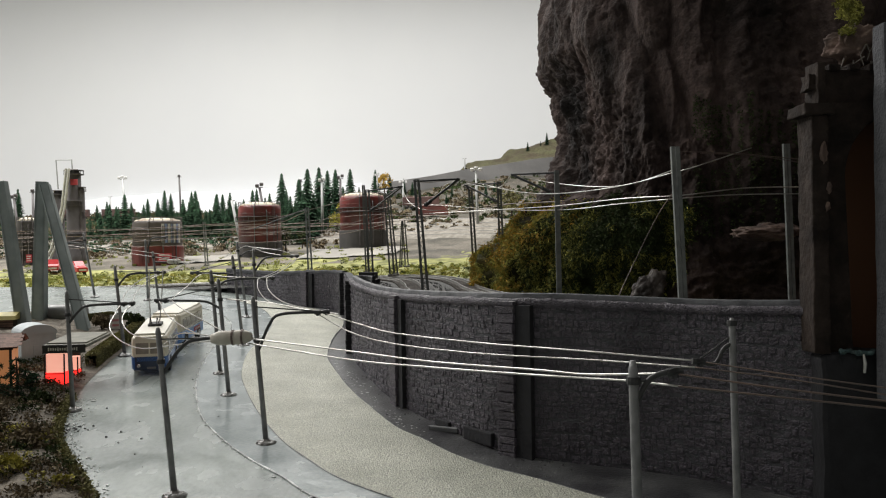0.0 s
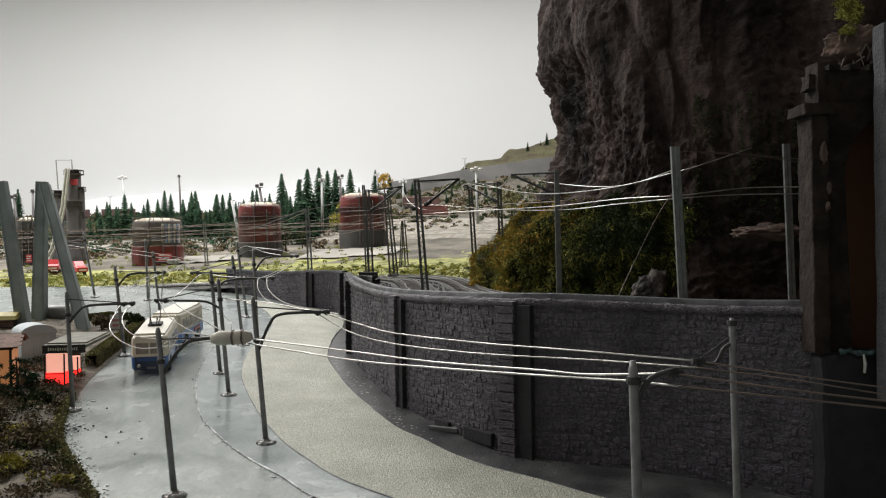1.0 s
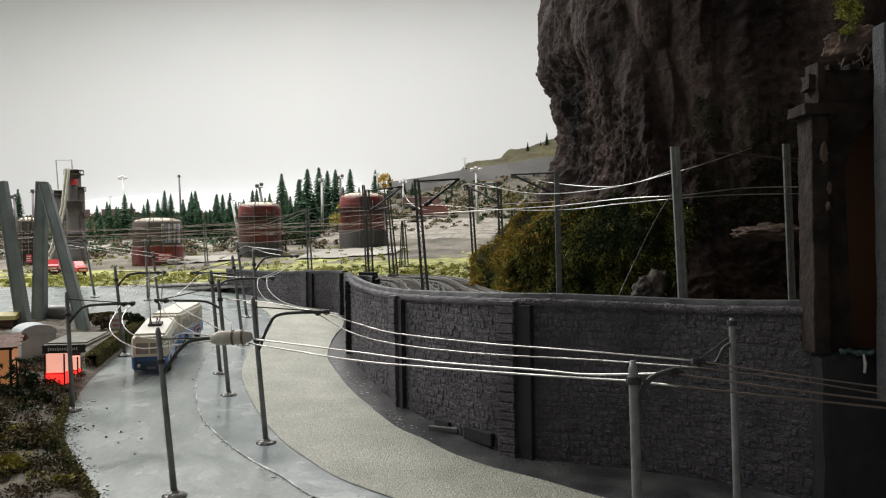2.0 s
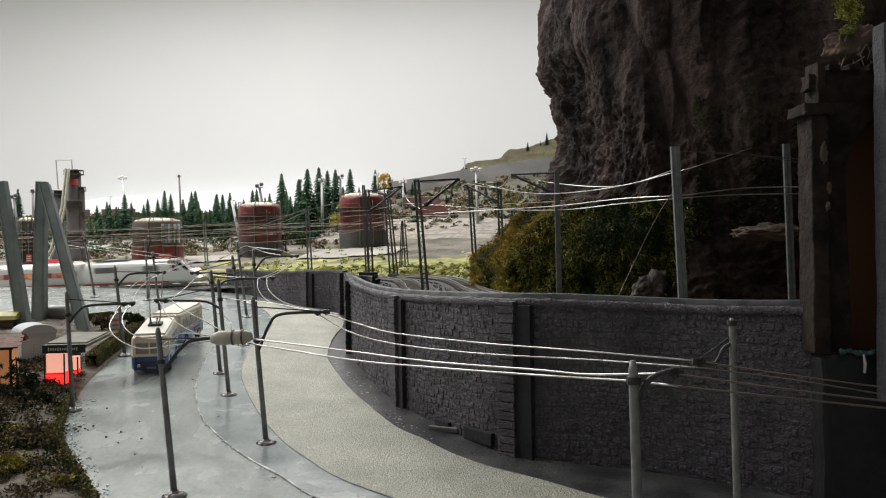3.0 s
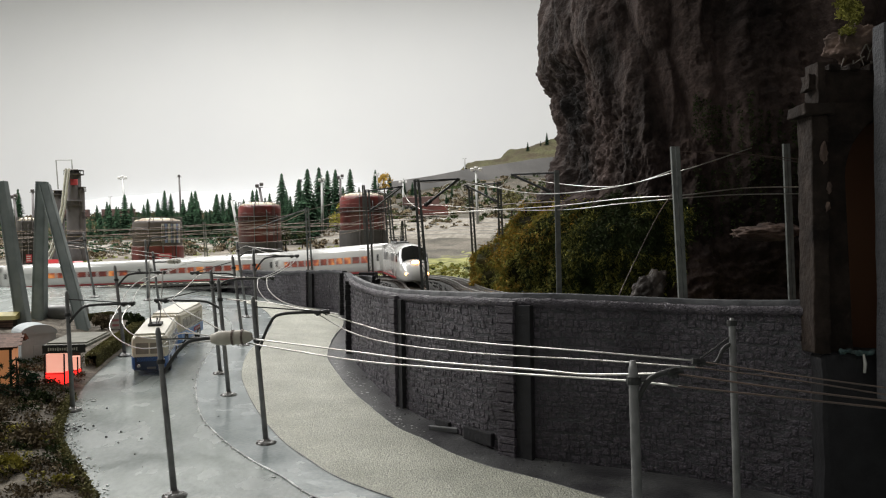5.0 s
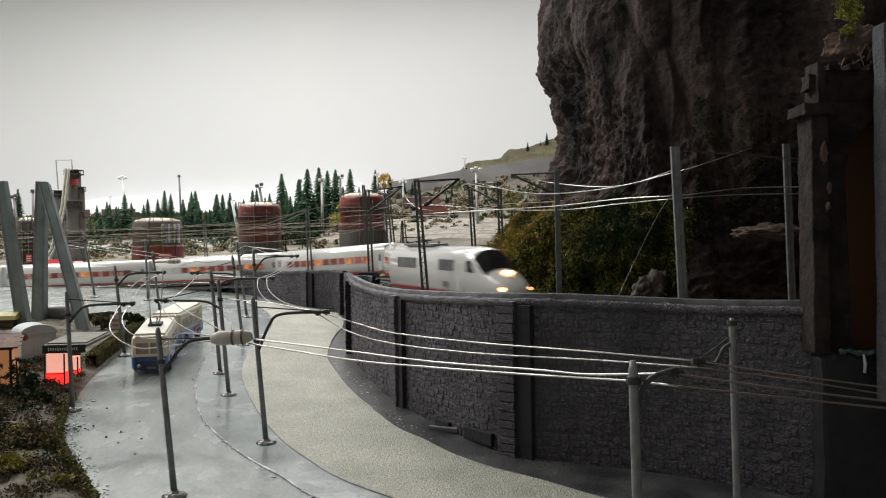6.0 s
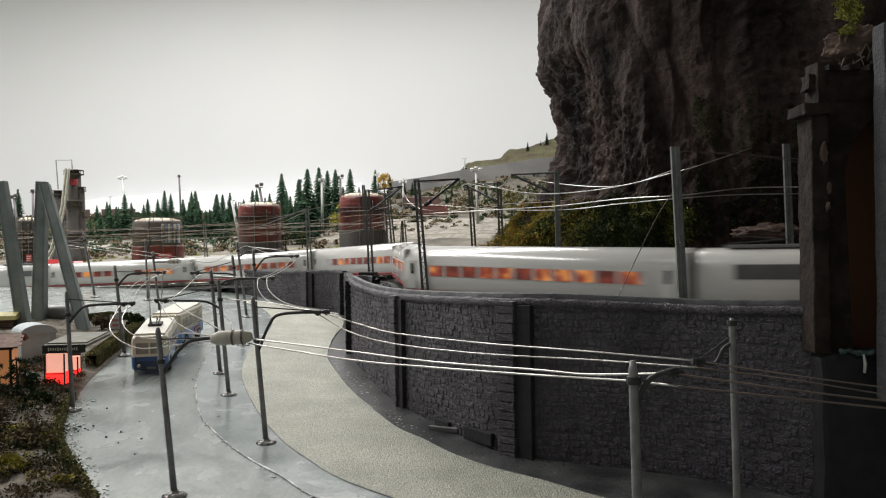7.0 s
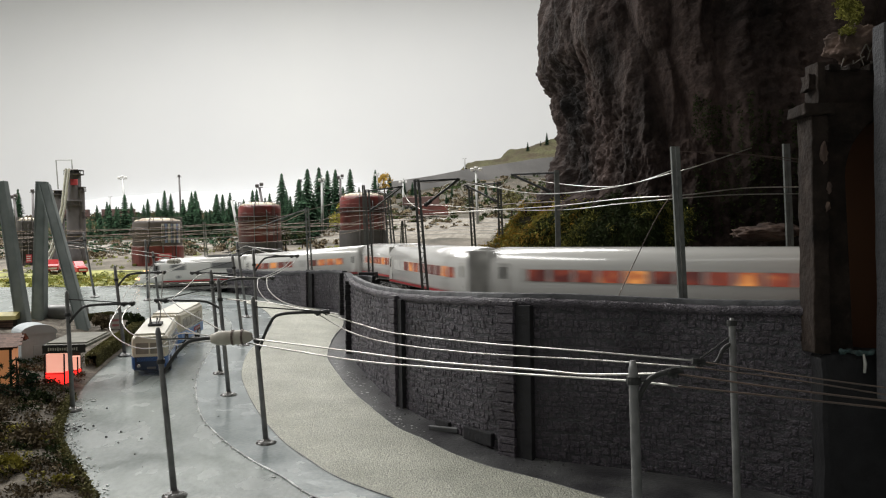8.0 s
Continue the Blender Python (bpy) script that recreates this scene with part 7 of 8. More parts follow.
        bar(bm, (r * 1.13 * math.cos(a), r * 1.13 * math.sin(a), height * 0.64), (r * 1.13 * math.cos(a), r * 1.13 * math.sin(a), height * 0.64 + 0.012), 0.0009)
    lathe(bm, [(r * 1.13, height * 0.64 + 0.0115), (r * 1.14, height * 0.64 + 0.0125), (r * 1.13, height * 0.64 + 0.0130)], 36)
    part("walkway", bm, M_COLUMN, ob, "dark ring walkway")
    if stripes:
        bm = bmesh.new()
        box(bm, (r * 0.62, -r * 1.05, height * 0.16), (r * 0.55, 0.003, height * 0.16))
        sg = part("sign", bm, M_SIGNRED, ob, "red and white sign")
        bm = bmesh.new()
        for k in range(3):
            box(bm, (r * 0.62, -r * 1.05 - 0.002, height * (0.115 + 0.045 * k)), (r * 0.42, 0.001, height * 0.018))
        part("sign_bars", bm, M_WHITE, sg)
    return ob


def column(x, y, height, width, label, cap=False, mat=None):
    z = ground_at(x, y) - 0.004
    ob = thing("process_column", label, "column", x, y, z, group="refinery columns")
    r = width / 2
    bm = bmesh.new()
    lathe(bm, [(r * 1.15, -0.01), (r * 1.15, height * 0.1), (r, height * 0.12), (r, height * 0.6), (r * 0.9, height * 0.63), (r * 0.86, height * 0.95), (r * 0.5, height)], 26)
    part("shell", bm, mat or M_COLUMN, ob, smooth=True)
    bm = bmesh.new()
    for u in (0.28, 0.62, 0.94):
        lathe(bm, [(r * 1.25, height * u), (r * 1.25, height * u + 0.002), (r * 0.9, height * u + 0.002)], 22)
        for k in range(10):
            a = 6.283 * k / 10
            bar(bm, (r * 1.22 * math.cos(a), r * 1.22 * math.sin(a), height * u), (r * 1.22 * math.cos(a), r * 1.22 * math.sin(a), height * u + 0.012), 0.0009)
        lathe(bm, [(r * 1.22, height * u + 0.0115), (r * 1.25, height * u + 0.0122), (r * 1.22, height * u + 0.0128)], 22)
    part("platform", bm, M_COLUMN, ob, "round platform with railing")
    if cap:
        bm = bmesh.new()
        box(bm, (r * 0.4, -r * 0.92, height * 0.86), (r * 0.9, 0.002, height * 0.06))
        part("sign", bm, M_SIGNRED, ob, "pink-red sign plate")
    return ob


for (x, y, h), w, mat, lab, foot, st in (
        ((-0.7465, 2.2200, 0.1184), 0.1243, M_TANKGREY, "dark brown-grey storage tank with red base and white-blue panels", 0.40, True),
        ((-0.4977, 2.3100, 0.1447), 0.1140, M_TANKRED, "red storage tank with cream domed roof", 0.27, False),
        ((-0.2255, 2.4000, 0.1519), 0.1280, M_TANKRED, "dark red storage tank with pale roof on black bund", 0.32, False),
        ((-1.1262, 2.3000, 0.1288), 0.0521, M_SOOT, "grey silo tank with red and white sign", 0.1, True)):
    storage_tank(x, y, h, w, mat, lab, foot, stripes=st)
column(*(-1.0599, 2.3400, 0.2027), 0.0328, "dark steel process column with round platform")
column(*(-0.9887, 2.2800, 0.2582), 0.0410, "tall dark steel process column with pink sign", True)
column(*(-0.9689, 2.2800, 0.2096), 0.0182, "slim dark steel process column beside the tall one")
ob = thing("pipe_loop", "pale bent overhead pipe beside the columns", "pipe", *(-1.0476, 2.3300), 0.0034)
PIPE_AT = Vector(ob.location)
bm = bmesh.new()
tube(bm, [Vector(p) - PIPE_AT for p in ((-1.0542, 2.3300, 0.2109), (-1.0588, 2.3300, 0.2901), (-1.0153, 2.3300, 0.2909), (-1.0144, 2.3300, 0.2568))], 0.0018, 8)
part("top_loop", bm, M_PIPE, ob)
for k in range(2):
    bm = bmesh.new()
    tube(bm, [Vector(p) - PIPE_AT for p in ((-0.9956, 2.2500, 0.2599), (-1.0099, 2.2500, 0.1538), (-1.0395, 2.2500, 0.0479), (-1.0631, 2.2500, 0.0058))] if k == 0 else
         [Vector(p) - PIPE_AT for p in ((-0.9880, 2.2500, 0.2597), (-1.0023, 2.2500, 0.1537), (-1.0303, 2.2500, 0.0478), (-1.0525, 2.2500, 0.0056))], 0.0034, 10)
    part("down_pipe", bm, M_WHITE, ob, "white down pipe")


def fir(h, seed):
    """A slim fir of ragged whorls."""
    rng = random.Random(seed)
    ob = thing("fir_tree", "slim dark green model fir with ragged outline", "tree", group="far firs")
    bm = bmesh.new()
    tube(bm, [(0, 0, -0.01), (0, 0, h * 0.5), (0, 0, h * 0.96)], [h * 0.025, h * 0.018, h * 0.004], 6)
    part("trunk", bm, M_TRUNK, ob)
    bm = bmesh.new()
    levels = 19
    for k in range(levels):
        u = k / levels
        z = h * (0.06 + 0.92 * u)
        r = h * 0.215 * (1 - u) ** 0.8 * rng.uniform(0.82, 1.12) + h * 0.012
        n = 17
        a0 = rng.uniform(0, 6)
        for i in range(n):
            a = a0 + 6.283 * i / n + rng.uniform(-0.2, 0.2)
            ln = r * rng.uniform(0.65, 1.15)
            d = Vector((math.cos(a), math.sin(a), 0))
            s = Vector((-d.y, d.x, 0)) * r * 0.34
            p = Vector((0, 0, z + h * 0.05))
            tip = d * ln + Vector((0, 0, z - h * 0.02))
            mid = p.lerp(tip, 0.55) + Vector((0, 0, h * 0.006))
            bm.faces.new([bm.verts.new(p), bm.verts.new(mid - s), bm.verts.new(tip), bm.verts.new(mid + s)])
    part("crown", bm, M_FIR, ob)
    return ob


FIRS = [fir(1.0, 50 + k) for k in range(4)]


def plant_firs(spots, seed):
    rng = random.Random(seed)
    for x, y, h in spots:
        t = copy_thing(FIRS[rng.randrange(4)], pose(0, 0, 0))
        k = h * rng.uniform(0.94, 1.06)
        t.matrix_basis = pose(x, y, ground_at(x, y) - 0.004, 0, 0, rng.uniform(0, 360)) @ Matrix.Diagonal((k * 1.05, k * 1.05, k, 1))


plant_firs([(-1.2263, 2.9500, 0.0786), (-1.1869, 2.9400, 0.0979), (-1.1302, 2.8800, 0.1305), (-1.1071, 2.8800, 0.1343), (-1.4668, 3.7100, 0.1186), (-1.0932, 2.9200, 0.1556), (-1.3385, 3.6500, 0.1094), (-1.3303, 3.8300, 0.1148), (-1.1585, 3.2900, 0.0986), (-1.2007, 3.5800, 0.1192), (-1.2439, 3.8000, 0.1493), (-1.2096, 3.7800, 0.1385), (-0.8956, 2.9300, 0.1464), (-0.8505, 2.8500, 0.1424), (-0.8699, 2.9900, 0.1593), (-0.8172, 2.8400, 0.1381), (-0.7926, 2.8400, 0.1079), (-0.7956, 2.9000, 0.1063), (-0.8378, 3.1400, 0.1255), (-0.7678, 2.8900, 0.1579), (-0.7870, 3.0400, 0.1418), (-0.8178, 3.2700, 0.1350), (-0.8355, 3.5700, 0.1070), (-0.7173, 3.2100, 0.1454), (-0.8656, 3.9600, 0.1319), (-0.6956, 3.4200, 0.1367), (-0.5730, 2.9500, 0.1179), (-0.5703, 3.0200, 0.1951), (-0.5379, 2.9300, 0.1464), (-0.4977, 2.7800, 0.1389)], 30)
plant_firs([(-0.5049, 2.9900, 0.1792), (-0.4309, 2.6300, 0.1752), (-0.4387, 2.7700, 0.2214), (-0.4388, 3.0300, 0.2058), (-0.4191, 3.1100, 0.2050), (-0.3863, 3.0800, 0.2072), (-0.3723, 3.1900, 0.1275), (-0.3671, 3.4000, 0.1970), (-0.3785, 3.8700, 0.1031), (-0.3165, 4.0400, 0.1614), (-0.2598, 4.2200, 0.1124), (-0.1897, 4.2300, 0.0845), (-0.1450, 4.1600, 0.0693), (-1.6048, 3.9400, 0.0919), (-1.0642, 2.9700, 0.0950), (-0.8954, 2.8600, 0.1010), (-0.6973, 2.7400, 0.1187), (-0.8761, 3.6000, 0.1031), (-0.6639, 3.1800, 0.1165), (-0.4709, 2.7200, 0.1359), (-0.4262, 2.8100, 0.1404), (-0.3987, 2.8700, 0.1243), (-0.3763, 2.9200, 0.1070), (-0.0759, 3.7200, 0.0421), (-0.0298, 3.5100, 0.0421), (0.0448, 3.8200, 0.0509), (0.1918, 3.7100, 0.0692), (0.2386, 3.8600, 0.0565), (0.0180, 3.6500, 0.0486), (0.1240, 3.5500, 0.0591), (-0.4011, 2.6900, 0.0717), (-1.0192, 3.4500, 0.1379), (-1.4897, 3.9000, 0.0779)], 33)
for f in FIRS:
    x, y = -2.6 + 0.25 * FIRS.index(f), 4.2
    f.matrix_basis = pose(x, y, ground_at(x, y) - 0.004) @ Matrix.Diagonal((0.18, 0.18, 0.17, 1))


def mast_lamp(x, y, height, lean, heads, mat, label):
    """A tall yard mast with floodlights."""
    z = ground_at(x, y) - 0.003
    ob = thing("yard_lamp", label, "lamp", x, y, z, group="yard lamps")
    bm = bmesh.new()
    tube(bm, [(0, 0, -0.005), (lean, 0, height)], [0.0050, 0.0036], 8)
    part("mast", bm, mat, ob, smooth=True)
    for k in range(heads):
        bm = bmesh.new()
        box(bm, (lean + (k - (heads - 1) / 2) * 0.013, -0.002, height + 0.004 + 0.004 * (k % 2)), (0.010, 0.008, 0.009), 0, 0.001, 20)
        part("floodlight", bm, M_LAMPGLASS if mat is M_PIPE else M_COLUMN, ob)
    bm = bmesh.new()
    bar(bm, (lean - 0.010, 0, height * 0.995), (lean + 0.010, 0, height * 0.995), 0.002)
    part("crossbar", bm, M_COLUMN, ob)


for (x, y, h), lean, n, mat, lab in (
        ((-1.2414, 3.3300, 0.1974), -0.012, 3, M_PIPE, 'pale yard mast with floodlights'),
        ((-1.1581, 3.7600, 0.2078), -0.006, 1, M_COLUMN, 'dark yard mast with lamp heads'),
        ((-0.5123, 2.5200, 0.1847), -0.03, 2, M_COLUMN, 'dark yard mast with lamp heads'),
        ((-0.6081, 2.5700, 0.1507), -0.03, 0, M_PIPE, 'pale yard mast with floodlights'),
        ((-0.4022, 2.8400, 0.1740), 0, 2, M_PIPE, 'pale yard mast with floodlights'),
        ((-0.3409, 2.8500, 0.1803), 0, 2, M_COLUMN, 'dark yard mast with lamp heads'),
        ((0.1141, 2.7300, 0.1818), -0.004, 3, M_PIPE, 'pale yard mast with floodlights'),
        ((-0.1637, 3.5700, 0.1189), 0, 3, M_PIPE, 'pale yard mast with floodlights'),
        ((-0.3077, 4.0300, 0.1342), 0, 2, M_PIPE, 'pale yard mast with floodlights'),
        ((-1.4520, 3.7100, 0.1285), 0, 0, M_PIPE, 'pale yard mast with floodlights'),
        ((-1.3463, 2.7900, 0.1896), 0, 1, M_COLUMN, 'dark yard mast with lamp heads'),
        ((-1.3230, 2.6600, 0.1772), -0.02, 2, M_COLUMN, 'dark yard mast with lamp heads'),
        ((-0.5121, 3.0700, 0.1595), 0, 1, M_COLUMN, 'dark yard mast with lamp heads'),
        ((0.1231, 4.4900, 0.1136), 0, 0, M_PIPE, 'pale yard mast with floodlights'),
) :
    mast_lamp(x, y, h, lean, n, mat, lab)


M_YARDRAIL = material("pale_yard_rail", (0.52, 0.50, 0.47), 0.5, scale=100)
M_YARD = material("brown_grey_yard_ballast", (0.27, 0.25, 0.215), 0.95, dark=(0.16, 0.145, 0.12), scale=60, bump=0.6, bump_scale=300)


def yard():
    """Parallel far tracks, drawn as ballast beds with rails."""
    for k, (a, b) in enumerate((
            ((-0.5792, 2.7700), (0.1999, 2.4700)),
            ((-0.5787, 2.8600), (0.2073, 2.5600)),
            ((-0.5127, 2.9200), (0.2140, 2.6400)),
            ((-0.4881, 3.0100), (0.2199, 2.7100)),
            ((-0.4626, 3.1100), (0.2266, 2.7900)),
            ((-1.1621, 2.7500), (-0.6548, 2.7000)),
            ((-1.2040, 2.8500), (-0.6812, 2.8100)),
    )):
        tr = thing("yard_track", "far yard track with bright rails on pale ballast", "track", group="yard tracks", kind="structure")
        p, q = Vector(a), Vector(b)
        d = (q - p).normalized()
        n = Vector((-d.y, d.x))
        bm = bmesh.new()
        rails = [bmesh.new(), bmesh.new()]
        rows, rr = [], [[], []]
        for i in range(41):
            c = p.lerp(q, i / 40)
            z = max(ground_at(c.x, c.y), ground_at(c.x + n.x * 0.03, c.y + n.y * 0.03), ground_at(c.x - n.x * 0.03, c.y - n.y * 0.03)) + 0.0006
            rows.append([bm.verts.new((c.x + n.x * o, c.y + n.y * o, z + dz)) for o, dz in ((0.050, -0.014), (0.018, 0), (-0.018, 0), (-0.050, -0.014))])
            for s in (0, 1):
                o = (s - 0.5) * 0.0165
                rr[s].append([rails[s].verts.new((c.x + n.x * (o + w), c.y + n.y * (o + w), z + dz)) for w, dz in ((0.0008, 0), (0.0006, 0.003), (-0.0006, 0.003), (-0.0008, 0))])
        for r, s in zip(rows, rows[1:]):
            for j in range(3):
                bm.faces.new((r[j], s[j], s[j + 1], r[j + 1]))
        part("ballast_bed", bm, M_YARD, tr)
        for s in (0, 1):
            for r, t in zip(rr[s], rr[s][1:]):
                for j in range(3):
                    rails[s].faces.new((r[j], t[j], t[j + 1], r[j + 1]))
            part("rail", rails[s], M_YARDRAIL, tr)


yard()


def wagon(x, y, turn, mat, label, length=0.15, h=0.040):
    z = ground_at(x, y) + 0.004
    ob = thing("goods_wagon", label, "wagon", x, y, z, turn, group="far wagons")
    bm = bmesh.new()
    box(bm, (0, 0, 0.012 + h / 2), (length, 0.032, h - 0.008), 0, 0.002)
    body = part("body", bm, mat, ob)
    bm = bmesh.new()
    for k in range(9):
        for s in (-1, 1):
            box(bm, ((k - 4) * length * 0.11, s * 0.0165, 0.012 + h / 2), (0.0018, 0.0012, h - 0.010))
    tagged(part("ribs", bm, mat, body), kind="stuff")
    bm = bmesh.new()
    loft(bm, [(-length * 0.505, [(-0.017, h + 0.007), (0.017, h + 0.007), (0.010, h + 0.011), (-0.010, h + 0.011)]), (length * 0.505, [(-0.017, h + 0.007), (0.017, h + 0.007), (0.010, h + 0.011), (-0.010, h + 0.011)])])
    part("roof", bm, M_TANKBROWN, ob)
    bm = bmesh.new()
    box(bm, (0, 0, 0.010), (length * 0.9, 0.026, 0.004))
    for wx in (-0.38, -0.26, 0.26, 0.38):
        for s in (-1, 1):
            bmesh.ops.create_cone(bm, cap_ends=True, segments=12, radius1=0.0055, radius2=0.0055, depth=0.003, matrix=pose(wx * length, s * 0.0085, 0.0055, 90))
    part("running_gear", bm, M_UNDER, ob)


wagon(*(-0.0350, 2.9200), 1.0, M_WAGON, "red-brown goods wagon standing in the far yard", length=0.11)
wagon(*(-0.5509, 3.1400), 1.0, M_TANKBROWN, "brown goods wagon standing in the far yard")
wagon(*(-0.4274, 3.0800), 1.0, M_WAGON, "red-brown goods wagon standing in the far yard")
wagon(*(-0.2811, 3.1700), 1.0, M_TANKBROWN, "brown goods wagon standing in the far yard")
wagon(*(-0.0876, 3.4800), 1.0, M_TANKBROWN, "brown goods wagon standing in the far yard")
wagon(*(-1.5316, 4.0100), 1.0, M_TANKBROWN, "brown goods wagon standing in the far yard")
wagon(*(-1.7889, 4.1100), 1.0, M_TANKBROWN, "brown goods wagon standing in the far yard")

M_BUSRED = material("red_van_paint", (0.50, 0.025, 0.03), 0.3, scale=40, coat=0.4)


def red_van(x, y, turn, label):
    z = ground_at(x, y) + 0.001
    ob = thing("red_van", label, "van", x, y, z, turn, group="red vans")
    bm = bmesh.new()
    loft(bm, [(-0.030, round_section(0.0105, 0.005, 0.024, 0.003)), (0.014, round_section(0.0105, 0.005, 0.025, 0.003)), (0.021, round_section(0.0105, 0.005, 0.016, 0.002)), (0.030, round_section(0.0100, 0.005, 0.013, 0.002))])
    part("body", bm, M_BUSRED, ob)
    bm = bmesh.new()
    for s in (-1, 1):
        box(bm, (-0.008, s * 0.0106, 0.0185), (0.036, 0.0006, 0.0060), 0, 0.0002)
    part("side_window", bm, M_SCREEN, ob)
    for wx in (-0.018, 0.018):
        for s in (-1, 1):
            bm = bmesh.new()
            bmesh.ops.create_cone(bm, cap_ends=True, segments=16, radius1=0.0045, radius2=0.0045, depth=0.003, matrix=pose(wx, s * 0.0095, 0.0045, 90))
            part("wheel", bm, M_TYRE, ob)
    bm = bmesh.new()
    box(bm, (0.0302, 0, 0.0085), (0.0008, 0.014, 0.003))
    part("bumper", bm, M_WHITE, ob)
    ob.scale = (1.3, 1.3, 1.3)


red_van(*(-0.8791, 2.0200), -40, "red van parked beyond the railway track")
red_van(*(-0.9505, 2.0700), -70, "red van parked beside another beyond the track")


def hill():
    """Green hill behind a grey retaining wall at the far right."""
    line = [(-0.2633, 4.3000, 0.3591), (-0.0623, 4.3000, 0.3842), (0.1389, 4.3000, 0.4179), (0.3398, 4.3000, 0.4430), (0.5695, 4.3000, 0.4705), (1.2003, 4.3000, 0.5053)]
    ob = thing("hill_wall", "long sloping grey retaining wall below the far hill", "wall", kind="structure")
    bm = bmesh.new()
    rows = []
    for p in spline(line, 80):
        rows.append([bm.verts.new((p.x, p.y + o, z)) for o, z in ((0, p.z - 0.16), (0, p.z), (0.02, p.z + 0.002), (0.04, p.z - 0.16))])
    for r, s in zip(rows, rows[1:]):
        for k in range(3):
            bm.faces.new((r[k], s[k], s[k + 1], r[k + 1]))
    part("wall_face", bm, M_HILLWALL, ob)
    bm = bmesh.new()
    rows = []
    crest = spline([(0.1014, 4.5500, 0.4374), (0.1475, 4.5500, 0.4729), (0.2386, 4.5500, 0.4834), (0.3146, 4.5500, 0.4942), (0.3608, 4.5500, 0.5358), (0.4519, 4.5500, 0.5464), (0.5433, 4.5500, 0.5750), (0.6649, 4.5500, 0.5972), (1.2716, 4.5500, 0.6290)], 90)
    foot = spline(line[2:], 90)
    for p, q in zip(foot, crest):
        row = []
        for k in range(13):
            v = (p + Vector((0, 0.02, 0.001))).lerp(q, k / 12)
            v.z += 0.012 * noise.fractal(v * 14, 0.8, 2, 4) * math.sin(math.pi * k / 12) + 0.006 * noise.noise(v * 40) * (k > 0)
            row.append(bm.verts.new(v))
        row.append(bm.verts.new((q.x, 4.9, q.z - 0.2)))
        rows.append(row)
    for r, s in zip(rows, rows[1:]):
        for k in range(13):
            bm.faces.new((r[k], s[k], s[k + 1], r[k + 1]))
    tagged(part("hill", bm, M_HILLGREEN, smooth=True), "green and brown hill above the far wall", "hill", kind="structure")


M_HILLGREEN = material("hill_flock", (0.105, 0.105, 0.05), 0.95, dark=(0.075, 0.060, 0.036), scale=12, bump=1.0, bump_scale=120, fine=(0.3, 90))
hill()
for (x, y, z), h in (((0.4586, 4.5000, 0.5227), 0.055), ((0.5279, 4.5000, 0.5394), 0.042), ((0.5610, 4.5000, 0.5508), 0.075)):
    t = copy_thing(FIRS[1], pose(0, 0, 0))
    t.matrix_basis = pose(x, y, z - 0.004) @ Matrix.Diagonal((h, h, h, 1))


def flock(name, mat, spots, label, size, leaf, count, seed):
    """Tufts strewn over the ground."""
    rng = random.Random(seed)
    bm = bmesh.new()
    for x, y in spots(rng):
        clump(bm, (x, y, ground_at(x, y) + size * 0.3), size * rng.uniform(0.6, 1.4), rng, leaf, count, 0.6)
    tagged(part(name, bm, mat), label, "grass", kind="stuff")


def along_track(off0, off1, n, x0, x1):
    def spots(rng):
        out = []
        while len(out) < n:
            i = rng.randrange(0, 900)
            p = TRACK[i]
            if not x0 < p.x < x1:
                continue
            d = TRACK[i + 1] - p
            q = p + Vector((-d.y, d.x, 0)).normalized() * rng.uniform(off0, off1)
            out.append((q.x, q.y))
        return out
    return spots


flock("grass_tufts", M_LEAF_GREEN, along_track(0.115, 0.52, 1500, -1.5, -0.02), "fresh green grass tufts beyond the railway track", 0.0050, 0.0011, 55, 31)
flock("grass_tufts", M_LEAF_YELLOW, along_track(0.115, 0.45, 1300, -1.5, -0.02), "yellow grass tufts beyond the railway track", 0.0048, 0.0011, 55, 32)
flock("grass_tufts", M_LEAF_DARK, along_track(0.13, 0.6, 120, -1.2, -0.05), "dark weeds beyond the railway track", 0.006, 0.0013, 60, 33)


def yellow_tree(x, y, h, label, mat, seed):
    rng = random.Random(seed)
    ob = thing("leafy_tree", label, "tree", x, y, ground_at(x, y) - 0.003, group="leafy trees")
    bm = bmesh.new()
    tube(bm, [(0, 0, 0), (0.002, 0, h * 0.45), (0, 0, h * 0.8)], [h * 0.035, h * 0.025, h * 0.01], 7)
    for k in range(5):
        a = 1.26 * k
        tube(bm, [(0.002, 0, h * 0.45), (h * 0.22 * math.cos(a), h * 0.22 * math.sin(a), h * 0.7)], [h * 0.015, h * 0.006], 5)
    part("trunk", bm, M_TRUNK, ob)
    bm = bmesh.new()
    for k in range(16):
        a, r = rng.uniform(0, 6.28), h * 0.26 * math.sqrt(rng.random())
        clump(bm, (r * math.cos(a), r * math.sin(a), h * rng.uniform(0.42, 0.95)), h * 0.13, rng, h * 0.035, 50)
    part("crown", bm, mat, ob)


yellow_tree(*(-0.2874, 4.2100, 0.1233), "ochre leafy tree in the far yard", M_OCHRE, 680)
yellow_tree(*(-0.3362, 2.9800, 0.1092), "yellowish leafy tree by the red tank", M_LEAF_YELLOW, 614)
yellow_tree(*(-0.3487, 2.7900, 0.0744), "yellowish leafy tree by the red tank", M_LEAF_YELLOW, 596)
yellow_tree(*(-0.2380, 4.3400, 0.0722), "ochre leafy tree in the far yard", M_OCHRE, 700)
yellow_tree(*(-0.4391, 2.3600, 0.0755), "dark leafy tree beside the red tank", M_LEAF_DARK, 505)
yellow_tree(*(-0.4116, 2.4800, 0.0578), "dark leafy bush beyond the grass", M_LEAF_DARK, 535)
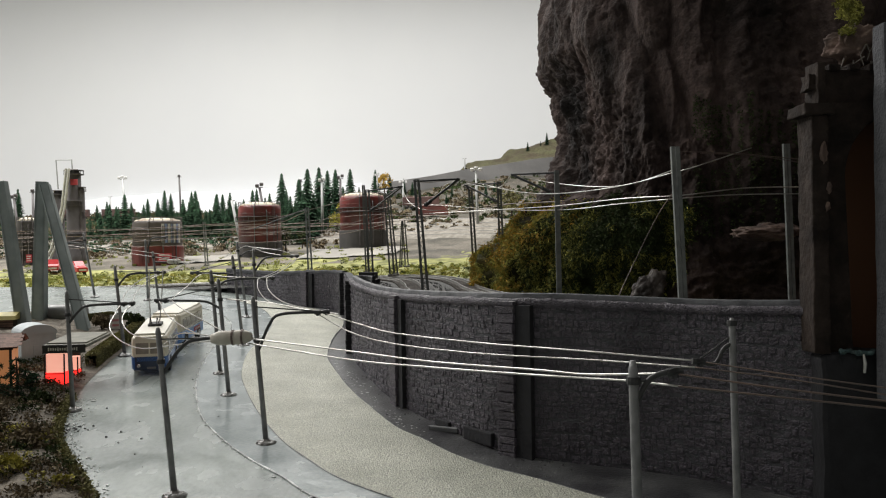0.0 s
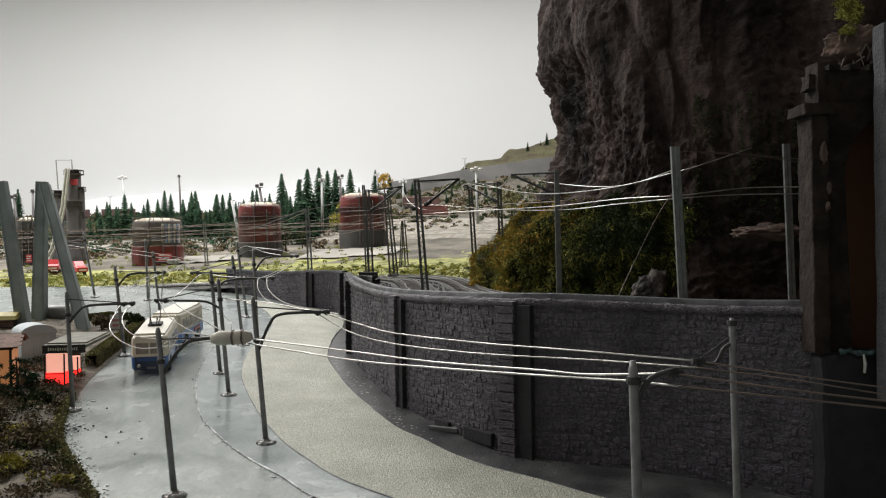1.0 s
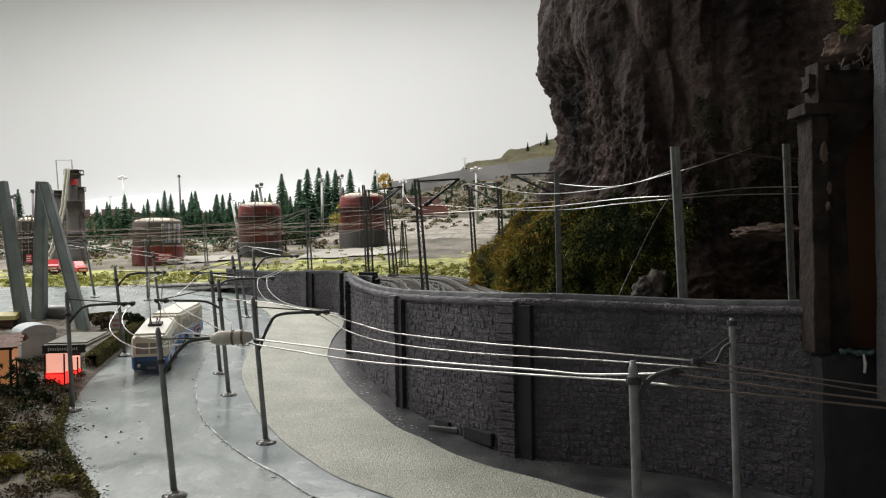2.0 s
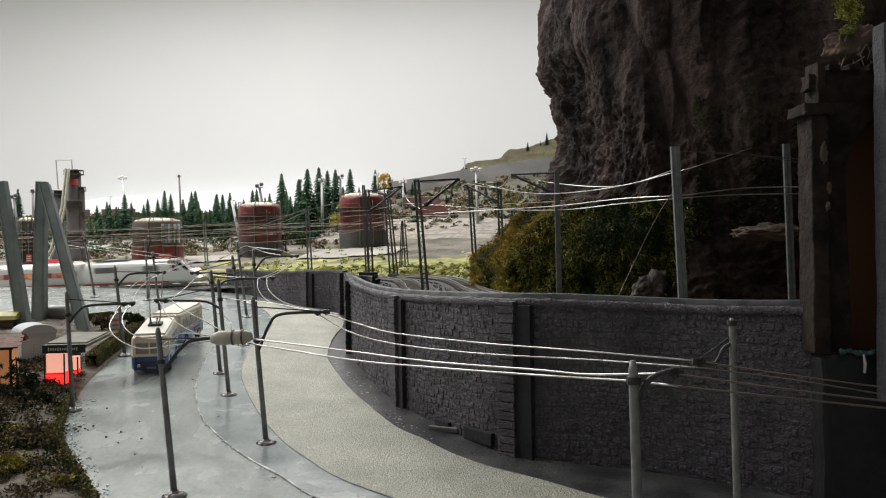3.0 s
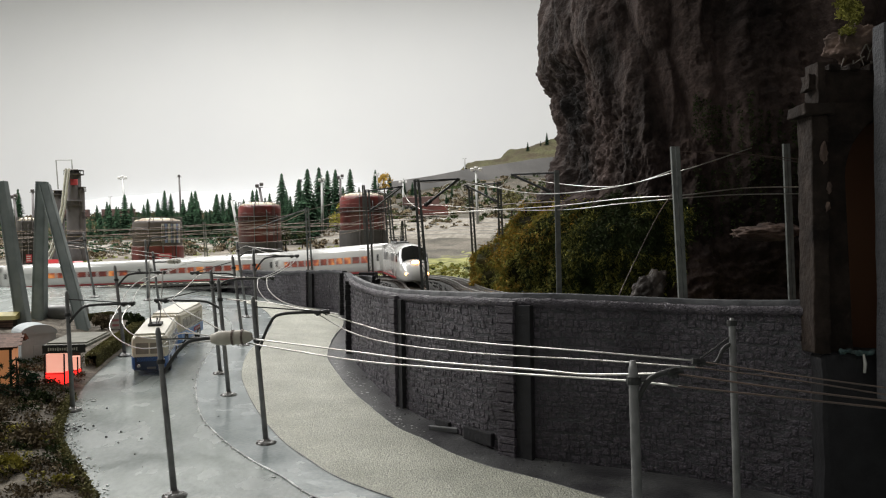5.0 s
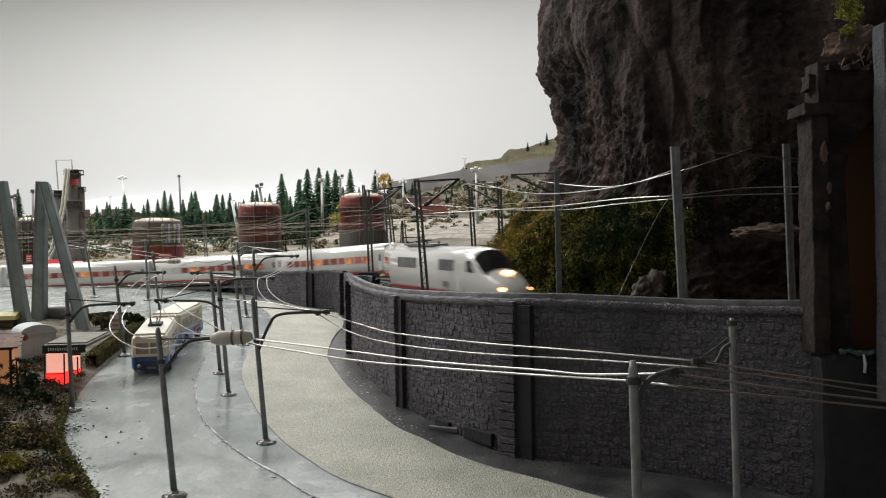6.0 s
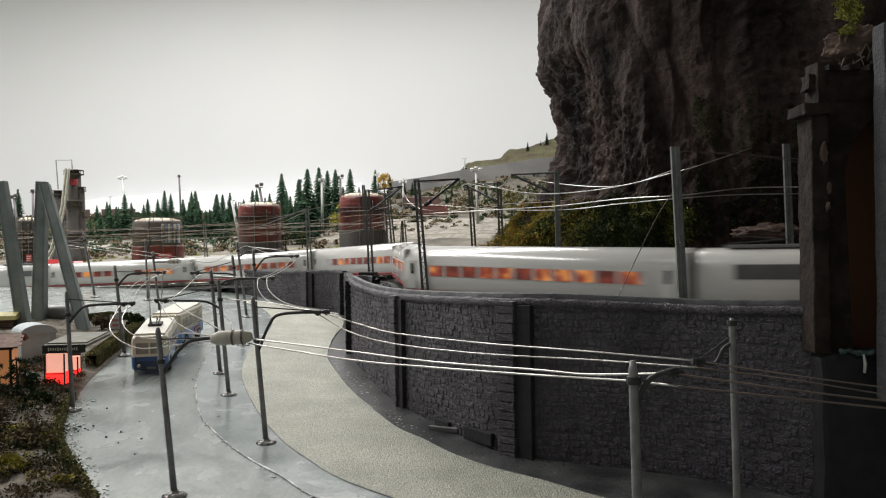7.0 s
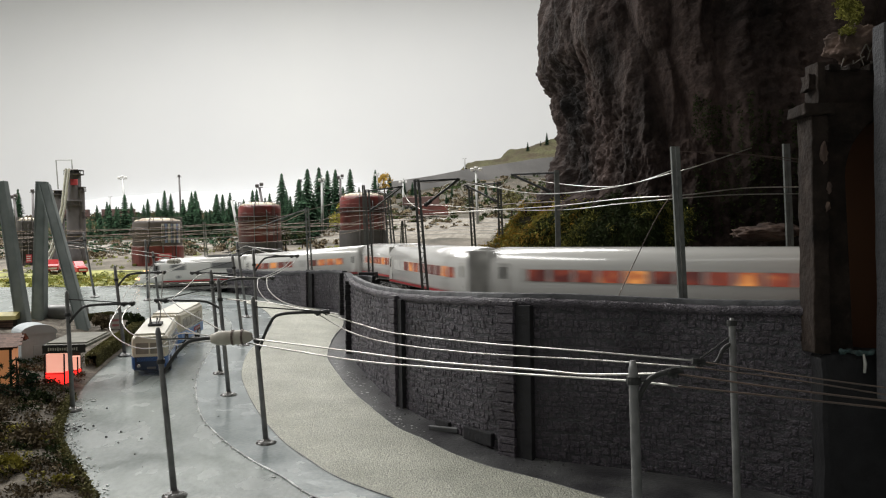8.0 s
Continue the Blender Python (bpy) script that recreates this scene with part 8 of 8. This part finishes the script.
yellow_tree(*(0.2224, 2.7400, 0.1050), "olive leafy tree beside the rock", M_OLIVE, 905)

# pale slabs between the tanks
for pts in ([(-0.3736, 2.1200), (-0.1184, 2.1100), (-0.0989, 2.3200), (-0.3540, 2.3700)], [(-0.6944, 2.1500), (-0.5319, 2.1900), (-0.5525, 2.3400), (-0.7146, 2.3600)], ):
    bm = bmesh.new()
    c = [Vector((*p, 0)) for p in pts]
    rows = []
    for i in range(13):
        row = []
        for j in range(7):
            v = c[0].lerp(c[1], i / 12).lerp(c[3].lerp(c[2], i / 12), j / 6)
            row.append(bm.verts.new((v.x, v.y, ground_at(v.x, v.y) + 0.004)))
        rows.append(row)
    for r, t in zip(rows, rows[1:]):
        for j in range(6):
            bm.faces.new((r[j], t[j], t[j + 1], r[j + 1]))
    tagged(part("paving_slab", bm, M_SLAB), "pale concrete yard paving between the tanks", "paving", kind="structure")


def over_plain(n, x0, x1, y0, y1):
    def spots(rng):
        return [(rng.uniform(x0, x1) * y / 2.5, y) for y in (rng.uniform(y0, y1) for _ in range(n))]
    return spots


flock("far_scrub", M_LEAF_DARK, over_plain(900, -1.5, 0.45, 2.75, 4.7), "dark scrub dotted over the far plain", 0.016, 0.006, 30, 41)
flock("far_scrub", M_LEAF_BROWN, over_plain(900, -1.5, 0.45, 2.7, 4.7), "brown scrub dotted over the far plain", 0.014, 0.006, 30, 42)
flock("far_scrub", M_FIR, over_plain(420, -1.5, -0.30, 2.55, 4.2), "low dark green thicket over the far plain", 0.024, 0.0045, 70, 44)
flock("far_scrub", M_LEAF_BROWN, over_plain(420, -1.5, -0.30, 2.35, 4.2), "low brown thicket over the far plain", 0.020, 0.0040, 70, 45)
flock("far_scrub", M_LEAF_GREEN, over_plain(130, -1.4, -0.1, 1.95, 2.5), "green scrub dotted over the far plain", 0.008, 0.0018, 60, 43)
rng = random.Random(5)
bm = bmesh.new()
PORTAL_TOP = Vector((0.2189, 0.4500, 0.1640))
for k in range(60):
    clump(bm, PORTAL_TOP + Vector((rng.uniform(-0.006, 0.003), rng.uniform(-0.004, 0.004), rng.uniform(-0.010, 0.035))), 0.0030, rng, 0.0008, 60)
tagged(part("moss_tuft", bm, M_MOSSGREEN), "bright green moss tuft above the tunnel portal", "moss", kind="stuff")

# white cloud bank along the foot of the backdrop, its paint given a glow
M_CLOUD = material("white_glowing_backdrop", (0.86, 0.86, 0.86), 0.9, dark=(0.80, 0.81, 0.82), scale=3, emit=(0.97, 0.98, 1.0), emit_strength=0.28)
bm = bmesh.new()
rows = []
for p in spline([(-2.2746, 4.9300, 0.3344), (-2.0445, 4.9300, 0.3370), (-1.7485, 4.9300, 0.3515), (-1.4854, 4.9300, 0.3666), (-1.1895, 4.9300, 0.3746), (-0.8607, 4.9300, 0.3886), (-0.4662, 4.9300, 0.4014)], 80):
    q = p + Vector((0, 0, 0.012 * noise.fractal(p * 5, 0.8, 2, 3)))
    rows.append([bm.verts.new((p.x, p.y, p.z - 0.20)), bm.verts.new((p.x, p.y - 0.004, p.z - 0.20)), bm.verts.new((q.x, q.y - 0.004, q.z)), bm.verts.new(q)])
for r, t in zip(rows, rows[1:]):
    for k in range(3):
        bm.faces.new((r[k], t[k], t[k + 1], r[k + 1]))
tagged(part("backdrop_clouds", bm, M_CLOUD), "white cloud bank with faint emission at the backdrop foot", "backdrop", kind="structure")


motions()
